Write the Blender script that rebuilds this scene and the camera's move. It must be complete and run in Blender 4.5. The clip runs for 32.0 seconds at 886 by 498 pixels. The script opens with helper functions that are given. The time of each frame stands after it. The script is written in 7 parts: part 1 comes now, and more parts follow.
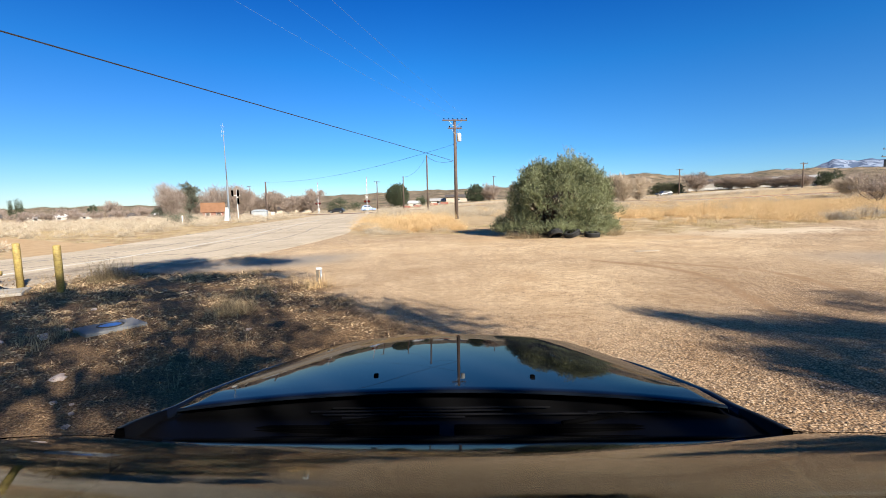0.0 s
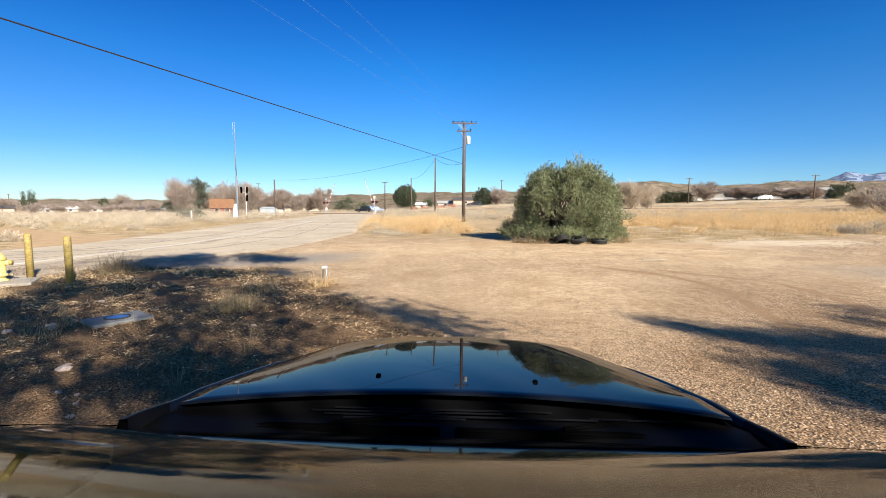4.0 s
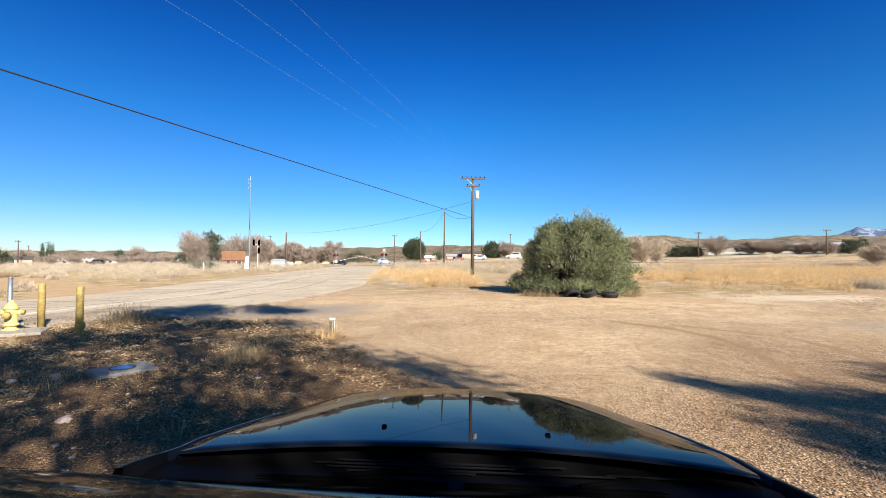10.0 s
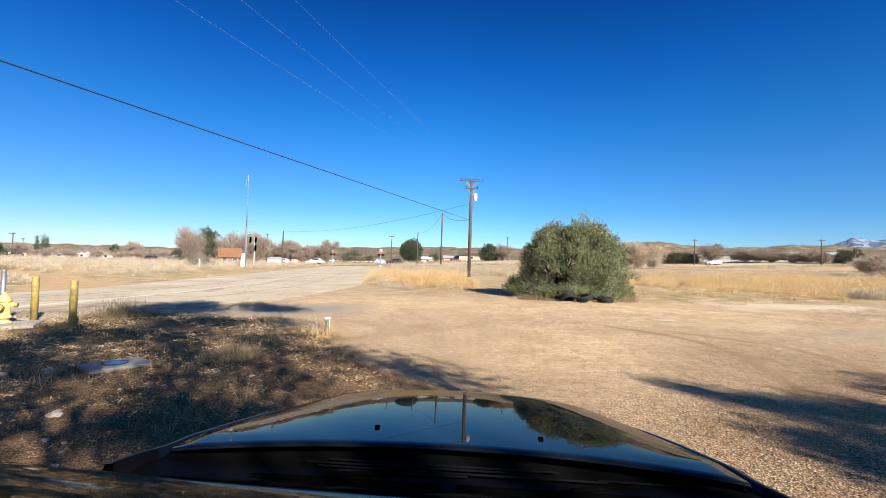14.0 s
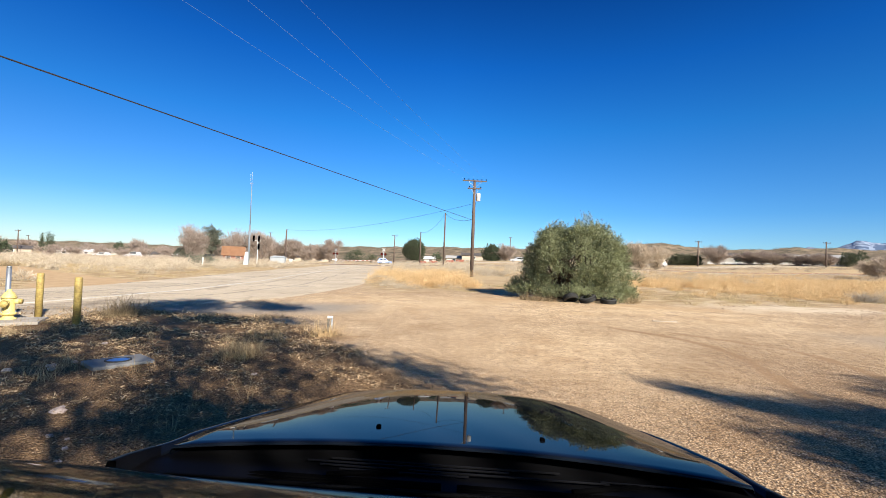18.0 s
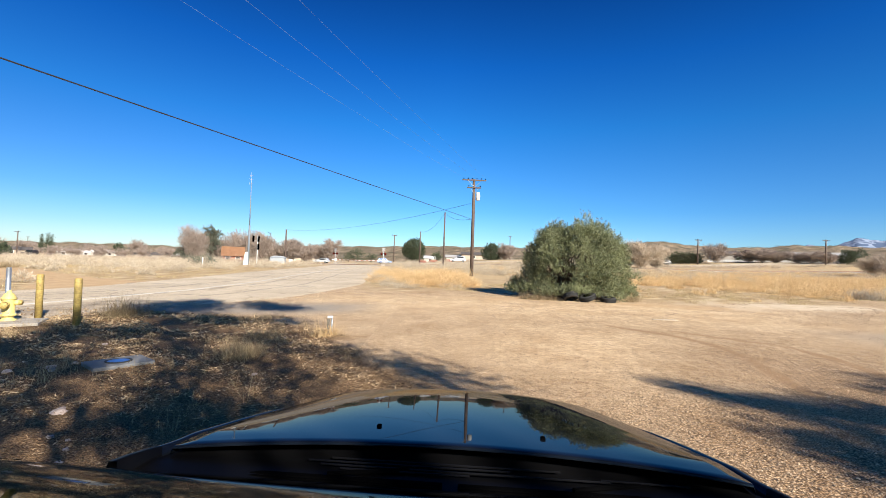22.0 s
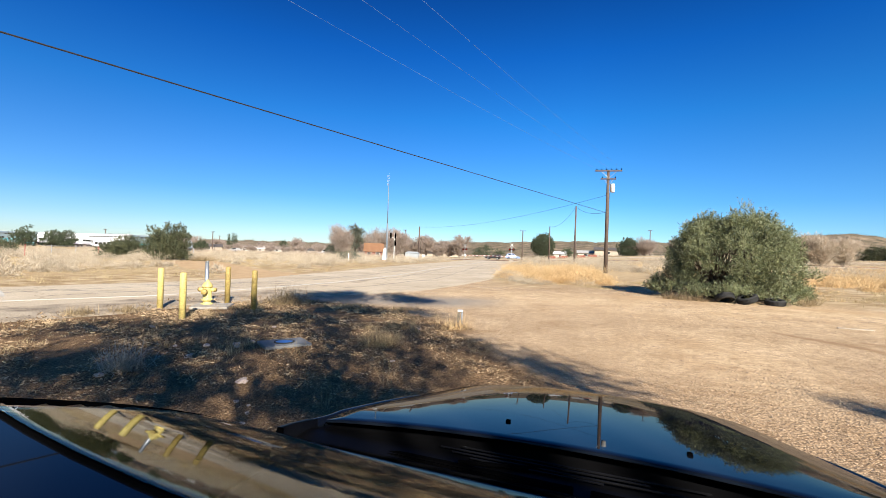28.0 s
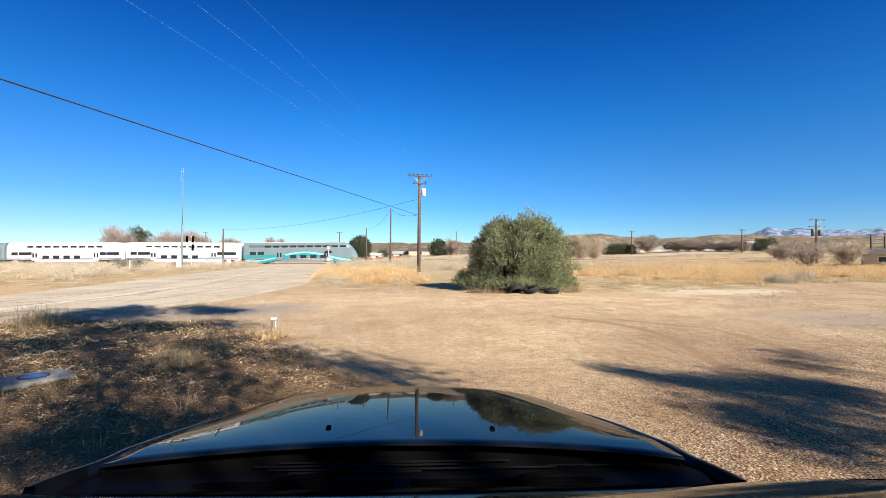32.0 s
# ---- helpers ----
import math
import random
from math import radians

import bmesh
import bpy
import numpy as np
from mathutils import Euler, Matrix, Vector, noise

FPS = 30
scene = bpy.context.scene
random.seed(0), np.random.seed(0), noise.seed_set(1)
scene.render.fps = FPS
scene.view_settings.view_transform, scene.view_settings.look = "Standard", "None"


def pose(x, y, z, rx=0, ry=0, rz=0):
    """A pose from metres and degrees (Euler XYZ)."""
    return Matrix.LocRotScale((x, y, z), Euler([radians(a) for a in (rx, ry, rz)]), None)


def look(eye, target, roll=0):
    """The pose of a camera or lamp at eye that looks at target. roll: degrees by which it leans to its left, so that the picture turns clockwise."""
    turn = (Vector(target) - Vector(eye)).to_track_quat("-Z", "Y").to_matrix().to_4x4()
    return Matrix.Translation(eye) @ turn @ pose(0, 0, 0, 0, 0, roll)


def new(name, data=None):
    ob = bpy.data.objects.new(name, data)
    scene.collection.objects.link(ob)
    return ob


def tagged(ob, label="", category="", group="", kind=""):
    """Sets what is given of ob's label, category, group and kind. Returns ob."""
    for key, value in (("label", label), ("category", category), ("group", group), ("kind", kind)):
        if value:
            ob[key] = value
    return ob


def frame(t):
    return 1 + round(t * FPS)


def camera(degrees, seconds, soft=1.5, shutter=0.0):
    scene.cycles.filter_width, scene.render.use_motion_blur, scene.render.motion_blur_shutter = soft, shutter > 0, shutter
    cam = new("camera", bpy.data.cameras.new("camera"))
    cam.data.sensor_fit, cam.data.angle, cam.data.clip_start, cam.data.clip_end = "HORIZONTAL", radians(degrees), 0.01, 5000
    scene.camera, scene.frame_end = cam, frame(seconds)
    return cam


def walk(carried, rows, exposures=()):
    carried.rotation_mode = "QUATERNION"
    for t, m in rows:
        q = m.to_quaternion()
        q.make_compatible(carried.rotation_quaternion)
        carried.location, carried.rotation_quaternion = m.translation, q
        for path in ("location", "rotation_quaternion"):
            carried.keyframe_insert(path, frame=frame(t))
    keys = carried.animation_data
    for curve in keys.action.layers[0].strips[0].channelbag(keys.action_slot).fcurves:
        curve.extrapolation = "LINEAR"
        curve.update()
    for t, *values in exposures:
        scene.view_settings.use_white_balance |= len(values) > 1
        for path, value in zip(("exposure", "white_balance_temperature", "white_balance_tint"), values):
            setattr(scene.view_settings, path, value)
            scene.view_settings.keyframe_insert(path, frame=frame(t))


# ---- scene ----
STAND = (0.0, 0.0, 1.7)  # the camera's stand, just over the roof of the car


def eye_height(pitch):
    """The eye rises a little on its mount as the camera is tipped down."""
    return STAND[2] - 0.003 + 0.0041 * max(0.0, 0.6 - pitch)



# seconds, yaw, pitch, roll
TURNS = [
    (0.0, -2.03, -5.76, 1.21),
    (0.5, -1.90, -5.97, 1.14),
    (1.0, -1.83, -6.04, 0.75),
    (1.5, -1.72, -6.03, 0.63),
    (2.0, -1.57, -5.99, 0.23),
    (2.5, -1.44, -5.90, -0.15),
    (4.5, -1.05, -4.87, -0.33),
    (5.0, -0.80, -3.19, 0.11),
    (5.5, -0.60, -1.17, 0.69),
    (6.0, -0.45, 0.24, 0.37),
    (6.5, -0.35, 0.65, 0.26),
    (7.0, -0.23, 1.08, 0.00),
    (7.5, -0.16, 1.37, -0.29),
    (8.0, -0.16, 1.49, -0.69),
    (8.5, -0.10, 1.54, -0.79),
    (9.0, -0.00, 1.45, -0.80),
    (9.5, 0.05, 1.38, -0.74),
    (10.0, 0.04, 1.34, -0.65),
    (10.5, 0.02, 1.35, -0.67),
    (11.0, 0.03, 1.37, -0.93),
    (11.5, -0.14, 1.31, -1.58),
    (12.0, -0.12, 1.24, -2.11),
    (12.5, -0.26, 1.29, -2.05),
    (13.0, -0.26, 1.32, -2.05),
    (13.5, -0.32, 1.36, -2.01),
    (14.0, -0.37, 1.55, -1.89),
    (14.5, -0.42, 1.55, -2.01),
    (16.5, -0.21, 1.33, -2.61),
    (17.0, -0.25, 1.42, -2.69),
    (17.5, -0.02, 1.40, -2.56),
    (18.0, -0.03, 1.52, -2.31),
    (18.5, 0.07, 1.52, -2.30),
    (19.0, -0.01, 1.47, -2.38),
    (19.5, -0.02, 1.38, -2.39),
    (20.0, 0.01, 1.35, -2.38),
    (20.5, -0.02, 1.31, -2.51),
    (21.0, -0.03, 1.31, -2.54),
    (21.5, -0.03, 1.38, -2.28),
    (22.0, -0.05, 1.44, -2.05),
    (22.5, -0.02, 1.42, -1.90),
    (23.0, -0.00, 1.52, -1.59),
    (23.5, -0.04, 1.60, -1.49),
    (24.0, -0.07, 1.64, -1.23),
    (24.5, 0.06, 1.56, -1.17),
    (25.0, 0.31, 1.48, -1.28),
    (25.5, 3.32, 1.05, 0.24),
    (26.0, 5.38, 0.89, 0.42),
    (26.5, 9.72, 0.72, -0.75),
    (28.5, 16.77, 0.35, -1.84),
    (29.0, 16.88, 0.54, -1.43),
    (29.5, 16.90, 0.58, -1.46),
    (30.0, 17.07, 0.58, -1.75),
    (30.5, 16.98, 0.71, -1.55),
    (31.0, 14.82, 0.56, -1.66),
    (31.5, 5.66, 0.75, -1.67),
    (32.0, -6.82, 1.08, -0.60),
]
cam = camera(89.5, 32.0, soft=0.7)
walk(cam, [(t, pose(STAND[0], STAND[1], eye_height(pitch), 90 + pitch, roll, yaw)) for t, yaw, pitch, roll in TURNS])

# ---- light ----
SUN_BEARING, SUN_HEIGHT = 143.0, 31.0
world = bpy.data.worlds.new("sky")
scene.world = world
world.use_nodes = True
wn = world.node_tree.nodes
sky = wn.new("ShaderNodeTexSky")
sky.sky_type = "NISHITA"
sky.sun_disc = False
sky.sun_elevation = radians(SUN_HEIGHT)
sky.sun_rotation = radians(SUN_BEARING)
sky.altitude = 1500
sky.air_density, sky.dust_density, sky.ozone_density = 1.0, 0.8, 2.5
# the clear desert air: pale along the horizon, deep blue above, a little darker to the west
way_up = wn.new("ShaderNodeTexCoord")
way_parts = wn.new("ShaderNodeSeparateXYZ")
world.node_tree.links.new(way_up.outputs["Generated"], way_parts.inputs[0])


def sky_ramp(stops):
    n = wn.new("ShaderNodeValToRGB")
    el = n.color_ramp.elements
    el[0].position, el[0].color = stops[0][0], (*stops[0][1], 1)
    el[1].position, el[1].color = stops[-1][0], (*stops[-1][1], 1)
    for p, c in stops[1:-1]:
        el.new(p).color = (*c, 1)
    return n


def sky_times(a, b):
    n = wn.new("ShaderNodeMix")
    n.data_type, n.blend_type = "RGBA", "MULTIPLY"
    n.inputs[0].default_value = 1.0
    world.node_tree.links.new(a, n.inputs[6])
    world.node_tree.links.new(b, n.inputs[7])
    return n.outputs[2]


height_tint = sky_ramp(((0.0, (0.42, 0.54, 0.60)), (0.05, (0.29, 0.46, 0.60)), (0.11, (0.18, 0.405, 0.61)), (0.28, (0.060, 0.355, 0.64)), (0.40, (0.022, 0.262, 0.60)),
                        (0.52, (0.012, 0.165, 0.43)), (1.0, (0.012, 0.15, 0.39))))
world.node_tree.links.new(way_parts.outputs["Z"], height_tint.inputs[0])


def sky_side(axis, stops):
    spread = wn.new("ShaderNodeMapRange")
    spread.inputs["From Min"].default_value, spread.inputs["From Max"].default_value = -1.0, 1.0
    world.node_tree.links.new(way_parts.outputs[axis], spread.inputs["Value"])
    tint = sky_ramp(stops)
    world.node_tree.links.new(spread.outputs["Result"], tint.inputs[0])
    return tint.outputs[0]


west = sky_side("X", ((0.1, (0.80, 0.72, 0.74)), (0.30, (0.88, 0.82, 0.84)), (0.5, (1.0, 1.0, 1.0)), (0.72, (0.97, 0.97, 0.97)), (0.9, (0.88, 0.85, 0.86))))
sunward = sky_side("Y", ((0.1, (1.0, 0.60, 0.40)), (0.42, (0.70, 0.50, 0.40)), (0.62, (0.40, 0.40, 0.40))))
world.node_tree.links.new(sky_times(sky_times(sky_times(sky.outputs[0], height_tint.outputs[0]), west), sunward), wn["Background"].inputs[0])
wn["Background"].inputs[1].default_value = 0.33

sun_data = bpy.data.lights.new("sun", "SUN")
sun_data.energy, sun_data.angle, sun_data.color = 5.0, radians(0.53), (1.0, 0.93, 0.82)
sun = new("sun", sun_data)
SUN_WAY = Vector((math.sin(radians(SUN_BEARING)) * math.cos(radians(SUN_HEIGHT)),
                  math.cos(radians(SUN_BEARING)) * math.cos(radians(SUN_HEIGHT)), math.sin(radians(SUN_HEIGHT))))
sun.matrix_world = look(SUN_WAY * 50, (0, 0, 0))
scene.view_settings.exposure = 1.05


# ---- plan helpers ----
def smooth(a, b, v):
    k = np.clip((np.asarray(v, float) - a) / (b - a), 0, 1)
    return k * k * (3 - 2 * k)


def waves(x, y, size, seed=0):
    """A cheap smooth random field, about -1 to 1."""
    x, y = np.asarray(x, float) / size, np.asarray(y, float) / size
    r = np.random.RandomState(seed)
    total = 0
    for k in range(5):
        a, p, s = r.uniform(0, 6.28), r.uniform(0, 6.28), r.uniform(0.7, 1.9)
        total = total + np.sin((x * math.cos(a) + y * math.sin(a)) * s * 2.2 + p)
    return total / 2.6


# bearing (degrees from ahead, to the right) and height angle of the far ridges
RIDGE = ((-180, 0.6), (-75, 0.3), (-61, 0.0), (-45, 0.3), (-38, 0.45), (-31, 0.45), (-20, 0.9), (-12, 1.25), (0, 1.7), (8, 1.75),
         (16, 2.0), (22, 2.6), (25.5, 2.95), (28, 2.65), (31, 2.3), (34, 2.3), (38, 2.55), (44, 2.4), (52, 2.25), (70, 2.2), (180, 0.6))


def ground_z(x, y):
    """Height of the land."""
    x, y = np.asarray(x, float), np.asarray(y, float)
    r = np.hypot(x, y)
    near = 0.012 * np.clip(x, -130, 130)
    near = near + 2.3 * smooth(70, 150, y) * smooth(-25, 20, x) + 1.7 * smooth(60, 120, x) * smooth(60, 130, y)
    near = near + 0.025 * waves(x, y, 6, 3) * smooth(14, 24, r) + 0.12 * waves(x, y, 22, 4) * smooth(22, 60, r)
    bearing = np.degrees(np.arctan2(x, y))
    top = np.interp(bearing, [b for b, h in RIDGE], [h for b, h in RIDGE])
    top = top + 0.05 * np.sin(bearing * 1.7) + 0.03 * np.sin(bearing * 4.1 + 1)
    far = 1.7 + 900 * np.tan(np.radians(top))
    k = smooth(260, 900, r)
    return near * (1 - k) + far * k * (1 - 0.55 * smooth(950, 2500, r)) + k * 1.8 * waves(x, y, 90, 5) * (1 - smooth(700, 900, r))


def polar(bearing, distance):
    return distance * math.sin(radians(bearing)), distance * math.cos(radians(bearing))


def on_ground(x, y, lift=0.0):
    return Vector((x, y, float(ground_z(x, y)) + lift))


def part(name, bm, material, parent=None, label=""):
    me = bpy.data.meshes.new(name)
    bm.to_mesh(me)
    bm.free()
    me.materials.append(material)
    ob = new(name, me)
    if parent:
        ob.parent = parent
    if label:
        ob["label"] = label
    return ob


def sheet(name, verts, faces, material, parent=None, label="", shade=False):
    """A mesh object out of number arrays."""
    me = bpy.data.meshes.new(name)
    me.from_pydata(np.asarray(verts, float).tolist(), [], np.asarray(faces).tolist() if not isinstance(faces, list) else faces)
    me.materials.append(material)
    if shade:
        me.shade_smooth()
    ob = new(name, me)
    if parent:
        ob.parent = parent
    if label:
        ob["label"] = label
    return ob


def share(name, source, parent, m, label=""):
    """Another object on the same mesh."""
    ob = new(name, source.data)
    ob.parent = parent
    ob.matrix_basis = m
    if label:
        ob["label"] = label
    return ob


def thing(name, x, y, z, turn, label, category, group="", kind=""):
    ob = new(name)
    ob.empty_display_size = 0.2
    ob.matrix_basis = pose(x, y, z, 0, 0, turn)
    return tagged(ob, label, category, group, kind)


def add_box(bm, sx, sy, sz, x=0, y=0, z=0, bevel=0.0, m=None):
    made = bmesh.ops.create_cube(bm, size=1, matrix=(m or Matrix()) @ Matrix.LocRotScale((x, y, z), None, (sx, sy, sz)))["verts"]
    if bevel:
        bmesh.ops.bevel(bm, geom=list({e for v in made for e in v.link_edges}), offset=bevel, segments=2, affect="EDGES", profile=0.6)


def box(sx, sy, sz, x=0, y=0, z=0, bevel=0.0):
    bm = bmesh.new()
    add_box(bm, sx, sy, sz, x, y, z, bevel)
    return bm


def add_rod(bm, a, b, r1, r2=None, n=8, caps=True):
    a, b = Vector(a), Vector(b)
    way = b - a
    m = Matrix.Translation((a + b) / 2) @ way.to_track_quat("Z", "Y").to_matrix().to_4x4()
    bmesh.ops.create_cone(bm, cap_ends=caps, segments=n, radius1=r1, radius2=r1 if r2 is None else r2, depth=way.length, matrix=m)


def rod(a, b, r1, r2=None, n=8):
    bm = bmesh.new()
    add_rod(bm, a, b, r1, r2, n)
    return bm


def add_turned(bm, rings, n=16, at=(0, 0, 0)):
    """A body turned about z: rings of (radius, height)."""
    loops = []
    for r, z in rings:
        loops.append([bm.verts.new((at[0] + r * math.cos(6.28318 * k / n), at[1] + r * math.sin(6.28318 * k / n), at[2] + z)) for k in range(n)])
    for lo, hi in zip(loops, loops[1:]):
        for k in range(n):
            bm.faces.new((lo[k], lo[(k + 1) % n], hi[(k + 1) % n], hi[k]))
    bm.faces.new(loops[-1])
    bm.faces.new(loops[0][::-1])


def smoothed(bm):
    for f in bm.faces:
        f.smooth = True
    return bm


# ---- materials ----
def mat(name):
    m = bpy.data.materials.new(name)
    m.use_nodes = True
    return m, m.node_tree.nodes, m.node_tree.links, m.node_tree.nodes["Principled BSDF"]


def ramp(nodes, stops):
    n = nodes.new("ShaderNodeValToRGB")
    el = n.color_ramp.elements
    el[0].position, el[0].color = stops[0][0], (*stops[0][1], 1)
    el[1].position, el[1].color = stops[-1][0], (*stops[-1][1], 1)
    for p, c in stops[1:-1]:
        e = el.new(p)
        e.color = (*c, 1)
    return n


def grainy(name, dark, light, size=6.0, fine=60.0, rough=0.9, bump=0.25, metal=0.0, relief=0.01, spread=(0.3, 0.7), per="", coat=0.0):
    """A surface whose colour wanders between two tones at two scales, with fine relief."""
    m, nodes, links, p = mat(name)
    tc = nodes.new("ShaderNodeTexCoord")
    a, b = nodes.new("ShaderNodeTexNoise"), nodes.new("ShaderNodeTexNoise")
    a.inputs["Scale"].default_value, b.inputs["Scale"].default_value = size, fine
    a.inputs["Detail"].default_value = b.inputs["Detail"].default_value = 5
    mixer = nodes.new("ShaderNodeMath")
    mixer.operation = "MULTIPLY_ADD"
    mixer.inputs[1].default_value = 0.5
    half = nodes.new("ShaderNodeMath")
    half.operation = "MULTIPLY"
    half.inputs[1].default_value = 0.5
    links.new(tc.outputs["Object"], a.inputs["Vector"])
    links.new(tc.outputs["Object"], b.inputs["Vector"])
    links.new(b.outputs["Fac"], half.inputs[0])
    links.new(a.outputs["Fac"], mixer.inputs[0])
    links.new(half.outputs[0], mixer.inputs[2])
    out = mixer.outputs[0]
    if per:
        extra = nodes.new("ShaderNodeNewGeometry" if per == "island" else "ShaderNodeObjectInfo")
        add = nodes.new("ShaderNodeMath")
        add.operation = "MULTIPLY_ADD"
        add.inputs[1].default_value = 0.5
        links.new(extra.outputs["Random Per Island" if per == "island" else "Random"], add.inputs[0])
        sub = nodes.new("ShaderNodeMath")
        sub.operation = "SUBTRACT"
        sub.inputs[1].default_value = 0.25
        links.new(out, sub.inputs[0])
        links.new(sub.outputs[0], add.inputs[2])
        out = add.outputs[0]
    r = ramp(nodes, ((spread[0], dark), (spread[1], light)))
    links.new(out, r.inputs[0])
    links.new(r.outputs[0], p.inputs["Base Color"])
    p.inputs["Roughness"].default_value, p.inputs["Metallic"].default_value = rough, metal
    p.inputs["Coat Weight"].default_value = coat
    if bump:
        bu = nodes.new("ShaderNodeBump")
        bu.inputs["Strength"].default_value, bu.inputs["Distance"].default_value = bump, relief
        links.new(b.outputs["Fac"], bu.inputs["Height"])
        links.new(bu.outputs[0], p.inputs["Normal"])
    return m


def leafy(name, dark, light, rough=0.6, through_light=0.25):
    """Leaves and dry blades: colour per piece, a little light through."""
    m, nodes, links, p = mat(name)
    geo, tc, n = nodes.new("ShaderNodeNewGeometry"), nodes.new("ShaderNodeTexCoord"), nodes.new("ShaderNodeTexNoise")
    n.inputs["Scale"].default_value = 1.3
    links.new(tc.outputs["Object"], n.inputs["Vector"])
    add = nodes.new("ShaderNodeMath")
    add.operation = "MULTIPLY_ADD"
    add.inputs[1].default_value = 0.6
    sub = nodes.new("ShaderNodeMath")
    sub.operation = "SUBTRACT"
    sub.inputs[1].default_value = 0.3
    links.new(geo.outputs["Random Per Island"], add.inputs[0])
    links.new(n.outputs["Fac"], sub.inputs[0])
    links.new(sub.outputs[0], add.inputs[2])
    r = ramp(nodes, ((0.1, dark), (0.9, light)))
    links.new(add.outputs[0], r.inputs[0])
    links.new(r.outputs[0], p.inputs["Base Color"])
    p.inputs["Roughness"].default_value = rough
    if through_light:
        t = nodes.new("ShaderNodeBsdfTranslucent")
        links.new(r.outputs[0], t.inputs[0])
        mx = nodes.new("ShaderNodeMixShader")
        mx.inputs[0].default_value = through_light
        links.new(p.outputs[0], mx.inputs[1])
        links.new(t.outputs[0], mx.inputs[2])
        links.new(mx.outputs[0], nodes["Material Output"].inputs[0])
    return m


def plain(name, colour, rough=0.5, metal=0.0, coat=0.0, glow=0.0):
    m, nodes, links, p = mat(name)
    p.inputs["Base Color"].default_value = (*colour, 1)
    p.inputs["Roughness"].default_value, p.inputs["Metallic"].default_value = rough, metal
    p.inputs["Coat Weight"].default_value = coat
    if glow:
        p.inputs["Emission Color"].default_value = (*colour, 1)
        p.inputs["Emission Strength"].default_value = glow
    return m


def ground_material():
    """Gravelly dirt, needle litter, field soil and hill scrub, told apart by what lies where."""
    m, nodes, links, p = mat("earth")
    tc = nodes.new("ShaderNodeTexCoord")

    def noise_of(scale, detail=6, rough=0.6):
        n = nodes.new("ShaderNodeTexNoise")
        n.inputs["Scale"].default_value, n.inputs["Detail"].default_value, n.inputs["Roughness"].default_value = scale, detail, rough
        links.new(tc.outputs["Object"], n.inputs["Vector"])
        return n

    def blend(fac, a, b, kind="MIX"):
        n = nodes.new("ShaderNodeMix")
        n.data_type, n.blend_type = "RGBA", kind
        for source, slot in ((fac, 0), (a, 6), (b, 7)):
            if isinstance(source, float):
                n.inputs[slot].default_value = source
            else:
                links.new(source, n.inputs[slot])
        return n.outputs[2]

    def layer(name):
        n = nodes.new("ShaderNodeAttribute")
        n.attribute_name = name
        return n.outputs["Fac"]

    big, mid, fine = noise_of(0.35), noise_of(2.2), noise_of(52, 4, 0.75)
    pebbles = nodes.new("ShaderNodeTexVoronoi")
    pebbles.inputs["Scale"].default_value = 29
    links.new(tc.outputs["Object"], pebbles.inputs["Vector"])
    grit = nodes.new("ShaderNodeTexVoronoi")
    grit.inputs["Scale"].default_value = 64
    links.new(tc.outputs["Object"], grit.inputs["Vector"])

    dirt = ramp(nodes, ((0.3, (0.47, 0.305, 0.175)), (0.5, (0.59, 0.415, 0.25)), (0.7, (0.70, 0.525, 0.34))))
    links.new(big.outputs["Fac"], dirt.inputs[0])
    stone = ramp(nodes, ((0.0, (0.22, 0.14, 0.08)), (0.45, (0.42, 0.285, 0.165)), (1.0, (0.66, 0.51, 0.34))))
    links.new(pebbles.outputs["Color"], stone.inputs[0])
    stone2 = ramp(nodes, ((0.12, (0.08, 0.048, 0.027)), (0.5, (0.42, 0.285, 0.16)), (0.85, (0.88, 0.69, 0.46))))
    links.new(grit.outputs["Color"], stone2.inputs[0])
    # shade between the stones, painted in: brighter middles, dark gaps
    gap_shade = ramp(nodes, ((0.0, (1.38, 1.38, 1.38)), (0.4, (1.12, 1.12, 1.12)), (0.72, (0.30, 0.285, 0.265))))
    links.new(grit.outputs["Distance"], gap_shade.inputs[0])
    gravel = blend(1.0, blend(0.72, dirt.outputs[0], blend(0.7, stone.outputs[0], stone2.outputs[0])), gap_shade.outputs[0], "MULTIPLY")

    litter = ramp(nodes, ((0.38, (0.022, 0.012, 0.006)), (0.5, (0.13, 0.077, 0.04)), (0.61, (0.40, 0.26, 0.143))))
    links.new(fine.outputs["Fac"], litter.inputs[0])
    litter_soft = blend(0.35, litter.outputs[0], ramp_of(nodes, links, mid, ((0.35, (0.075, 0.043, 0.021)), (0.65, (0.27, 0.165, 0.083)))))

    field = ramp(nodes, ((0.3, (0.36, 0.25, 0.14)), (0.55, (0.47, 0.35, 0.20)), (0.75, (0.55, 0.44, 0.28))))
    links.new(mid.outputs["Fac"], field.inputs[0])
    grey = ramp(nodes, ((0.3, (0.22, 0.185, 0.15)), (0.7, (0.36, 0.31, 0.25))))
    links.new(fine.outputs["Fac"], grey.inputs[0])
    scrub_noise = noise_of(0.09, 9, 0.75)
    scrub = ramp(nodes, ((0.42, (0.075, 0.066, 0.04)), (0.5, (0.185, 0.14, 0.09)), (0.62, (0.37, 0.275, 0.175))))
    links.new(scrub_noise.outputs["Fac"], scrub.inputs[0])
    ochre = ramp(nodes, ((0.35, (0.43, 0.285, 0.155)), (0.7, (0.54, 0.375, 0.215))))
    links.new(mid.outputs["Fac"], ochre.inputs[0])

    tone = nodes.new("ShaderNodeRGB")
    tone.outputs[0].default_value = (0.66, 0.61, 0.585, 1)
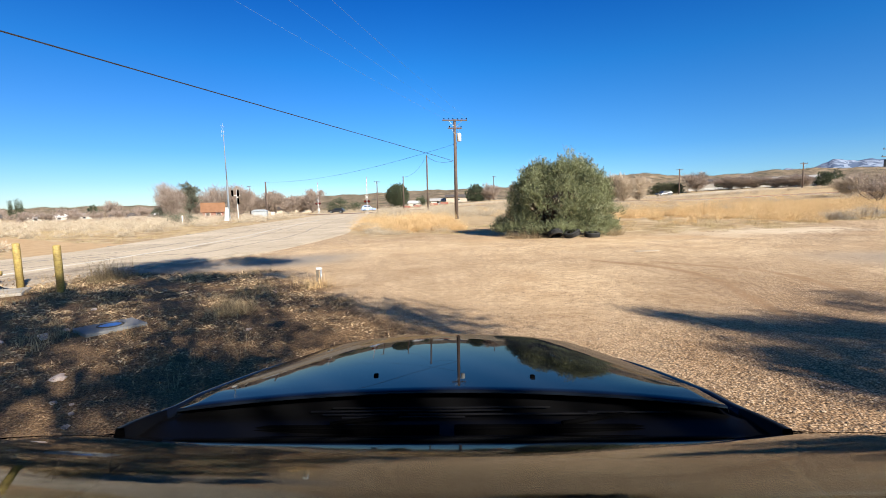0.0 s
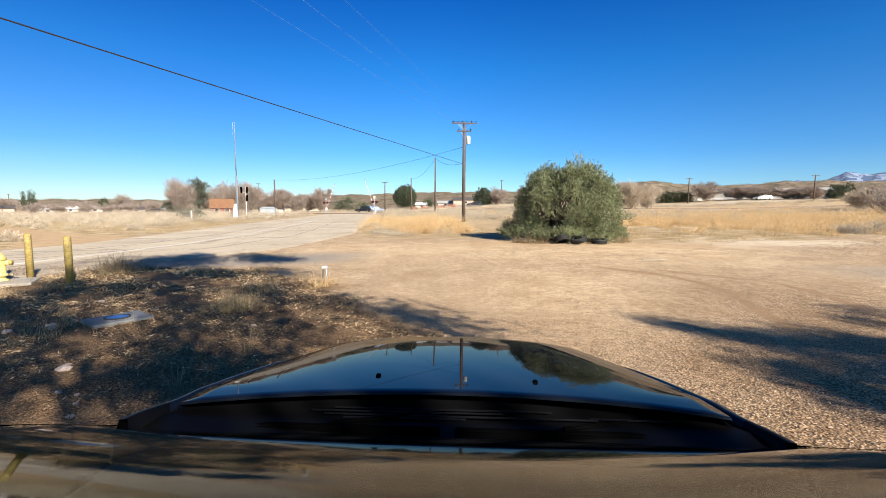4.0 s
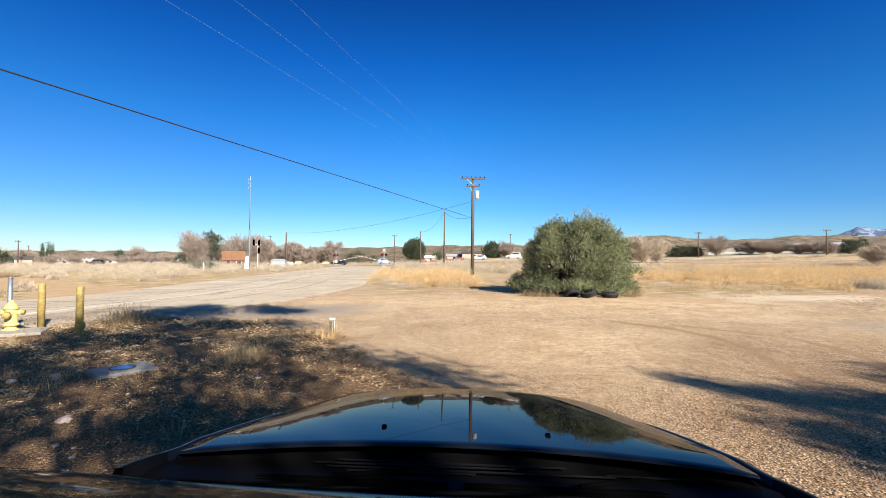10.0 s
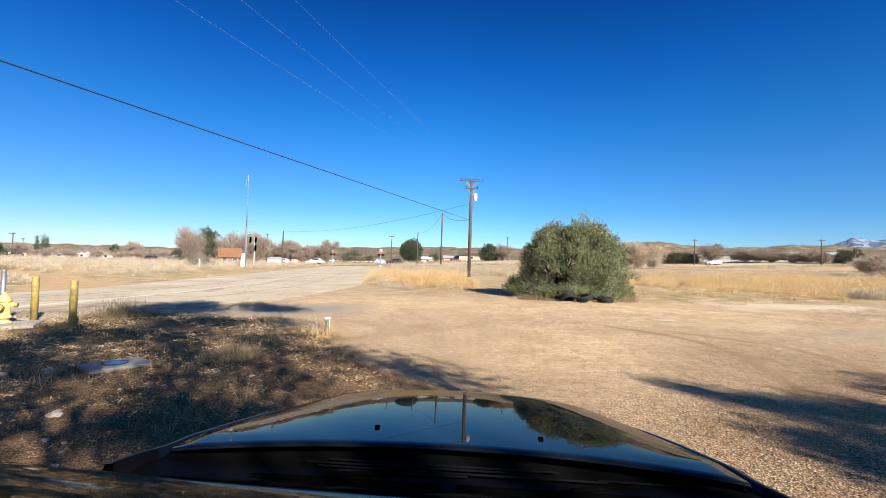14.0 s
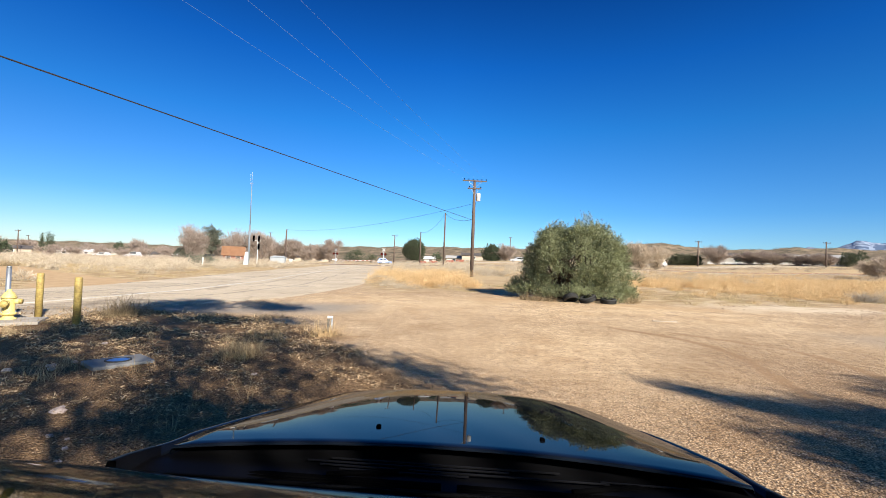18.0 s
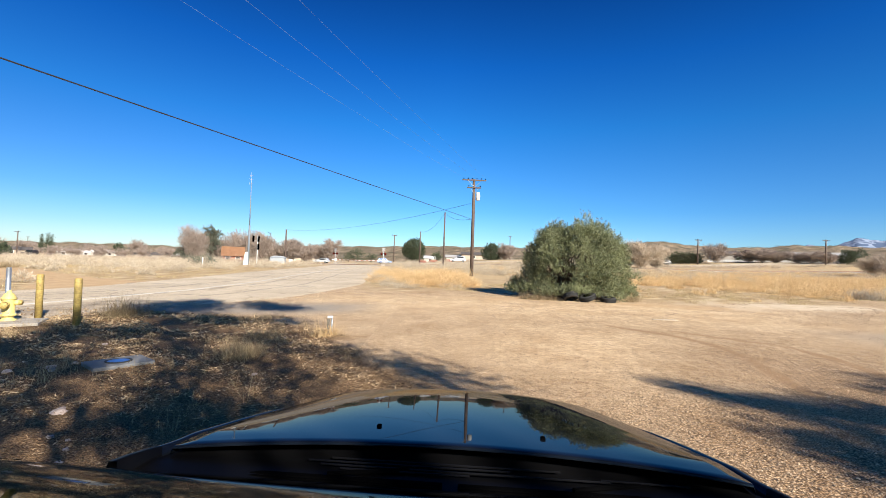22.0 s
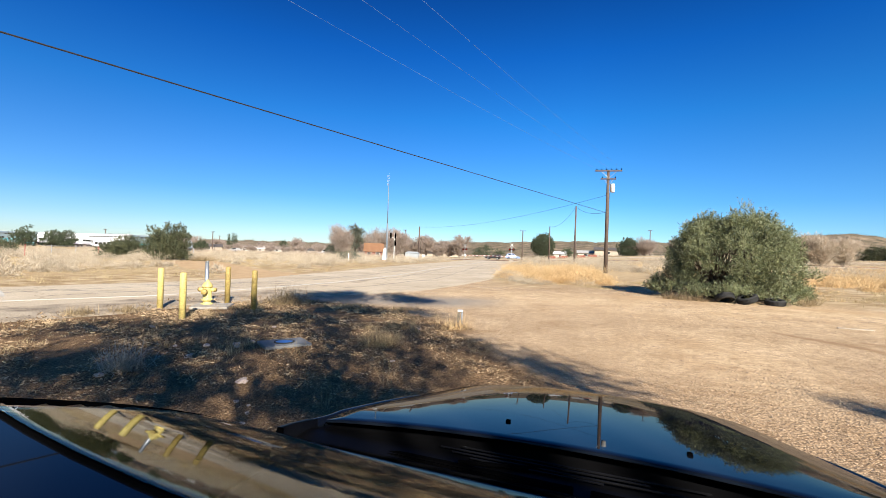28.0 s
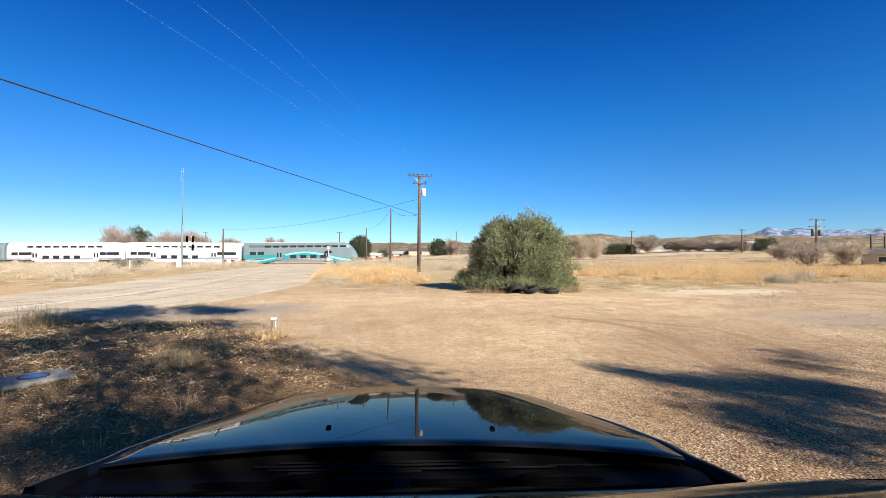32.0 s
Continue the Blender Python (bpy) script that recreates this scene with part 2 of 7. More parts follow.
    gravel = blend(layer("coarse"), gravel, blend(1.0, gravel, tone.outputs[0], "MULTIPLY"))
    dust = ramp(nodes, ((0.3, (0.57, 0.405, 0.235)), (0.7, (0.71, 0.53, 0.325))))
    links.new(mid.outputs["Fac"], dust.inputs[0])
    gravel = blend(layer("dusty"), gravel, dust.outputs[0])
    clods, drifts = noise_of(6.5, 9, 0.78), noise_of(0.75, 7, 0.62)
    gravel = blend(1.0, gravel, ramp_of(nodes, links, clods, ((0.36, (0.72, 0.68, 0.65)), (0.5, (1.03, 1.03, 1.03)), (0.64, (1.24, 1.24, 1.24)))), "MULTIPLY")
    gravel = blend(1.0, gravel, ramp_of(nodes, links, drifts, ((0.34, (0.86, 0.82, 0.78)), (0.5, (1.02, 1.02, 1.02)), (0.66, (1.14, 1.16, 1.19)))), "MULTIPLY")
    c = blend(layer("greyed"), gravel, grey.outputs[0])
    c = blend(layer("field"), c, field.outputs[0])
    c = blend(layer("ochre"), c, ochre.outputs[0])
    streaks, thin = nodes.new("ShaderNodeTexNoise"), nodes.new("ShaderNodeMapping")
    streaks.inputs["Scale"].default_value, streaks.inputs["Detail"].default_value = 1.1, 6
    thin.inputs["Scale"].default_value, thin.inputs["Rotation"].default_value = (0.6, 1.7, 1), (0, 0, 0.15)
    links.new(tc.outputs["Object"], thin.inputs[0])
    links.new(thin.outputs[0], streaks.inputs["Vector"])
    straw = ramp_of(nodes, links, streaks, ((0.34, (0.27, 0.18, 0.09)), (0.5, (0.40, 0.285, 0.16)), (0.68, (0.60, 0.48, 0.31))))
    c = blend(layer("trampled"), c, straw)
    c = blend(layer("pale"), c, ramp_of(nodes, links, mid, ((0.3, (0.54, 0.42, 0.285)), (0.7, (0.72, 0.60, 0.435)))))
    c = blend(layer("rut"), c, ramp_of(nodes, links, fine, ((0.35, (0.20, 0.115, 0.06)), (0.65, (0.36, 0.23, 0.125)))))
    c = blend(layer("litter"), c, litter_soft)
    c = blend(layer("scrub"), c, scrub.outputs[0])
    links.new(c, p.inputs["Base Color"])
    p.inputs["Roughness"].default_value = 0.95
    p.inputs["Specular IOR Level"].default_value = 0.15
    bu, bu2 = nodes.new("ShaderNodeBump"), nodes.new("ShaderNodeBump")
    bu.inputs["Strength"].default_value, bu.inputs["Distance"].default_value = 0.7, 0.02
    bu2.inputs["Strength"].default_value, bu2.inputs["Distance"].default_value = 0.9, 0.012
    links.new(mid.outputs["Fac"], bu.inputs["Height"])
    links.new(pebbles.outputs["Distance"], bu2.inputs["Height"])
    links.new(bu.outputs[0], bu2.inputs["Normal"])
    links.new(bu2.outputs[0], p.inputs["Normal"])
    return m


def ramp_of(nodes, links, noise_node, stops):
    r = ramp(nodes, stops)
    links.new(noise_node.outputs["Fac"], r.inputs[0])
    return r.outputs[0]


def cracked_asphalt():
    m, nodes, links, p = mat("old_asphalt")
    tc = nodes.new("ShaderNodeTexCoord")
    a, b = nodes.new("ShaderNodeTexNoise"), nodes.new("ShaderNodeTexNoise")
    a.inputs["Scale"].default_value, b.inputs["Scale"].default_value = 0.25, 45
    a.inputs["Detail"].default_value = 8
    v = nodes.new("ShaderNodeTexVoronoi")
    v.feature = "DISTANCE_TO_EDGE"
    v.inputs["Scale"].default_value = 0.28
    wob = nodes.new("ShaderNodeVectorMath")
    wob.operation = "MULTIPLY_ADD"
    wn2 = nodes.new("ShaderNodeTexNoise")
    wn2.inputs["Scale"].default_value = 1.2
    for n in (a, b, wn2):
        links.new(tc.outputs["Object"], n.inputs["Vector"])
    links.new(wn2.outputs["Color"], wob.inputs[0])
    wob.inputs[1].default_value = (1.2, 1.2, 0)
    links.new(tc.outputs["Object"], wob.inputs[2])
    links.new(wob.outputs[0], v.inputs["Vector"])
    tone = ramp(nodes, ((0.3, (0.46, 0.372, 0.26)), (0.7, (0.63, 0.525, 0.38))))
    links.new(a.outputs["Fac"], tone.inputs[0])
    speck = ramp(nodes, ((0.3, (0.6, 0.6, 0.6)), (0.7, (1.25, 1.22, 1.18))))
    links.new(b.outputs["Fac"], speck.inputs[0])
    crack = ramp(nodes, ((0.004, (0.72, 0.70, 0.67)), (0.014, (1, 1, 1))))
    links.new(v.outputs["Distance"], crack.inputs[0])
    m1, m2 = nodes.new("ShaderNodeMix"), nodes.new("ShaderNodeMix")
    for n in (m1, m2):
        n.data_type, n.blend_type = "RGBA", "MULTIPLY"
        n.inputs[0].default_value = 1
    links.new(tone.outputs[0], m1.inputs[6])
    links.new(speck.outputs[0], m1.inputs[7])
    links.new(m1.outputs[2], m2.inputs[6])
    links.new(crack.outputs[0], m2.inputs[7])
    links.new(m2.outputs[2], p.inputs["Base Color"])
    p.inputs["Roughness"].default_value = 0.85
    bu = nodes.new("ShaderNodeBump")
    bu.inputs["Strength"].default_value, bu.inputs["Distance"].default_value = 0.4, 0.006
    links.new(b.outputs["Fac"], bu.inputs["Height"])
    links.new(bu.outputs[0], p.inputs["Normal"])
    return m


EARTH = ground_material()
ASPHALT = cracked_asphalt()
LINE = grainy("worn_line_paint", (0.42, 0.37, 0.30), (0.70, 0.66, 0.58), 3, 30, 0.8, 0.1)
CONCRETE = grainy("concrete", (0.22, 0.19, 0.155), (0.44, 0.395, 0.335), 3, 50, 0.9, 0.3)
POLE_WOOD = grainy("weathered_pole_wood", (0.06, 0.042, 0.033), (0.145, 0.10, 0.077), 3, 30, 0.9, 0.4)
# grimy yellow darkened for the tree shade on two bollards; hydrant caps share it
SHADED_YELLOW = grainy("shaded_yellow_paint", (0.19, 0.125, 0.045), (0.44, 0.325, 0.095), 5, 30, 0.6, 0.12, spread=(0.36, 0.6))
BRIGHT_YELLOW = grainy("hydrant_yellow", (0.36, 0.26, 0.085), (0.68, 0.55, 0.19), 6, 32, 0.5, 0.1, spread=(0.34, 0.56))
STEEL = grainy("galvanised_steel", (0.32, 0.34, 0.36), (0.55, 0.57, 0.58), 6, 60, 0.45, 0.05, 0.8)
GREY_METAL = grainy("painted_grey_metal", (0.45, 0.46, 0.46), (0.60, 0.60, 0.58), 4, 40, 0.5, 0.05)
WHITE_PAINT = grainy("white_paint", (0.62, 0.62, 0.60), (0.82, 0.82, 0.80), 2, 30, 0.5, 0.05)
BLACK = plain("black_plastic", (0.002, 0.002, 0.0022), 0.6)
BLACK.node_tree.nodes["Principled BSDF"].inputs["Specular IOR Level"].default_value = 0.0
RUBBER = grainy("old_rubber", (0.012, 0.012, 0.012), (0.035, 0.033, 0.03), 6, 40, 0.8, 0.3)
BLUE_LID = grainy("blue_plastic", (0.025, 0.08, 0.26), (0.05, 0.14, 0.40), 8, 60, 0.45, 0.08)
PAPER = grainy("dirty_paper", (0.27, 0.20, 0.165), (0.54, 0.435, 0.37), 20, 90, 0.9, 0.3)
WIRE = plain("black_cable", (0.015, 0.015, 0.018), 0.6)
ALUMINIUM = plain("aluminium_wire", (0.17, 0.23, 0.33), 0.6, 0.0)
GLAZING = plain("dark_window_glass", (0.02, 0.025, 0.03), 0.08)
BARK = grainy("grey_bark", (0.10, 0.075, 0.055), (0.24, 0.19, 0.145), 4, 30, 0.95, 0.4)
DARK_BARK = grainy("dark_bark", (0.05, 0.035, 0.025), (0.12, 0.09, 0.065), 4, 30, 0.95, 0.4)
TWIGS = leafy("bare_twigs", (0.18, 0.135, 0.11), (0.37, 0.295, 0.245), 0.9, 0.0)
TAN_TWIGS = leafy("tan_twigs", (0.30, 0.235, 0.17), (0.56, 0.46, 0.35), 0.9, 0.0)
OLIVE_LEAF = leafy("olive_leaves", (0.04, 0.05, 0.019), (0.34, 0.36, 0.185), 0.5, 0.15)
JUNIPER_LEAF = leafy("juniper_foliage", (0.03, 0.037, 0.017), (0.125, 0.13, 0.06), 0.7, 0.1)
DARK_LEAF = leafy("dark_evergreen_leaves", (0.028, 0.04, 0.02), (0.085, 0.105, 0.05), 0.7, 0.1)
GREY_LEAF = leafy("grey_green_leaves", (0.065, 0.072, 0.05), (0.17, 0.175, 0.125), 0.8, 0.1)
GOLD_GRASS = leafy("golden_dry_grass", (0.42, 0.265, 0.115), (0.84, 0.615, 0.335), 0.8, 0.25)
PALE_BRUSH = leafy("pale_dry_brush", (0.235, 0.185, 0.125), (0.62, 0.525, 0.395), 0.9, 0.08)
BROWN_WEED = leafy("brown_dry_weed", (0.16, 0.11, 0.06), (0.46, 0.35, 0.20), 0.9, 0.2)
HILL_SCRUB = leafy("hill_scrub", (0.07, 0.062, 0.038), (0.17, 0.145, 0.09), 0.9, 0.0)
STRAW = leafy("straw_grass", (0.28, 0.205, 0.10), (0.60, 0.475, 0.27), 0.9, 0.2)
GREY_SHRUB = leafy("grey_shrub", (0.22, 0.185, 0.145), (0.52, 0.465, 0.38), 0.9, 0.1)


# ---- the land ----
LOT_EDGE = ((0.6, 3.0), (0.1, 5.5), (-1.7, 8.4), (-2.6, 10.4), (-5.0, 12.4), (-9.8, 13.4))


def litter_share(x, y):
    edge = np.interp(-np.asarray(x), [-p[0] for p in LOT_EDGE], [p[1] for p in LOT_EDGE])
    wob = 0.35 * waves(x, y, 0.9, 11) + 0.2 * waves(x, y, 0.35, 12)
    return smooth(0.6, -0.5, np.asarray(y) - edge + wob) * smooth(1.2, -0.3, np.asarray(x)) * smooth(-16, -13, x) * smooth(-9, -6, y)


def drive(x, y):
    """The dirt drive that leaves the road on the far side."""
    return (np.abs((np.asarray(x) + 17.5) * 0.555 + (np.asarray(y) - 23) * 0.832) < 2.4 + 0.5 * waves(x, y, 3, 16)) & (np.asarray(x) < -15) & (np.asarray(x) > -44)


def field_share(x, y):
    x, y = np.asarray(x, float), np.asarray(y, float)
    edge = np.interp(x, (-60, -9, -4, 0, 4, 8, 14, 24, 40, 80), (20, 32, 27.5, 28, 25, 22, 20.5, 25, 27, 30))
    right = smooth(-1.0, 1.5, y - edge + 0.8 * waves(x, y, 2.5, 13))
    left = smooth(0, 1.5, -x - np.interp(y, (-20, 4, 11, 16, 22, 35, 70, 110), (38, 24.5, 21, 18.6, 17, 18.4, 22.3, 24)) + 0.4 * waves(x, y, 3, 14))
    return np.clip(right + left, 0, 1)


def near_line(x, y, line):
    """Distance from a polyline."""
    best = np.full(np.shape(x), 1e9)
    for (ax, ay), (bx, by) in zip(line, line[1:]):
        dx, dy = bx - ax, by - ay
        k = np.clip(((x - ax) * dx + (y - ay) * dy) / (dx * dx + dy * dy), 0, 1)
        best = np.minimum(best, np.hypot(x - ax - k * dx, y - ay - k * dy))
    return best


RUTS = (((4.6, 12.4), (5.7, 10.7), (5.9, 9.7), (5.8, 8.5), (5.4, 7.3), (5.0, 6.0)), ((6.0, 11.6), (7.5, 9.7), (7.5, 8.6), (7.3, 7.7), (6.9, 6.6)))


def roadside_left(x, y):
    """How far a spot lies beyond the road's far edge."""
    return -np.asarray(x, float) - np.interp(y, (-20, 4, 11, 16, 22, 35, 70, 110), (38, 24.5, 21, 18.6, 17, 18.4, 22.3, 24))


def build_ground():
    bearings = np.radians(np.concatenate([np.arange(-66, 60, 0.5), np.arange(60, 294, 3)]))
    radii = np.concatenate([np.linspace(0.4, 14, 70), 14 * (4000 / 14) ** np.linspace(0.012, 1, 120)])
    b, r = np.meshgrid(bearings, radii)
    x, y = (r * np.sin(b)).ravel(), (r * np.cos(b)).ravel()
    n = len(bearings)
    verts = np.stack([x, y, ground_z(x, y)], 1)
    i = np.arange(len(radii) - 1)[:, None] * n + np.arange(n)[None]
    j = np.arange(len(radii) - 1)[:, None] * n + (np.arange(n)[None] + 1) % n
    faces = np.stack([i, j, j + n, i + n], -1).reshape(-1, 4)[:, ::-1]
    verts = np.vstack([verts, [[0, 0, 0]]])
    fan = [[k, (k + 1) % n, len(verts) - 1][::-1] for k in range(n)]
    ob = sheet("ground", verts, faces.tolist() + [f[::-1] for f in fan], EARTH, shade=True)
    x, y = verts[:, 0], verts[:, 1]
    d = np.hypot(x, y)
    layers = {
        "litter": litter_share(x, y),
        "field": field_share(x, y) * (1 - smooth(250, 400, d)),
        "greyed": np.clip(smooth(2.5, 0.5, np.abs(y - 14.6 - 0.25 * (x + 6))) * smooth(-1.5, -4.0, x) * smooth(-14, -10, x)
                          + 0.7 * smooth(2.2, 0.4, np.abs(y - 13 + 0.2 * x)) * smooth(9, 12, x) * smooth(24, 18, x), 0, 1),
        "ochre": np.clip(smooth(1.1, 0.2, np.abs(y - 21.3 + 0.24 * x + 0.5 * waves(x, y, 4, 21))) * smooth(-1, 2.5, x) * smooth(40, 20, x) * 0.85
                         + 0.9 * drive(x, y), 0, 1),
        "coarse": np.clip(smooth(14, 7, d + 1.2 * waves(x, y, 2.5, 15)) * smooth(-1, 1.5, x), 0, 1),
        "dusty": 0.6 * np.exp(-((x - 2.4) / 2.3) ** 2 - ((y - 8.6) / 3.2) ** 2) + 0.5 * np.exp(-((np.abs(y - 17.5 + 0.1 * x)) / 4.2) ** 2) * smooth(-8, -3, x) * smooth(16, 9, x),
        "trampled": smooth(-1.5, 1.0, y - np.interp(x, (6, 9, 14, 24, 34), (22, 21.5, 20.5, 25, 27)) + 0.9 * waves(x, y, 2.2, 52)) * smooth(8, 10.5, x) * smooth(44, 34, y) * smooth(60, 40, x)
                    + smooth(-0.3, 0.8, roadside_left(x, y) + 0.5 * waves(x, y, 1.5, 53)) * smooth(11, 6, roadside_left(x, y) + 1.5 * waves(x, y, 3, 54)) * ~drive(x, y) * smooth(90, 60, y)
                    + 0.85 * smooth(23, 26, y + 0.8 * waves(x, y, 2, 58)) * smooth(46, 40, y) * smooth(-6, -3, x) * smooth(8.5, 7.0, x),
        "rut": np.clip(sum(smooth(0.16, 0.03, near_line(x, y, line) + 0.05 * waves(x, y, 0.8, 71)) for line in RUTS), 0, 0.85),
        "pale": 0.85 * smooth(0.25, 0.75, np.exp(-((x - 15.5) / 4.6) ** 2 - ((y - 19.3) / 2.2) ** 2) + 0.22 * waves(x, y, 1.3, 72)),
        "scrub": smooth(220, 380, d),
    }
    for name, values in layers.items():
        ob.data.attributes.new(name, "FLOAT", "POINT").data.foreach_set("value", np.asarray(values, np.float32))
    tagged(ob, "tan gravelly dirt ground with litter, running into dry fields", "ground", kind="structure")
    return ob


def strip(name, left, right, material, lift, step=1.2, label="", kind="structure", category=""):
    """A laid strip between two polylines, following the land, with a thin edge."""
    def walk_line(line, k):
        pts = [Vector((*p, 0)) for p in line]
        lens = [0]
        for a, b in zip(pts, pts[1:]):
            lens.append(lens[-1] + (b - a).length)
        return (np.interp(np.linspace(0, lens[-1], k), lens, [p.x for p in pts]), np.interp(np.linspace(0, lens[-1], k), lens, [p.y for p in pts]))
    length = sum(math.dist(a, b) for a, b in zip(left, left[1:]))
    k = max(3, int(length / step))
    lx, ly = walk_line(left, k)
    rx, ry = walk_line(right, k)
    across = 9 if abs(lx[0] - rx[0]) + abs(ly[0] - ry[0]) > 1.5 else 2
    cols = []
    for f in np.linspace(0, 1, across):
        x, y = lx + (rx - lx) * f, ly + (ry - ly) * f
        cols.append(np.stack([x, y, ground_z(x, y) + lift], 1))
    out = cols[-1] - cols[0]
    out[:, 2] = 0
    out /= np.linalg.norm(out, axis=1)[:, None]
    spread = 0.8 if across > 2 else 0.02
    down = [cols[0] - out * spread - np.array([0, 0, lift + 0.04]), cols[-1] + out * spread - np.array([0, 0, lift + 0.04])]
    cols = [down[0]] + cols + [down[1]]
    verts = np.concatenate(cols)
    faces = [[c * k + i, (c + 1) * k + i, (c + 1) * k + i + 1, c * k + i + 1] for c in range(len(cols) - 1) for i in range(k - 1)]
    return tagged(sheet(name, verts, faces, material), label, category, kind=kind)


ROAD_FAR = ((-52, -40), (-34, -14), (-28, -3), (-24, 4), (-20.6, 11), (-18.2, 16), (-16.7, 22.3), (-18, 35), (-20, 52), (-22, 68), (-24, 100), (-24.6, 125))
ROAD_NEAR = ((-42, -44), (-24, -18), (-18, -6), (-14.0, 1), (-12.2, 5.9), (-11.05, 8.2), (-10.7, 10.6), (-9.5, 13.5), (-6.5, 19), (-5.4, 29), (-7.6, 48), (-9.2, 60), (-13, 98), (-14.0, 125))


def build_roads():
    strip("road", ROAD_FAR, ROAD_NEAR, ASPHALT, 0.03, label="pale cracked asphalt road bending towards a rail crossing", category="road")
    edge = ((-30, -14), (-22, -2), (-17.6, 5.5), (-15.1, 8.9), (-13.2, 11.6), (-12.3, 16), (-11.7, 21), (-12.2, 30), (-13.6, 45), (-15.2, 62), (-18.4, 97))
    strip("edge_line", [(x - 0.09, y) for x, y in edge], [(x + 0.09, y) for x, y in edge], LINE, 0.036, label="worn white line along the road", category="road marking")
    tar = grainy("tar_seam", (0.13, 0.115, 0.10), (0.24, 0.215, 0.185), 3, 40, 0.8, 0.2)
    for share_across, y0, y1, seed in ((0.30, 6, 96, 1), (0.52, 10, 98, 2), (0.74, 18, 96, 3)):
        ys = np.arange(y0, y1, 1.5)
        far = np.interp(ys, [p[1] for p in ROAD_FAR], [p[0] for p in ROAD_FAR])
        near = np.interp(ys, [p[1] for p in ROAD_NEAR], [p[0] for p in ROAD_NEAR])
        xs = far + (near - far) * share_across + 0.12 * np.sin(ys * 0.9 + seed) + 0.07 * np.sin(ys * 2.3 + seed * 2)
        half = 0.035 + 0.02 * np.sin(ys * 1.7 + seed)
        strip("tar_seam", list(zip((xs - half).tolist(), ys.tolist())), list(zip((xs + half).tolist(), ys.tolist())), tar, 0.035, 1.2, "dark tar seam running along the road", category="tar seam")
    for xa, ya, xb, yb in ((-17.4, 17.5, -10.2, 18.6), (-17.3, 24.5, -7.2, 25.6), (-18.6, 35, -6.2, 36.2), (-19.2, 14.2, -13.6, 15.4), (-20.8, 10.6, -14.6, 12.2), (-19.6, 47, -8, 48.5)):
        k = np.linspace(0, 1, 12)
        xs, ys = xa + (xb - xa) * k, ya + (yb - ya) * k + 0.22 * np.sin(k * 9 + xa) + 0.1 * np.sin(k * 21 + ya)
        strip("tar_seam", list(zip(xs.tolist(), (ys + 0.035).tolist())), list(zip(xs.tolist(), (ys - 0.035).tolist())), tar, 0.035, 0.8, "dark crooked crack across the road", category="tar seam")
    inner = ((-26, -14), (-19.4, -2), (-15.9, 4.6), (-13.9, 7.6), (-12.6, 10.8), (-11.8, 14), (-11.2, 16))
    strip("shoulder", [(x + 0.35 * math.sin(y * 1.7), y) for x, y in inner], ((-24.3, -18), (-18.3, -6), (-13.9, 1), (-12.1, 5.9), (-10.95, 8.2), (-10.6, 10.6), (-9.4, 13.5), (-8.2, 16)), grainy("worn_shoulder", (0.15, 0.112, 0.076), (0.53, 0.43, 0.305), 1.6, 26, 0.95, 0.9, relief=0.02, spread=(0.36, 0.64)), 0.036, 0.6,
          "crumbling grey asphalt shoulder with grit on it", category="shoulder")
    strip("stop_line", ((-18.9, 10.5), (-16.6, 9.3)), ((-20.2, 8.6), (-17.6, 7.2)), LINE, 0.037, label="worn white painted bar on the road", category="road marking")
    strip("far_highway", ((-400, 165), (-150, 140), (-20, 130), (60, 128), (160, 132)), ((-400, 157), (-150, 132), (-20, 122), (60, 120), (160, 124)), ASPHALT, 0.05,
          4, label="far asphalt highway beyond the tracks", category="road")


RAIL = lambda x: 106.5 - 0.08 * x


def build_tracks():
    xs = np.linspace(-420, 260, 120)
    bed = [(float(x), float(RAIL(x) + 2.2)) for x in xs], [(float(x), float(RAIL(x) - 2.2)) for x in xs]
    ballast = grainy("ballast", (0.20, 0.17, 0.14), (0.42, 0.37, 0.31), 1, 25, 0.95, 0.5)
    strip("track_bed", bed[0], bed[1], ballast, 0.05, 5, "grey crushed stone bed of the railway", category="track bed")
    rust = grainy("rusty_rail", (0.12, 0.06, 0.035), (0.25, 0.15, 0.09), 2, 20, 0.6, 0.1, 0.5)
    for side in (-0.72, 0.72):
        a = [(float(x), float(RAIL(x) + side + 0.035)) for x in xs]
        b = [(float(x), float(RAIL(x) + side - 0.035)) for x in xs]
        strip("rail", a, b, rust, 0.17, 5, "brown steel rail on the track bed", kind="", category="rail")


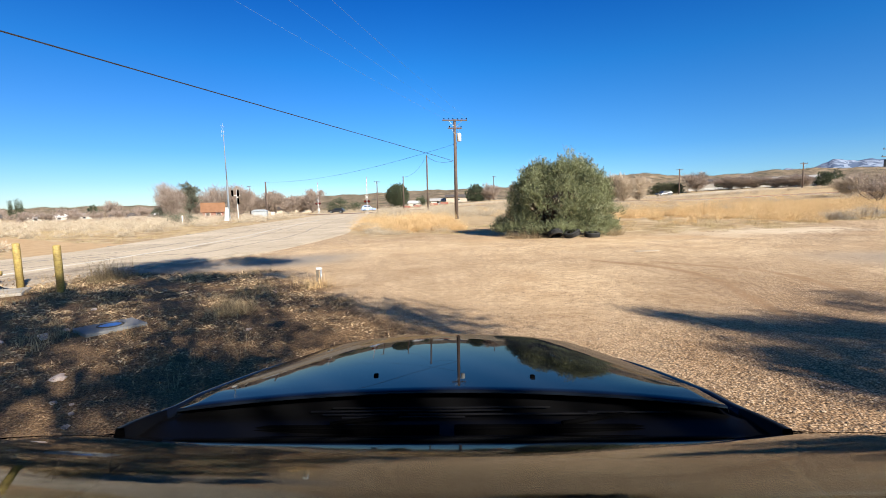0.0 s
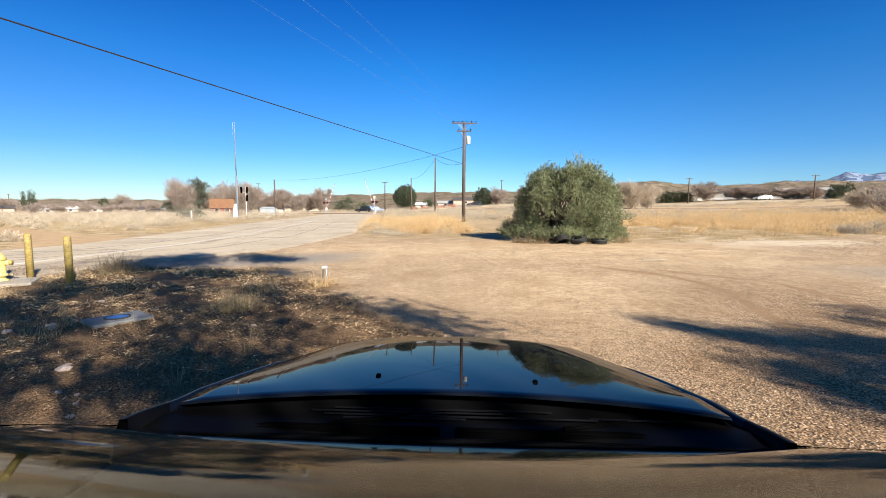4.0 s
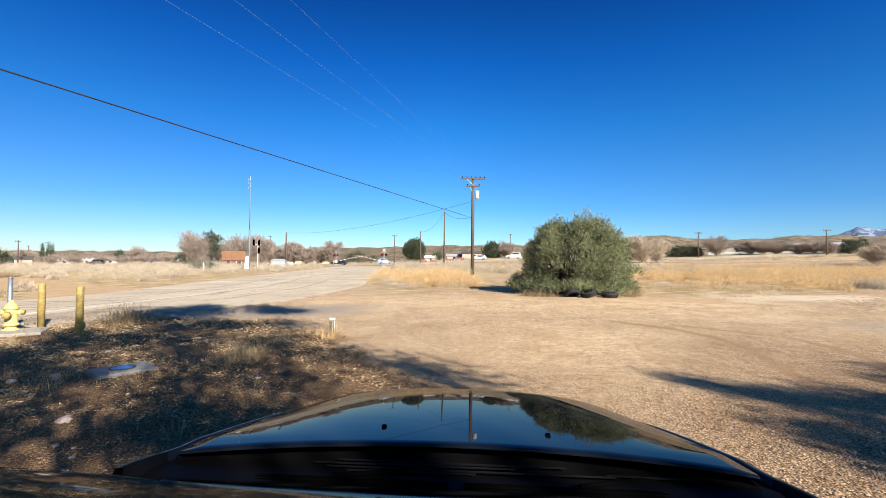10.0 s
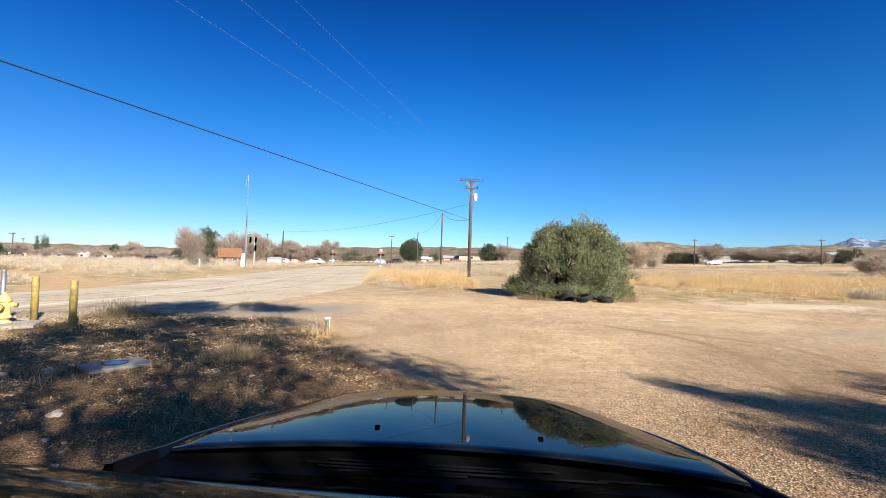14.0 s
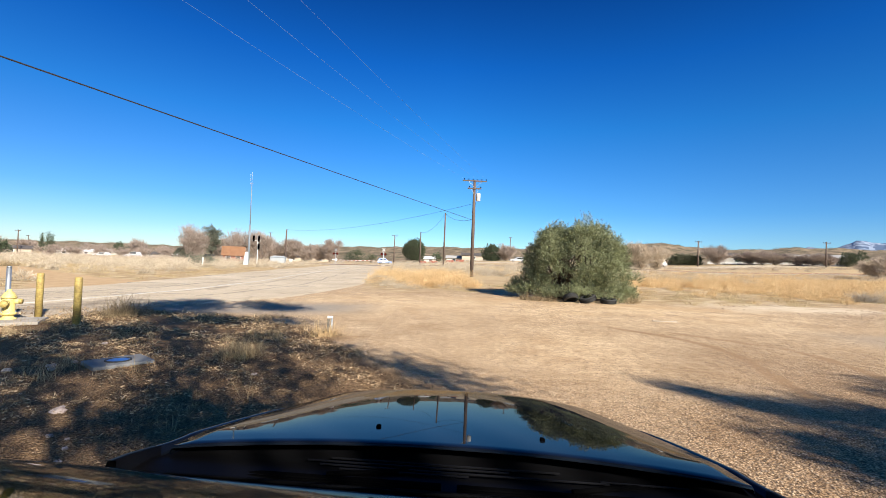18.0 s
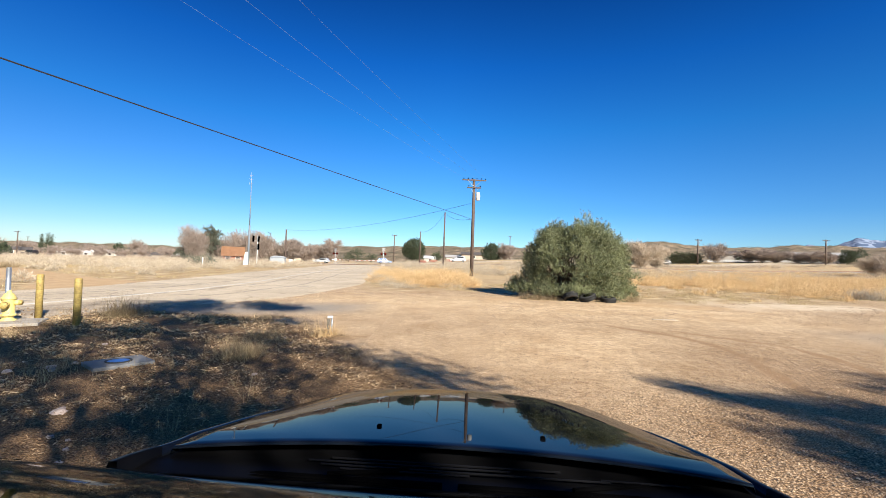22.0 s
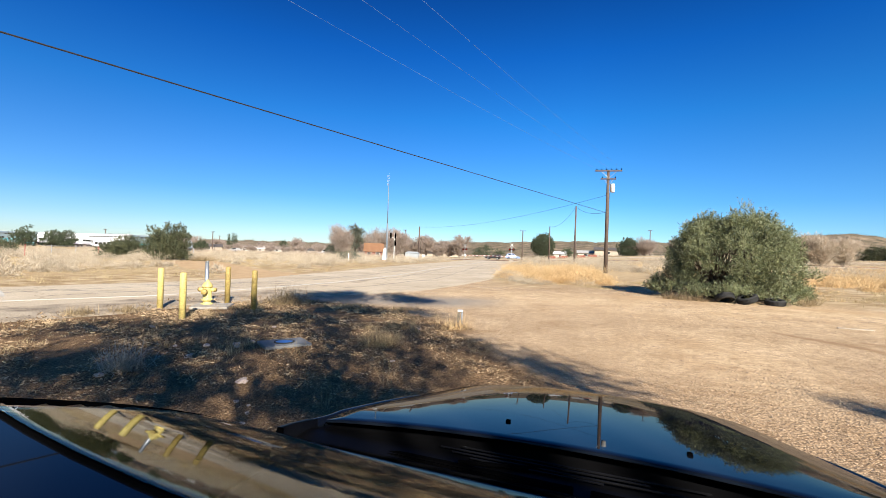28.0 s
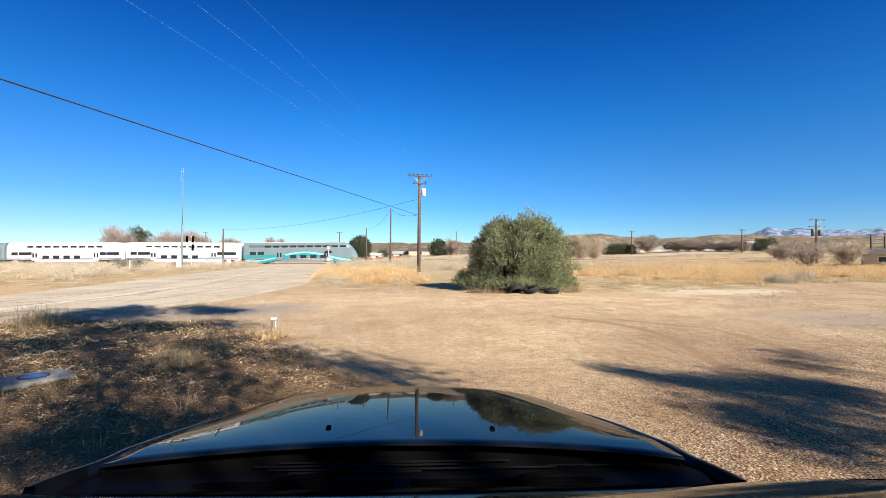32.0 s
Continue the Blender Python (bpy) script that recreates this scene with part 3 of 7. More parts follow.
# ---- plants ----
def blades(points, heights, widths, spread, rng, per, flare=0.6):
    """Thin bent blades from each point, as number arrays."""
    n = len(points) * per
    base = np.repeat(points, per, 0) + np.concatenate([rng.normal(0, 1, (n, 2)) * np.repeat(spread, per)[:, None] * 0.4, np.full((n, 1), -0.01)], 1)
    h = np.repeat(heights, per) * rng.uniform(0.45, 1.1, n)
    turn = rng.uniform(0, 6.283, n)
    lean = flare * (0.02 + 0.98 * rng.uniform(0, 1, n) ** 0.6)
    out = np.stack([np.cos(turn), np.sin(turn), np.zeros(n)], 1)
    twist = turn + rng.uniform(-1, 1, n)
    side = np.stack([-np.sin(twist), np.cos(twist), np.zeros(n)], 1) * (np.repeat(widths, per) * rng.uniform(0.6, 1.4, n))[:, None]
    up = np.array([0, 0, 1.0])
    mid = base + out * (h * 0.55 * np.sin(lean))[:, None] + up * (h * 0.55 * np.cos(lean))[:, None]
    tip = base + out * (h * np.sin(lean * 1.15))[:, None] + up * (h * np.maximum(0.04, np.cos(lean * 1.15)))[:, None]
    verts = np.stack([base - side, base + side, mid + side * 0.8, mid - side * 0.8, tip], 1).reshape(-1, 3)
    k = np.arange(n)[:, None] * 5
    return verts, [*(k + np.array([0, 1, 2, 3])).tolist(), *(k + np.array([3, 2, 4])).tolist()]


def grass_stuff(name, material, points, height, width, spread, per, label, category, seed, flare=0.7):
    rng = np.random.RandomState(seed)
    pts = np.column_stack([points, ground_z(points[:, 0], points[:, 1])])
    d = np.hypot(points[:, 0], points[:, 1])
    hs = height * rng.uniform(0.6, 1.25, len(pts)) * np.clip(1 + 0.35 * waves(points[:, 0], points[:, 1], 5, seed) + 0.6 * waves(points[:, 0], points[:, 1], 1.6, seed + 1), 0.2, 2)
    v, f = blades(pts, hs, width * (1 + d / 45), spread * rng.uniform(0.6, 1.3, len(pts)), rng, per, flare)
    return tagged(sheet(name, v, f, material), label, category, kind="stuff")


def puff_stuff(name, material, points, radius, height, per, label, category, seed, slim=0.075):
    """Rounded puffs of fine outward twigs."""
    rng = np.random.RandomState(seed)
    n = len(points)
    size = rng.uniform(0.35, 1.45, n)
    scale = np.repeat(np.stack([radius * size * rng.uniform(0.8, 1.3, n), radius * size * rng.uniform(0.8, 1.3, n), height * size * rng.uniform(0.7, 1.2, n)], 1), per, 0)
    way = rng.normal(0, 1, (n * per, 3))
    way[:, 2] = np.abs(way[:, 2]) * 0.9
    way /= np.linalg.norm(way, axis=1)[:, None]
    base = np.repeat(np.column_stack([points, ground_z(points[:, 0], points[:, 1])]), per, 0)
    d = np.repeat(np.hypot(points[:, 0], points[:, 1]), per)
    pts = base + way * scale * rng.uniform(0.5, 0.97, (n * per, 1))
    v, f = leaf_cards(pts, 0.10 * radius / 0.75, rng, slim * 2.4, way * 1.0 + np.array([0, 0, 0.35]))
    return tagged(sheet(name, v, f, material), label, category, kind="stuff")


def scatter(rng, n, x0, x1, y0, y1, share):
    p = np.column_stack([rng.uniform(x0, x1, n), rng.uniform(y0, y1, n)])
    return p[rng.uniform(0, 1, n) < share(p[:, 0], p[:, 1])]


def polar_scatter(rng, n, b0, b1, d0, d1):
    b, d = np.radians(rng.uniform(b0, b1, n)), d0 + (d1 - d0) * rng.uniform(0, 1, n) ** 1.3
    p = np.column_stack([d * np.sin(b), d * np.cos(b)])
    return p[waves(p[:, 0], p[:, 1], 60, 73) + 0.6 * waves(p[:, 0], p[:, 1], 17, 74) > -0.1]


def off_road(x, y):
    far = np.interp(y, [p[1] for p in ROAD_FAR], [p[0] for p in ROAD_FAR])
    near = np.interp(y, [p[1] for p in ROAD_NEAR], [p[0] for p in ROAD_NEAR])
    return ((x < far - 0.8) | (x > near + 0.8)) & ((y < RAIL(x) - 4) | (y > RAIL(x) + 4)) & ((y < 120 - 0.02 * x) | (y > 134 - 0.1 * np.minimum(x, 0)))


def build_grass():
    rng = np.random.RandomState(5)

    def right_gold(x, y):
        return field_share(x, y) * off_road(x, y) * (x > -7) * smooth(0.1, 0.5, 0.9 * waves(x, y, 6, 31) + 1.1 * waves(x, y, 1.8, 32) + 0.05 + 0.5 * smooth(24, 40, y)) \
            * np.where((x > 9) & (x < 21), 0.12 + 0.88 * smooth(29, 37, y + 2.5 * waves(x, y, 4, 51)), 1.0) * np.where(x < 8, smooth(25.5, 31, y + 2.5 * waves(x, y, 2.2, 56)) * smooth(52, 44, y) * smooth(2.2, 0.4, x - 0.01 * y + 0.6 * waves(x, y, 2, 57)), 1.0) * smooth(105, 60, y - 0.35 * x)
    near = np.vstack([scatter(rng, 4600, 8, 48, 19, 52, right_gold), scatter(rng, 2600, -7, 7, 27, 52, right_gold)])
    grass_stuff("dry_grass", GOLD_GRASS, near, 0.46, 0.005, 0.5, 34, "tall golden dry grass covering the field", "grass", 41, 1.4)
    far = scatter(rng, 5200, 8, 105, 48, 96, right_gold)
    grass_stuff("dry_grass", GOLD_GRASS, far, 0.42, 0.008, 0.6, 12, "golden dry grass stretching across the far field", "grass", 42, 1.3)

    def pale(x, y):
        return field_share(x, y) * off_road(x, y) * 0.9 * smooth(0.0, 0.4, waves(x, y, 5.5, 33) + 0.8 * waves(x, y, 1.9, 34) + 0.25 * smooth(40, 90, y))
    left = scatter(rng, 7600, -110, -17, 10, 104, lambda x, y: pale(x, y) * ~drive(x, y) * smooth(3.5, 7.0, roadside_left(x, y) + 1.5 * waves(x, y, 3, 55) + 3 * smooth(40, 60, y)))
    grass_stuff("dry_brush", PALE_BRUSH, left, 0.24, 0.003, 0.62, 20, "pale straw-coloured dry brush on open land", "brush", 43, 1.5)
    mid = scatter(rng, 3600, -9, 30, 42, 100, pale)
    grass_stuff("dry_brush", PALE_BRUSH, mid, 0.34, 0.003, 0.55, 24, "pale straw-coloured dry brush behind the pole", "brush", 44, 1.5)
    puff_stuff("brush_puff", PALE_BRUSH, left[::3], 1.15, 0.95, 560, "pale rounded puffs of dry brush", "brush", 61)
    puff_stuff("brush_puff", PALE_BRUSH, mid[::3], 1.05, 1.15, 560, "pale rounded puffs of dry brush behind the pole", "brush", 62)
    puff_stuff("grass_puff", GOLD_GRASS, near[::3], 0.85, 0.82, 300, "golden clumps of matted dry grass", "grass", 63)
    puff_stuff("grass_puff", GOLD_GRASS, scatter(rng, 3600, 8, 105, 48, 96, right_gold), 1.0, 0.55, 80, "golden clumps of matted dry grass far out", "grass", 64)
    edge = scatter(rng, 2400, 14, 165, 74, 119, lambda x, y: 0.95 * smooth(-0.3, 0.3, waves(x, y, 8, 65) + 0.25) * (y < 118 - 0.02 * x) * off_road(x, y))
    puff_stuff("scrub_puff", TAN_TWIGS, edge, 1.3, 1.1, 100, "tan-grey low scrub at the field's end", "scrub", 65)
    edge = scatter(rng, 520, 26, 170, 112, 118, lambda x, y: (y < 118 - 0.02 * x) + 0.0)
    puff_stuff("scrub_puff", TAN_TWIGS, edge, 1.5, 0.9, 90, "tan-grey scrub along the far highway", "scrub", 66)
    heart = scatter(rng, 260, -3.2, 1.0, 27.5, 35, lambda x, y: off_road(x, y) * np.exp(-((x + 1.2) / 1.6) ** 2 - ((y - 31) / 2.6) ** 2))
    puff_stuff("grass_puff", GOLD_GRASS, heart, 0.8, 0.85, 420, "tall golden clumps of dry grass beside the road", "grass", 70)
    front = scatter(rng, 300, -5.2, 1.2, 25.8, 36, lambda x, y: smooth(0.0, 0.5, waves(x, y, 1.8, 67) + 0.1) * off_road(x, y) * smooth(1.2, -0.6, x))
    puff_stuff("brush_puff", PALE_BRUSH, front, 0.62, 0.42, 300, "pale trampled dry grass beside the road", "brush", 67)
    xs = -45 - 260 * rng.uniform(0, 1, 900)
    verge = np.column_stack([xs, np.interp(xs, (-400, -150, -20), (157, 132, 122)) - 3 - 4 * rng.uniform(0, 1, 900)])
    puff_stuff("scrub_puff", TWIGS, verge, 1.6, 1.5, 80, "reddish-grey scrub along the far highway", "scrub", 68)
    hill = polar_scatter(rng, 8200, -64, 60, 260, 900)
    puff_stuff("hill_scrub", HILL_SCRUB, hill, 2.7, 1.9, 17, "dark low scrub dotted over the hills", "scrub", 69, 0.3)
    low = scatter(rng, 6500, -60, -16.5, -4, 60, lambda x, y: field_share(x, y) * off_road(x, y) * ~drive(x, y))
    grass_stuff("short_grass", STRAW, low, 0.15, 0.005, 0.5, 16, "short yellow dry grass beside the road", "grass", 45, 1.2)
    low = scatter(rng, 5200, -6, 34, 18.5, 32, lambda x, y: smooth(0.0, 0.5, field_share(x, y + 0.8)) * off_road(x, y) * smooth(-0.5, 0.5, waves(x, y, 1.5, 39) + 0.3))
    grass_stuff("short_grass", STRAW, low, 0.15, 0.005, 0.45, 14, "short trampled dry grass at the edge of the lot", "grass", 46, 1.3)
    far = scatter(rng, 2600, -160, 160, 134, 230, lambda x, y: 0.8 * smooth(-0.3, 0.4, waves(x, y, 12, 35)))
    grass_stuff("far_scrub", GREY_SHRUB, far, 1.0, 0.01, 1.2, 14, "low grey scrub on the far slopes", "scrub", 47, 1.3)
    weeds = scatter(rng, 1500, -11, 0.2, 2.5, 13.5, lambda x, y: litter_share(x, y) * smooth(3.5, 7.5, y) * smooth(-0.2, 0.7, waves(x, y, 1.6, 36) + 0.4 * waves(x, y, 0.6, 37)))
    grass_stuff("dry_weeds", BROWN_WEED, weeds, 0.22, 0.0022, 0.14, 14, "thin brown dry weeds among needle litter", "weeds", 48, 0.9)
    verge = scatter(rng, 500, -13, -8.2, 3, 13, lambda x, y: smooth(-0.1, 0.5, waves(x, y, 1.2, 38)) * off_road(x, y))
    grass_stuff("dry_weeds", STRAW, verge, 0.13, 0.0018, 0.16, 16, "pale dry weeds along the road's edge", "weeds", 49, 1.1)


def tuft(name, x, y, height, spread, count, material, label, width=0.004, seed=1, category="weed"):
    rng = np.random.RandomState(seed)
    v, f = blades(np.array([[0, 0, 0.0]]), np.array([height]), np.array([width]), np.array([spread]), rng, count, 1.3)
    ob = sheet(name, v, f, material)
    ob.location = on_ground(x, y)
    return tagged(ob, label, category)


def limb_set(rng, height, spread, levels=4, kids=3, r0=0.12, start=0.25, droop=0.0, lift=0.55, shrink=0.66):
    """Branch segments (a, b, ra, rb, level) of a tree."""
    segs = []
    stack = [(Vector((0, 0, -0.15)), Vector((rng.uniform(-.1, .1), rng.uniform(-.1, .1), 1)), height * start, r0, 0)]
    for k in range(3):
        turn = 2.1 * k + rng.uniform(-.5, .5)
        stack.append((Vector((0, 0, 0.0)), Vector((math.cos(turn) * 0.9, math.sin(turn) * 0.9, rng.uniform(0.7, 1.1))), height * start * 1.5, r0 * 0.6, 1))
    while stack:
        a, way, length, r, level = stack.pop()
        way = way.normalized()
        b = a + way * length
        segs.append((a, b, r, r * 0.68, level))
        if level < levels:
            for k in range(kids + (1 if level == 0 else 0)):
                turn = 6.283 * (k + rng.uniform(-.3, .3)) / (kids + (level == 0)) + level
                side = Vector((math.cos(turn), math.sin(turn), 0))
                nw = way * rng.uniform(.35, .8) + side * spread * rng.uniform(.5, 1.1) + Vector((0, 0, lift * rng.uniform(.4, 1) - droop * level))
                stack.append((b if k == 0 else a + (b - a) * rng.uniform(.4, 1), nw, length * shrink * rng.uniform(.75, 1.2), r * 0.6, level + 1))
    return segs


def prisms(segs, n=4):
    """Tapered rods as number arrays."""
    a = np.array([s[0] for s in segs])
    b = np.array([s[1] for s in segs])
    ra, rb = np.array([s[2] for s in segs]), np.array([s[3] for s in segs])
    way = b - a
    way /= np.linalg.norm(way, axis=1)[:, None] + 1e-9
    ref = np.where(np.abs(way[:, 2:3]) > 0.9, np.array([[1.0, 0, 0]]), np.array([[0, 0, 1.0]]))
    u = np.cross(way, ref)
    u /= np.linalg.norm(u, axis=1)[:, None]
    w = np.cross(way, u)
    rings = []
    for k in range(n):
        c, s = math.cos(6.283 * k / n), math.sin(6.283 * k / n)
        rings.append((u * c + w * s))
    lo = np.stack([a + q * ra[:, None] for q in rings], 1)
    hi = np.stack([b + q * rb[:, None] for q in rings], 1)
    verts = np.concatenate([lo, hi], 1).reshape(-1, 3)
    base = np.arange(len(segs)) * 2 * n
    faces = []
    for k in range(n):
        q = (k + 1) % n
        faces.append(np.stack([base + k, base + q, base + n + q, base + n + k], 1))
    return verts, np.concatenate(faces)


def leaf_cards(points, size, rng, slim=0.4, ways=None):
    """Small pointed leaves (four corners) turned at random, as number arrays."""
    n = len(points)
    d = rng.normal(0, 1, (n, 3))
    if ways is not None:
        d = d * 0.55 + ways
    d /= np.linalg.norm(d, axis=1)[:, None]
    s = np.cross(d, rng.normal(0, 1, (n, 3)))
    s /= np.linalg.norm(s, axis=1)[:, None] + 1e-9
    ln = (size * rng.uniform(0.6, 1.4, n))[:, None]
    v = np.stack([points, points + d * ln * 0.5 + s * ln * slim * 0.5, points + d * ln, points + d * ln * 0.5 - s * ln * slim * 0.5], 1).reshape(-1, 3)
    return v, np.arange(n * 4).reshape(-1, 4)


def lumpy_crown(rng, lumps, leaves, size, slim=0.4, hollow=0.55):
    """Leaves over a heap of lumps: (centre, radii) each."""
    total = sum(r[0] * r[1] + r[2] * r[0] for c, r in lumps)
    vs, fs, k = [], [], 0
    for c, r in lumps:
        n = int(leaves * (r[0] * r[1] + r[2] * r[0]) / total)
        sprays = max(6, n // 14)
        d = rng.normal(0, 1, (sprays, 3))
        d[:, 2] = np.abs(d[:, 2]) * 0.9 - 0.35
        d /= np.linalg.norm(d, axis=1)[:, None]
        q = rng.uniform(hollow, 1.06, sprays)[:, None]
        centre = np.array(c) + d * q * np.array(r)
        way = np.repeat(d + np.array([0, 0, 0.5]), 14, 0)
        pts = np.repeat(centre, 14, 0) + rng.normal(0, size * 1.1, (sprays * 14, 3)) + way * rng.uniform(0, size * 1.8, (sprays * 14, 1))
        v, f = leaf_cards(pts, size, rng, slim, way)
        vs.append(v)
        fs.append(f + k)
        k += len(v)
    return np.concatenate(vs), np.concatenate(fs)


def tree_bare(name, x, y, height, width, seed, twig_mat, bark, label, levels=5, kids=3, start=0.14, group="", twigs=12):
    rng = random.Random(seed)
    segs = limb_set(rng, height, 0.9, levels, kids, 0.035 * height * 0.5, start)
    pts = np.array([s[1] for s in segs])
    fx = width / 2 / max(0.1, np.percentile(np.hypot(pts[:, 0], pts[:, 1]), 97))
    fz = height / pts[:, 2].max()
    for k, s in enumerate(segs):
        segs[k] = (Vector((s[0].x * fx, s[0].y * fx, s[0].z * fz)), Vector((s[1].x * fx, s[1].y * fx, s[1].z * fz)), s[2], s[3], s[4])
    root = thing(name, x, y, float(ground_z(x, y)) - 0.05, 0, label, "tree", group)
    thick = [s for s in segs if s[4] <= 2]
    fine = max(0.01, 0.00026 * math.hypot(x, y))
    thin = [(s[0], s[1], max(s[2], fine), max(s[3], fine), s[4]) for s in segs if s[4] > 2]
    v, f = prisms(thick, 5)
    sheet("trunk", v, f, bark, root)
    v, f = prisms(thin, 3)
    nr = np.random.RandomState(seed)
    tips = np.array([s[1] for s in segs if s[4] >= levels - 1])
    way = np.array([s[1] - s[0] for s in segs if s[4] >= levels - 1])
    way /= np.linalg.norm(way, axis=1)[:, None] + 1e-9
    low = tips[::3] * nr.uniform(0.35, 0.95, (len(tips[::3]), 1)) * np.array([1.1, 1.1, 0.75])
    tips, way = np.repeat(np.vstack([tips, low]), twigs, 0), np.repeat(np.vstack([way, way[::3]]), twigs, 0)
    ln = height * 0.15
    v2, f2 = leaf_cards(tips + nr.normal(0, height * 0.045, tips.shape), ln, nr, fine * 1.6 / ln, way + np.array([0, 0, 0.25]))
    sheet("crown", np.vstack([v, v2]), f.tolist() + (f2 + len(v)).tolist(), twig_mat, root)
    return root


def tree_leafy(name, x, y, height, width, seed, leaf_mat, label, leaves=4000, size=0.35, low=0.15, n_lumps=14, category="tree", slim=0.5, turn=0, group="", trunk=0.03):
    rng, nr = random.Random(seed), np.random.RandomState(seed)
    root = thing(name, x, y, float(ground_z(x, y)) - 0.05, turn, label, category, group)
    lumps = []
    for k in range(n_lumps):
        a, q = rng.uniform(0, 6.283), math.sqrt(rng.uniform(0, 1))
        z = rng.uniform(low, 0.82) * height
        fall = math.sqrt(max(0.1, 1 - ((z / height - 0.42) / 0.62) ** 2))
        r = width * rng.uniform(0.15, 0.24)
        reach = (width / 2 - r) * fall * q
        lumps.append(((reach * math.cos(a), reach * math.sin(a), min(z, height - r * 0.9)), (r, r, r * 0.85)))
    segs = []
    for c, r in lumps:
        p = Vector((0, 0, low * height * 0.6))
        segs.append((p, Vector(c), trunk * height * 0.35, trunk * height * 0.12, 1))
    segs.append((Vector((0, 0, -0.2)), Vector((0, 0, low * height * 0.6 + 0.2)), trunk * height * 1.1, trunk * height * 0.8, 0))
    v, f = prisms(segs, 6)
    sheet("trunk", v, f, DARK_BARK, root)
    v, f = lumpy_crown(nr, lumps, leaves, size, slim)
    sheet("crown", v, f, leaf_mat, root)
    return root


def shoot_crown(rng, lumps, shoots, length, per, leaf, slim=0.3, up=0.75):
    """Leafy shoots that stand out of a heap of lumps: (centre, radius, height factor) each."""
    total = sum(r * r for c, r, k in lumps)
    starts, ways = [], []
    for c, r, k in lumps:
        n = max(8, int(shoots * r * r / total))
        d = rng.normal(0, 1, (n, 3))
        d[:, 2] = np.abs(d[:, 2]) * 0.9 - 0.4
        d /= np.linalg.norm(d, axis=1)[:, None]
        starts.append(np.array(c) + d * rng.uniform(0.5, 0.92, (n, 1)) * np.array((r, r, r * k)))
        w = d * 0.8 + np.array([0, 0, up]) + rng.normal(0, 0.28, (n, 3))
        ways.append(w / np.linalg.norm(w, axis=1)[:, None])
    starts, ways = np.concatenate(starts), np.concatenate(ways)
    n = len(starts)
    ln = length * rng.uniform(0.5, 1.25, n)
    along = np.tile(np.linspace(0.08, 1.0, per), n)[:, None]
    w = np.repeat(ways, per, 0)
    pts = np.repeat(starts, per, 0) + w * along * np.repeat(ln, per)[:, None]
    out = np.cross(w, rng.normal(0, 1, (n * per, 3)))
    out /= np.linalg.norm(out, axis=1)[:, None] + 1e-9
    lean = w * (0.55 + 0.6 * along) + out * 0.75
    return leaf_cards(pts, leaf, rng, slim, lean * 1.6)


def dense_tree(name, x, y, height, width, seed, leaf_mat, label, shoots=1500, length=0.7, leaf=0.34, per=8, low=0.08, category="tree", group="", n_lumps=60, rough=0.12, up=0.45, depth=1.0):
    """A closed crown of even lumps on a short trunk."""
    rng, nr = random.Random(seed), np.random.RandomState(seed)
    root = thing(name, x, y, float(ground_z(x, y)) - 0.05, 0, label, category, group)
    lumps = []
    mid, half = height * (1 + low) / 2, height * (1 - low) / 2
    for k in range(n_lumps):
        t = 1 - 2 * (k + 0.5) / n_lumps
        a = 2.39996 * k + rng.uniform(-0.2, 0.2)
        ring = math.sqrt(1 - t * t)
        r = width * rng.uniform(0.10, 0.16)
        q = rng.uniform(1 - 2.5 * rough, 1 + rough * 0.4)
        lumps.append(((ring * math.cos(a) * (width / 2 - r) * q, ring * math.sin(a) * (width / 2 - r) * q * depth, max(r * 0.5, mid + t * (half - r) * q)), r, 1.0))
    segs = [(Vector((0, 0, -0.2)), Vector((0, 0, mid)), 0.035 * height, 0.02 * height, 0)]
    segs += [(Vector((0, 0, mid * rng.uniform(0.3, 0.9))), Vector(c), 0.014 * height, 0.004 * height, 1) for c, r, k in lumps]
    sheet("trunk", *prisms(segs, 5), DARK_BARK, root)
    sheet("crown", *shoot_crown(nr, lumps, shoots, length, per, leaf, 0.42, up), leaf_mat, root)
    return root


# half widths of the bush to either side, by height
BUSH_HEIGHTS = (0.0, 0.5, 1.1, 1.8, 2.5, 3.0, 3.4, 3.62)
BUSH_ONE_SIDE = (2.95, 2.85, 2.65, 2.5, 2.25, 1.9, 1.45, 0.95)
BUSH_OTHER_SIDE = (2.6, 2.8, 2.95, 2.8, 2.4, 1.95, 1.4, 0.8)


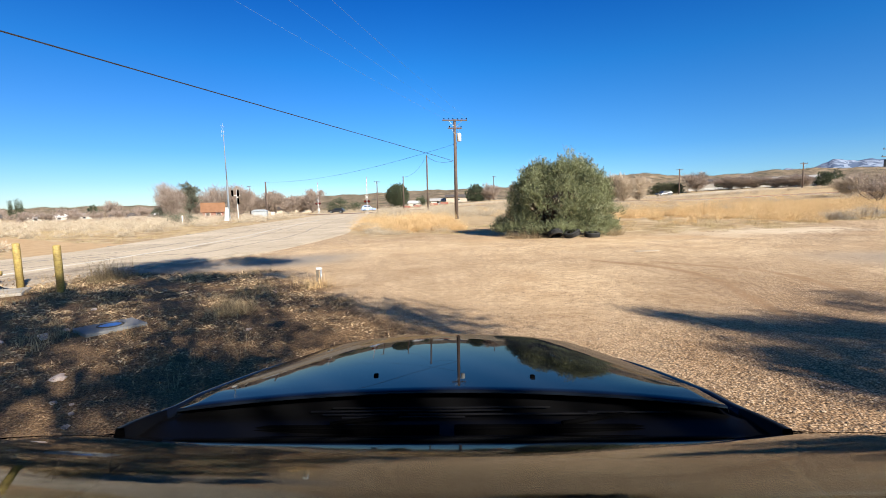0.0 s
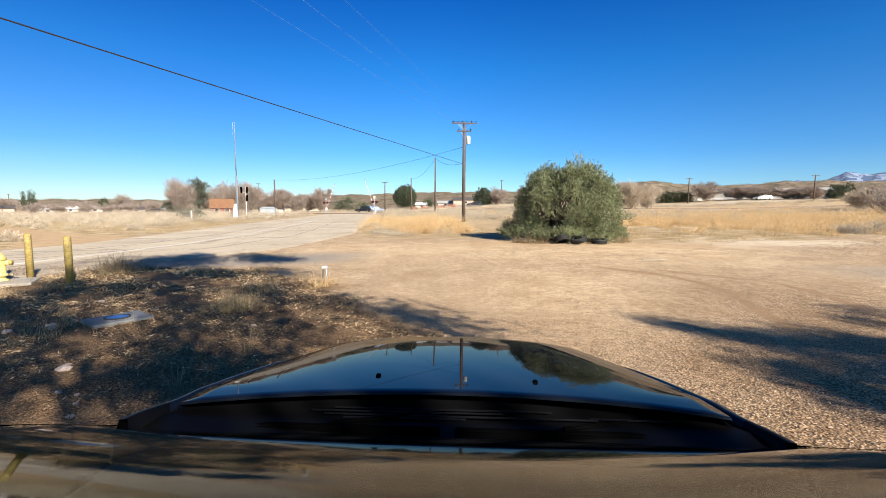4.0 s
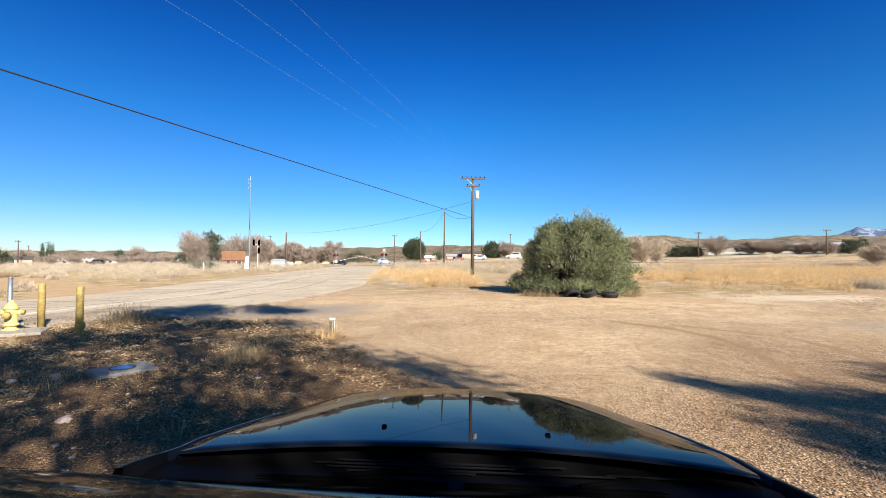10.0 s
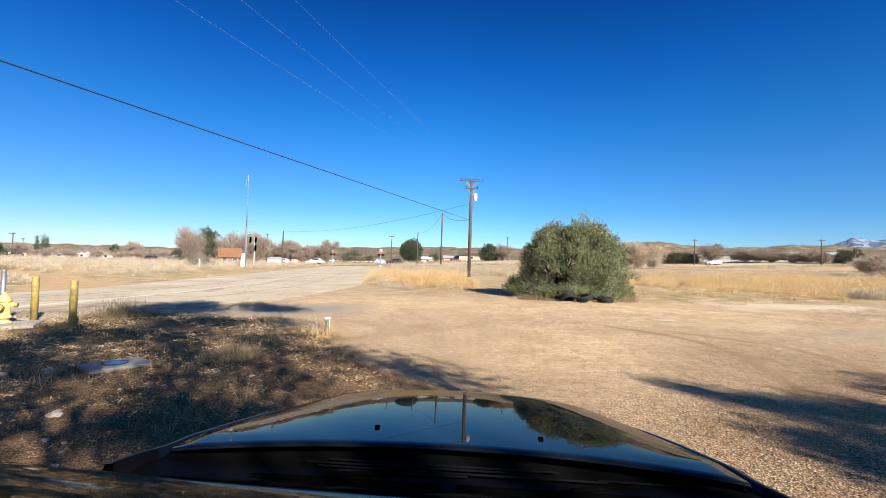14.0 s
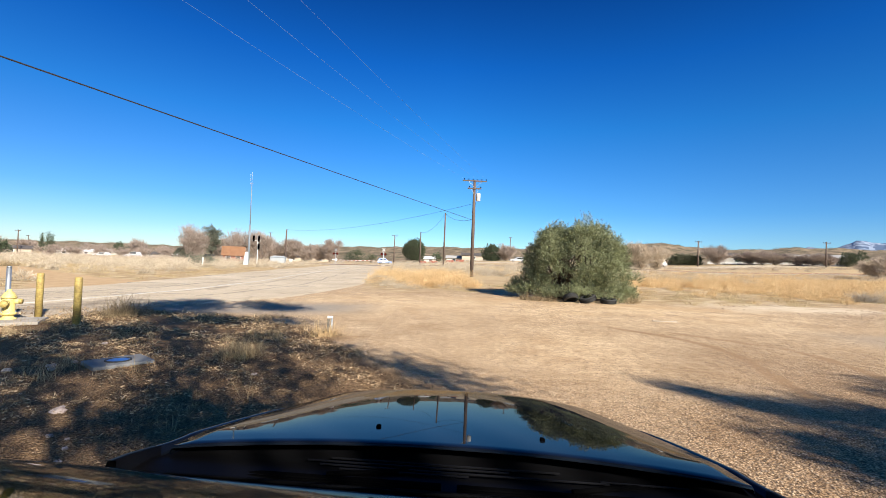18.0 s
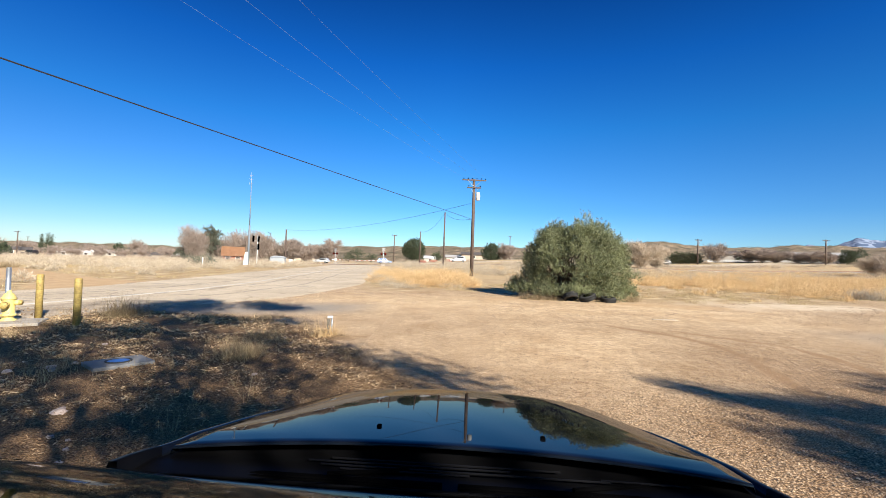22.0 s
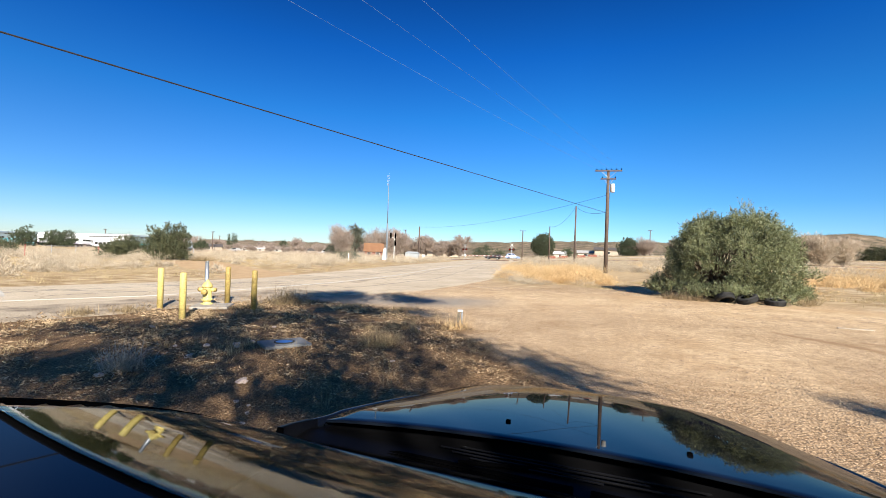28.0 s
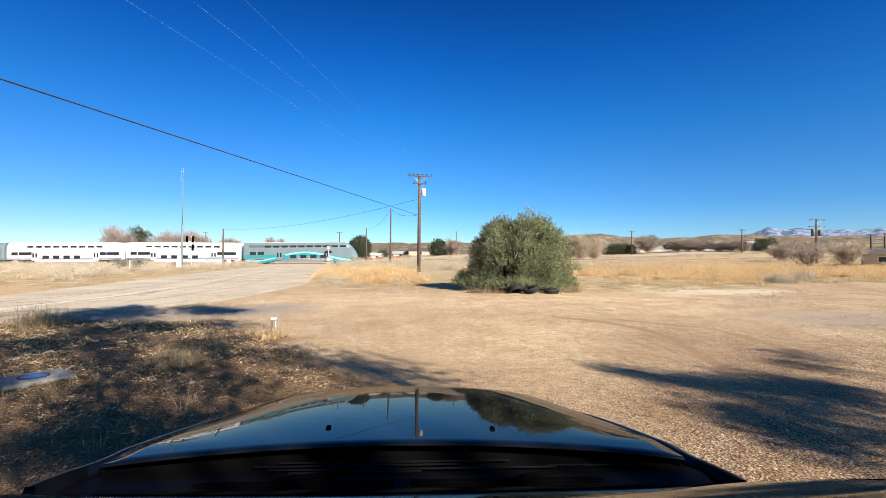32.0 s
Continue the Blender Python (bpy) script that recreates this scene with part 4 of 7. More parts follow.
def build_main_bush():
    """The big olive-green bush at the far side of the lot."""
    rng, nr = random.Random(8), np.random.RandomState(8)
    bx, by = 6.6, 22.3
    root = thing("bush", bx, by, float(ground_z(bx, by)) - 0.05, -14, "large rounded olive-green bush with dense small leaves", "bush")
    lumps = []
    for k in range(92):
        a = 6.283 * (k * 0.381966 + rng.uniform(-0.05, 0.05))
        z = 0.3 + 2.95 * ((k + rng.uniform(0, 1)) / 92) ** 0.92
        one, other = np.interp(z, BUSH_HEIGHTS, BUSH_ONE_SIDE), np.interp(z, BUSH_HEIGHTS, BUSH_OTHER_SIDE)
        r = rng.uniform(0.30, 0.60) * (1 - 0.1 * z / 3)
        q = (other if math.cos(a) > 0 else one) * rng.uniform(0.76, 1.06) - r * 0.8
        lumps.append(((q * math.cos(a), q * math.sin(a) * 0.88, z), r, rng.uniform(1.0, 1.5)))
    for k in range(22):
        a, q = rng.uniform(0, 6.283), 1.3 * math.sqrt(rng.uniform(0, 1))
        lumps.append(((q * math.cos(a), q * math.sin(a) * 0.8, rng.uniform(2.2, 3.1)), rng.uniform(0.32, 0.5), 1.15))
    for k in range(30):
        a = 6.283 * (k + rng.uniform(-0.2, 0.2)) / 30
        q = (2.62 if math.cos(a) > 0 else 2.8) * rng.uniform(0.84, 1.0)
        lumps.append(((q * math.cos(a), q * math.sin(a) * 0.9, rng.uniform(0.12, 0.4)), rng.uniform(0.26, 0.4), 1.1))
    for px, pz, r in ((-0.95, 3.22, 0.34), (-0.35, 3.1, 0.36), (0.55, 3.2, 0.38), (1.05, 3.05, 0.4), (-2.75, 0.42, 0.42), (-2.95, 0.25, 0.34)):
        lumps.append(((px, rng.uniform(-0.5, 0.1), pz), r, 1.15))
    segs = []
    for c, r, h in lumps:
        j = Vector((rng.uniform(-.7, .7), rng.uniform(-.4, .4), 0))
        k = j + Vector((c[0] * 0.35, c[1] * 0.35, c[2] * 0.45))
        segs.append((j + Vector((0, 0, -.1)), k, 0.05, 0.035, 0))
        segs.append((k, Vector(c), 0.035, 0.015, 1))
    v, f = prisms(segs, 5)
    sheet("trunk", v, f, DARK_BARK, root)
    v, f = shoot_crown(nr, lumps, 12500, 0.34, 14, 0.082, 0.30)
    sheet("crown", v, f, OLIVE_LEAF, root)


def build_trees():
    def at(b, d):
        return polar(b, d)
    # beyond the tracks, ahead and to the left
    dense_tree("evergreen_tree", *at(-27.45, 150), 10.3, 5.8, 51, GREY_LEAF, "tall dull green tree with an uneven crown", 1100, 0.8, 0.36, 8, 0.16, n_lumps=34, rough=0.3)
    tree_bare("bare_tree", *at(-29.2, 149), 9.2, 7.4, 52, TWIGS, BARK, "leafless pale grey tree beside a dull green one")
    dense_tree("dark_shrub", *at(-30.4, 150), 3.6, 4.2, 50, GREY_LEAF, "dull green shrub under a bare grey tree", 500, 0.5, 0.3, 8, -0.5, "shrub", n_lumps=24)
    for b, d, h, w, s in ((-26.3, 158, 7.0, 7, 53), (-24.6, 160, 9.2, 8, 54), (-22.2, 160, 9.2, 9, 55), (-20.4, 170, 6.6, 8, 56), (-18.7, 168, 7.4, 8, 57), (-17.0, 166, 6.0, 8, 58),
                          (-15.6, 168, 5.6, 8, 59), (-14.2, 165, 7.6, 7, 60)):
        tree_bare("bare_tree", *at(b, d), h, w, s, TWIGS, BARK, "leafless brown tree in a row beyond the railway", group="bare trees beyond the railway")
    dense_tree("round_tree", *at(-3.7, 152), 8.5, 8.4, 61, DARK_LEAF, "dense dark green round-crowned tree", 2600, 0.55, 0.30, 8, -0.05, n_lumps=80, rough=0.06)
    tree_leafy("dark_shrub", *at(-11.9, 190), 4.0, 4.6, 62, DARK_LEAF, "dark green shrub on the far roadside", 900, 0.4, 0.05, 8, "shrub")
    tree_leafy("dark_shrub", *at(-10.9, 188), 4.6, 5.6, 63, DARK_LEAF, "dark green shrub on the far roadside", 1200, 0.4, 0.05, 8, "shrub")
    tree_leafy("dark_shrub", *at(-9.2, 200), 3.4, 5, 64, DARK_LEAF, "dark green shrub on the far roadside", 800, 0.4, 0.05, 8, "shrub")
    tree_leafy("dark_shrub", *at(-0.6, 170), 3.0, 3.6, 65, DARK_LEAF, "small dark shrub before the hills", 700, 0.4, 0.05, 8, "shrub")
    dense_tree("dark_tree", *at(6.2, 140), 5.5, 6.4, 66, DARK_LEAF, "dense dark green bushy tree", 1500, 0.5, 0.30, 8, -0.4, n_lumps=50, rough=0.08)
    tree_bare("bare_tree", *at(8.0, 139), 4.9, 6.2, 67, TWIGS, BARK, "leafless brown tree leaning into a dark one")
    tree_bare("bare_tree", *at(11.5, 150), 5, 7, 68, TWIGS, BARK, "leafless brown tree behind the big bush")
    # to the right
    for b, d, h, w, s in ((22.6, 112, 5.6, 6.5, 70), (24.0, 110, 5.9, 7.5, 71), (25.6, 114, 5.2, 6.5, 72), (21.2, 118, 5.0, 6.0, 69)):
        tree_bare("bare_tree", *at(b, d), h, w, s, TAN_TWIGS, BARK, "leafless tan tree with fine pale twigs", 5, 3, group="tan bare trees")
    for b, h, w, s in ((27.0, 3.6, 5.0, 73), (27.9, 4.1, 5.2, 74), (28.8, 3.9, 5.4, 75), (29.5, 3.4, 4.0, 76)):
        dense_tree("dark_tree", *at(b, 158), h, w, s, JUNIPER_LEAF, "broad olive-green tree by the far highway", 520, 0.5, 0.3, 8, -0.5, group="olive-green trees by the highway", n_lumps=24)
    for b, d, h, w, s in ((42.2, 165, 4.6, 5.0, 77), (43.0, 168, 4.2, 4.6, 78), (33.9, 190, 4.2, 5, 79), (37.2, 186, 3.8, 5, 93)):
        dense_tree("dark_tree", *at(b, d), h, w, s, DARK_LEAF, "dark green tree near a long white wall", 520, 0.5, 0.32, 8, -0.5, group="dark trees by the wall", n_lumps=24)
    tree_bare("bare_tree", *at(31.45, 158), 5.5, 8.4, 80, TWIGS, DARK_BARK, "wide dome-shaped leafless tree by the wall", 6, 3, twigs=4)
    for b, h, w, s in ((34.4, 3.9, 7, 81), (35.6, 4.4, 7.5, 82), (36.6, 4.2, 7, 83), (38.4, 3.6, 6, 84), (39.6, 3.9, 7, 85), (40.7, 3.5, 6, 86)):
        tree_bare("bare_tree", *at(b, 162), h * 0.9, w * 1.15, s, TWIGS, DARK_BARK, "leafless tree standing before a long white wall", group="bare trees by the wall", twigs=8)
    tree_bare("bare_tree", *at(46.0, 80), 3.9, 7.4, 87, TWIGS, DARK_BARK, "wide low leafless tree with dark forked limbs", 5, 3, 0.12, twigs=3)
    tree_bare("bare_tree", *at(49.0, 92), 3.9, 5.4, 88, TAN_TWIGS, BARK, "leafless pale tree beside a low house", 5, 3, 0.15, twigs=6)
    tree_bare("bare_tree", *at(44.2, 118), 3.8, 6.0, 89, TAN_TWIGS, BARK, "leafless pale tree at the field's end", 5, 3, 0.15)
    for x, y, s in ((24.2, 25.6, 90), (27.4, 27.4, 91), (30.5, 30.0, 92), (41, 40, 94)):
        tuft("grey_shrub", x, y, 0.8, 1.0, 1100, GREY_SHRUB, "low rounded grey leafless shrub in dry grass", 0.006, s, "shrub")
    tuft("dark_shrub", -38.3, 38.9, 0.7, 1.2, 900, BROWN_WEED, "low dark dry shrub beside the dirt drive", 0.012, 95, "shrub")
    # to the left
    for b, d, h, w, s, n in ((-47.9, 58, 4.25, 5.4, 100, 3600), (-51.9, 66, 2.95, 5.4, 101, 2800), (-61.5, 82, 2.6, 6.0, 102, 1500), (-63.2, 84, 2.4, 5.0, 98, 1000)):
        dense_tree("juniper_bush", *at(b, d), h, w, s, JUNIPER_LEAF, "broad dark green juniper bush by a dirt drive", n, 0.42, 0.15, 10, -0.5, "bush", "juniper bushes", 52, 0.22, 0.9)
    for b, d, h, w, s in ((-59.4, 190, 7.0, 8, 103), (-57.4, 192, 5.8, 7, 104), (-56.4, 192, 5.6, 6, 105), (-50.2, 230, 5.6, 7, 106), (-36.0, 240, 5.4, 4.6, 107), (-44.8, 190, 4.4, 6, 108)):
        dense_tree("evergreen_tree", *at(b, d), h, w, s, DARK_LEAF, "dark green tree on the horizon", 520, 0.7, 0.42, 8, -0.3, group="far evergreen trees", n_lumps=26, rough=0.25)
    for b, h, s in ((-41.95, 8.9, 110), (-41.5, 9.4, 111), (-41.2, 8.7, 112), (-52.9, 6.0, 113)):
        x, y = at(b, 290)
        root = thing("cypress_tree", x, y, float(ground_z(x, y)), 0, "slim dark cypress tree on the horizon", "tree", "cypress trees")
        sheet("trunk", *prisms([(Vector((0, 0, -0.3)), Vector((0, 0, h * 0.8)), 0.16, 0.05, 0)], 6), DARK_BARK, root)
        lumps = [((0.1 * math.sin(k * 2.4 + s), 0.1 * math.cos(k * 2.4), h * (0.08 + 0.84 * k / 13)), (0.46 - 0.32 * (k / 13) ** 2, 0.46 - 0.32 * (k / 13) ** 2, 0.6)) for k in range(14)]
        sheet("crown", *lumpy_crown(np.random.RandomState(s), lumps, 2600, 0.28, 0.5, 0.3), DARK_LEAF, root)
    for b, d, h, w, s in ((-34.5, 220, 6.8, 7.5, 114), (-42.9, 240, 5, 8, 115), (-46.0, 230, 6, 10, 116), (-38.0, 245, 4.6, 8, 117), (-32.0, 235, 4.6, 6, 118), (-47.0, 150, 5.0, 7, 119), (-39.5, 205, 3.6, 8, 120), (-37.4, 205, 3.2, 8, 121), (-35.6, 200, 3.4, 8, 122), (-33.8, 190, 3.4, 7, 123), (-31.6, 195, 3.6, 7, 124), (-45.3, 195, 4.0, 9, 125), (-41.2, 200, 3.4, 8, 126)):
        tree_bare("bare_tree", *at(b, d), h, w, s, TWIGS, BARK, "leafless reddish tree on the horizon", 4, 3, group="far bare trees")


# boughs behind the car, told by the strips of ground that they shade: two ends and half the width
SHADE = ((-8.97, 12.65, -7.72, 15.48, 1.55), (-5.99, 11.69, -4.92, 11.27, 0.59), (-6.6, 15.59, -4.86, 14.75, 0.98), (-7.2, 11.25, -6.17, 12.03, 0.79), (-7.11, 8.96, -6.35, 9.92, 0.67),
         (-5.06, 7.92, -4.11, 8.06, 0.49), (-8.42, 10.13, -7.22, 10.2, 0.57), (-9.67, 6.22, -8.29, 7.4, 0.54), (-7.89, 7.9, -7.47, 9.0, 0.61), (-7.26, 6.86, -6.25, 7.55, 0.52),
         (-8.0, 6.3, -7.07, 6.69, 0.44), (-7.16, 3.89, -7.0, 4.52, 0.68), (-7.29, 4.34, -6.89, 5.16, 0.68), (-6.03, 3.9, -5.59, 4.5, 0.49), (-6.69, 5.01, -5.51, 5.04, 0.51),
         (-5.45, 4.8, -4.73, 4.95, 0.39), (-6.41, 6.18, -5.62, 6.94, 0.43), (-5.27, 4.03, -4.29, 4.08, 0.4))
SHADE_NEAR = ((-5.59, 4.5, -4.77, 4.53, 0.36), (-6.18, 5.53, -5.56, 5.7, 0.34), (-6.29, 3.42, -5.73, 3.59, 0.21), (-4.36, 4.15, -3.87, 3.99, 0.22), (-3.33, 5.25, -2.56, 5.06, 0.46),
         (-3.08, 3.93, -2.43, 4.41, 0.3), (-3.41, 4.64, -3.01, 4.89, 0.33), (-3.16, 6.83, -2.3, 6.92, 0.49), (-2.38, 5.92, -1.8, 6.21, 0.37), (-2.44, 4.82, -2.17, 5.21, 0.22),
         (-2.33, 4.12, -2.15, 4.4, 0.2), (-2.7, 4.51, -2.17, 4.88, 0.2), (-1.63, 7.94, -0.84, 7.68, 0.41), (-0.8, 7.35, -0.08, 6.62, 0.42), (-0.08, 6.27, 0.53, 5.86, 0.28),
         (-4.33, 11.8, -3.53, 11.21, 0.44), (-6.04, 9.44, -5.18, 9.83, 0.63), (-3.98, 9.62, -3.05, 9.52, 0.39), (-3.16, 8.08, -2.49, 8.13, 0.44), (-3.81, 6.0, -3.64, 6.38, 0.3),
         (-6.03, 6.55, -5.02, 6.8, 0.26), (-5.6, 6.03, -4.94, 6.39, 0.27), (-3.94, 6.89, -3.45, 6.99, 0.23))
SHADE_RIGHT = ((3.45, 6.51, 3.69, 6.1, 0.14), (3.67, 6.07, 4.12, 5.56, 0.25), (4.12, 5.56, 4.74, 5.16, 0.29), (4.74, 5.16, 5.47, 5.05, 0.35), (5.2, 5.85, 5.74, 5.31, 0.14),
         (3.56, 4.16, 4.26, 3.9, 0.4), (4.03, 4.58, 4.52, 4.63, 0.14), (3.63, 3.69, 3.9, 3.56, 0.14), (6.9, 6.92, 7.17, 6.66, 0.26), (6.29, 6.3, 6.56, 6.08, 0.13),
         (5.26, 4.85, 5.61, 4.4, 0.53), (4.28, 3.93, 4.55, 3.63, 0.46))


def shade_tree(name, strips, foot, height, seed, label, card, thin):
    rng, nr = random.Random(seed), np.random.RandomState(seed)
    root = thing(name, foot[0], foot[1], float(ground_z(*foot)), 0, label, "tree")
    lumps, segs = [], []
    top = Vector((0, 0, height * 0.5))
    segs.append((Vector((0, 0, -0.2)), top, 0.28, 0.17, 0))
    base = on_ground(*foot, card * 0.8)
    for x0, y0, x1, y1, half in strips:
        h = height + rng.uniform(-0.5, 0.5) + 0.12 * (y0 + y1 - 16)
        rise = SUN_WAY * (h / SUN_WAY.z) - base
        a, b = on_ground(x0, y0) + rise, on_ground(x1, y1) + rise
        side = Vector((x0 + x1, y0 + y1, 0)).normalized()
        for k in range(max(3, int((b - a).length * half * 2 * thin))):
            c = a.lerp(b, rng.random()) + side * half * rng.uniform(-0.9, 0.9) + Vector((0, 0, rng.uniform(-0.15, 0.15)))
            r = min(0.34, half * 0.8) * rng.uniform(0.7, 1.2)
            lumps.append((tuple(c), (r, r, r * 0.4)))
        j = top.lerp((a + b) / 2, 0.5) + Vector((rng.uniform(-.4, .4), rng.uniform(-.4, .4), 0.3))
        segs.append((top, j, 0.035, 0.025, 1))
        segs.append((j, (a + b) / 2, 0.025, 0.015, 1))
        segs.append(((a + b) / 2, a, 0.015, 0.005, 1))
        segs.append(((a + b) / 2, b, 0.015, 0.005, 1))
    v, f = prisms(segs, 6)
    sheet("trunk", v, f, BARK, root)
    v, f = lumpy_crown(nr, lumps, 62 * len(lumps), card, 0.4, 0.1)
    sheet("crown", v, f, DARK_LEAF, root)


def build_shade_trees():
    shade_tree("pine_tree", SHADE + SHADE_NEAR, (6.0, -7.4), 9.5, 201, "tall tree behind the car throwing dappled shade", 0.17, 6.9)
    shade_tree("pine_tree", SHADE_RIGHT, (15.8, -9.0), 9.5, 202, "tall feathery tree behind the lot throwing shade", 0.13, 17.0)


# ---- poles and wires ----
def cable(name, a, b, sag, r, material, label, group=""):
    a, b = Vector(a), Vector(b)
    pts = [a.lerp(b, k / 24) - Vector((0, 0, sag * 4 * (k / 24) * (1 - k / 24))) for k in range(25)]
    way = (b - a).normalized()
    u = way.cross(Vector((0, 0, 1))).normalized()
    w = u.cross(way)
    v = [p + (u * math.cos(6.283 * k / 6) + w * math.sin(6.283 * k / 6)) * r for p in pts for k in range(6)]
    f = [[i * 6 + k, i * 6 + (k + 1) % 6, i * 6 + 6 + (k + 1) % 6, i * 6 + 6 + k] for i in range(24) for k in range(6)]
    return tagged(sheet(name, v, f, material), label, "cable", group)


def utility_pole(x, y, top, label, arms=(), can=False, lean=(0, 0), r=0.15, turn=0, group=""):
    z = float(ground_z(x, y))
    root = thing("utility_pole", x, y, z, turn, label, "utility pole", group)
    h = top - z
    part("shaft", smoothed(rod((0, 0, -0.3), (lean[0], lean[1], h), r * 1.25, r * 0.8, 12)), POLE_WOOD, root)
    for w, drop, n in arms:
        part("crossarm", box(w, 0.12, 0.13, lean[0], lean[1] - 0.15, h - drop, 0.01), POLE_WOOD, root)
        for k in range(n):
            bm = bmesh.new()
            add_turned(bm, ((0.02, 0), (0.02, 0.06), (0.06, 0.07), (0.07, 0.11), (0.035, 0.13), (0.05, 0.16), (0.02, 0.19)), 8, (-w / 2 + 0.12 + (w - 0.24) * k / max(1, n - 1), -0.15, h - drop + 0.06))
            part("insulator", bm, BLACK, root)
        if w > 1.2:
            for s in (-1, 1):
                part("brace", rod((s * w * 0.3, -0.16, h - drop), (0, -0.1, h - drop - 0.75), 0.022), STEEL, root)
    if can:
        bm = bmesh.new()
        add_turned(bm, ((0.2, 0), (0.24, 0.05), (0.24, 0.8), (0.2, 0.86), (0.06, 0.9)), 14, (0.42, 0.05, h - 2.3))
        part("transformer", smoothed(bm), GREY_METAL, root, "pale grey transformer can")
        part("ground_wire", rod((0.17, 0, 0.1), (0.13, 0, h - 2.4), 0.012, None, 5), WIRE, root)
    return root


def build_poles():
    utility_pole(3.2, 48.9, 10.7, "tall brown wooden utility pole with two crossarms and a transformer", ((2.65, 0.12, 6), (1.5, 0.95, 2)), True, (-0.05, 0), 0.17, 4)
    utility_pole(*polar(0.1, 81), 10.4, "plain brown wooden utility pole in the brush", (), r=0.14)
    utility_pole(*polar(-6.25, 118), 7.9, "brown wooden utility pole beyond the tracks", ((1.4, 0.15, 2),), r=0.14, group="far utility poles")
    utility_pole(*polar(-2.95, 104), 8.2, "brown wooden utility pole near the round tree", (), r=0.13, group="far utility poles")
    utility_pole(*polar(8.5, 165), 11.3, "brown wooden utility pole before the hills", ((1.2, 0.15, 2),), r=0.16, group="far utility poles")
    utility_pole(*polar(-19.4, 99), 6.95, "short brown wooden pole by the tracks", (), r=0.17, group="far utility poles")
    utility_pole(*polar(-21.2, 170), 9.3, "brown wooden utility pole beyond the tracks", ((1.4, 0.15, 2),), r=0.15, group="far utility poles")
    for b, d, t in ((29.7, 150, 10.5), (40.6, 158, 10.9), (-43.6, 200, 6.3), (-42.9, 330, 6.6), (-53.4, 240, 6.0)):
        utility_pole(*polar(b, d), t, "brown wooden utility pole on the horizon", ((2.0, 0.3, 4),), r=0.17, group="far utility poles")
    bank = utility_pole(*polar(46.7, 110), 9.7, "wooden utility pole carrying crossarms and a bank of transformers", ((3.2, 0.2, 6), (3.6, 1.5, 4)), r=0.18)
    for s in (-0.7, 0.75):
        bm = bmesh.new()
        add_turned(bm, ((0.3, 0), (0.35, 0.05), (0.35, 1.2), (0.2, 1.3)), 12, (s, 0, 9.7 - float(ground_z(*polar(46.7, 110))) - 3.2))
        part("transformer", smoothed(bm), plain("dark_transformer", (0.10, 0.11, 0.115), 0.6), bank)
    utility_pole(*polar(50.6, 118), 6.9, "brown wooden utility pole beside a low house", (), r=0.2)
    utility_pole(*polar(51.5, 150), 8.6, "brown wooden utility pole behind a low house", ((1.6, 0.2, 4),), r=0.2, group="far utility poles")
    utility_pole(-16.6, -12.0, 11.2, "wooden utility pole behind the car", ((6.4, 0.3, 6),), r=0.17, turn=-20)
    # wires
    A = Vector((3.2, 48.9, 0))
    cable("telephone_cable", A + Vector((-0.15, 0, 6.3)), (-17.0, -12, 5.5), 0.0, 0.019, WIRE, "thick black telephone cable")
    for k, (dx, bx) in enumerate(((-1.2, -19.5), (0.1, -16.1), (1.2, -13.4))):
        cable("power_line", A + Vector((dx, 0, 10.85)), (bx, -12, 11.4), 0.5, 0.0038, ALUMINIUM, "thin bright power line", "power lines")
    p2 = Vector((*polar(0.1, 81), 10.3))
    cable("telephone_cable", A + Vector((-0.15, 0.1, 6.35)), p2, 0.55, 0.02, WIRE, "black telephone cable sagging between poles")
    cable("telephone_cable", p2, Vector((*polar(-2.95, 104), 8.1)), 1.1, 0.02, WIRE, "black telephone cable sagging between poles")
    cable("service_wire", A + Vector((-0.1, 0, 8.1)), Vector((*polar(-19.4, 99), 6.9)), 1.1, 0.014, WIRE, "black service wire to the tracks")


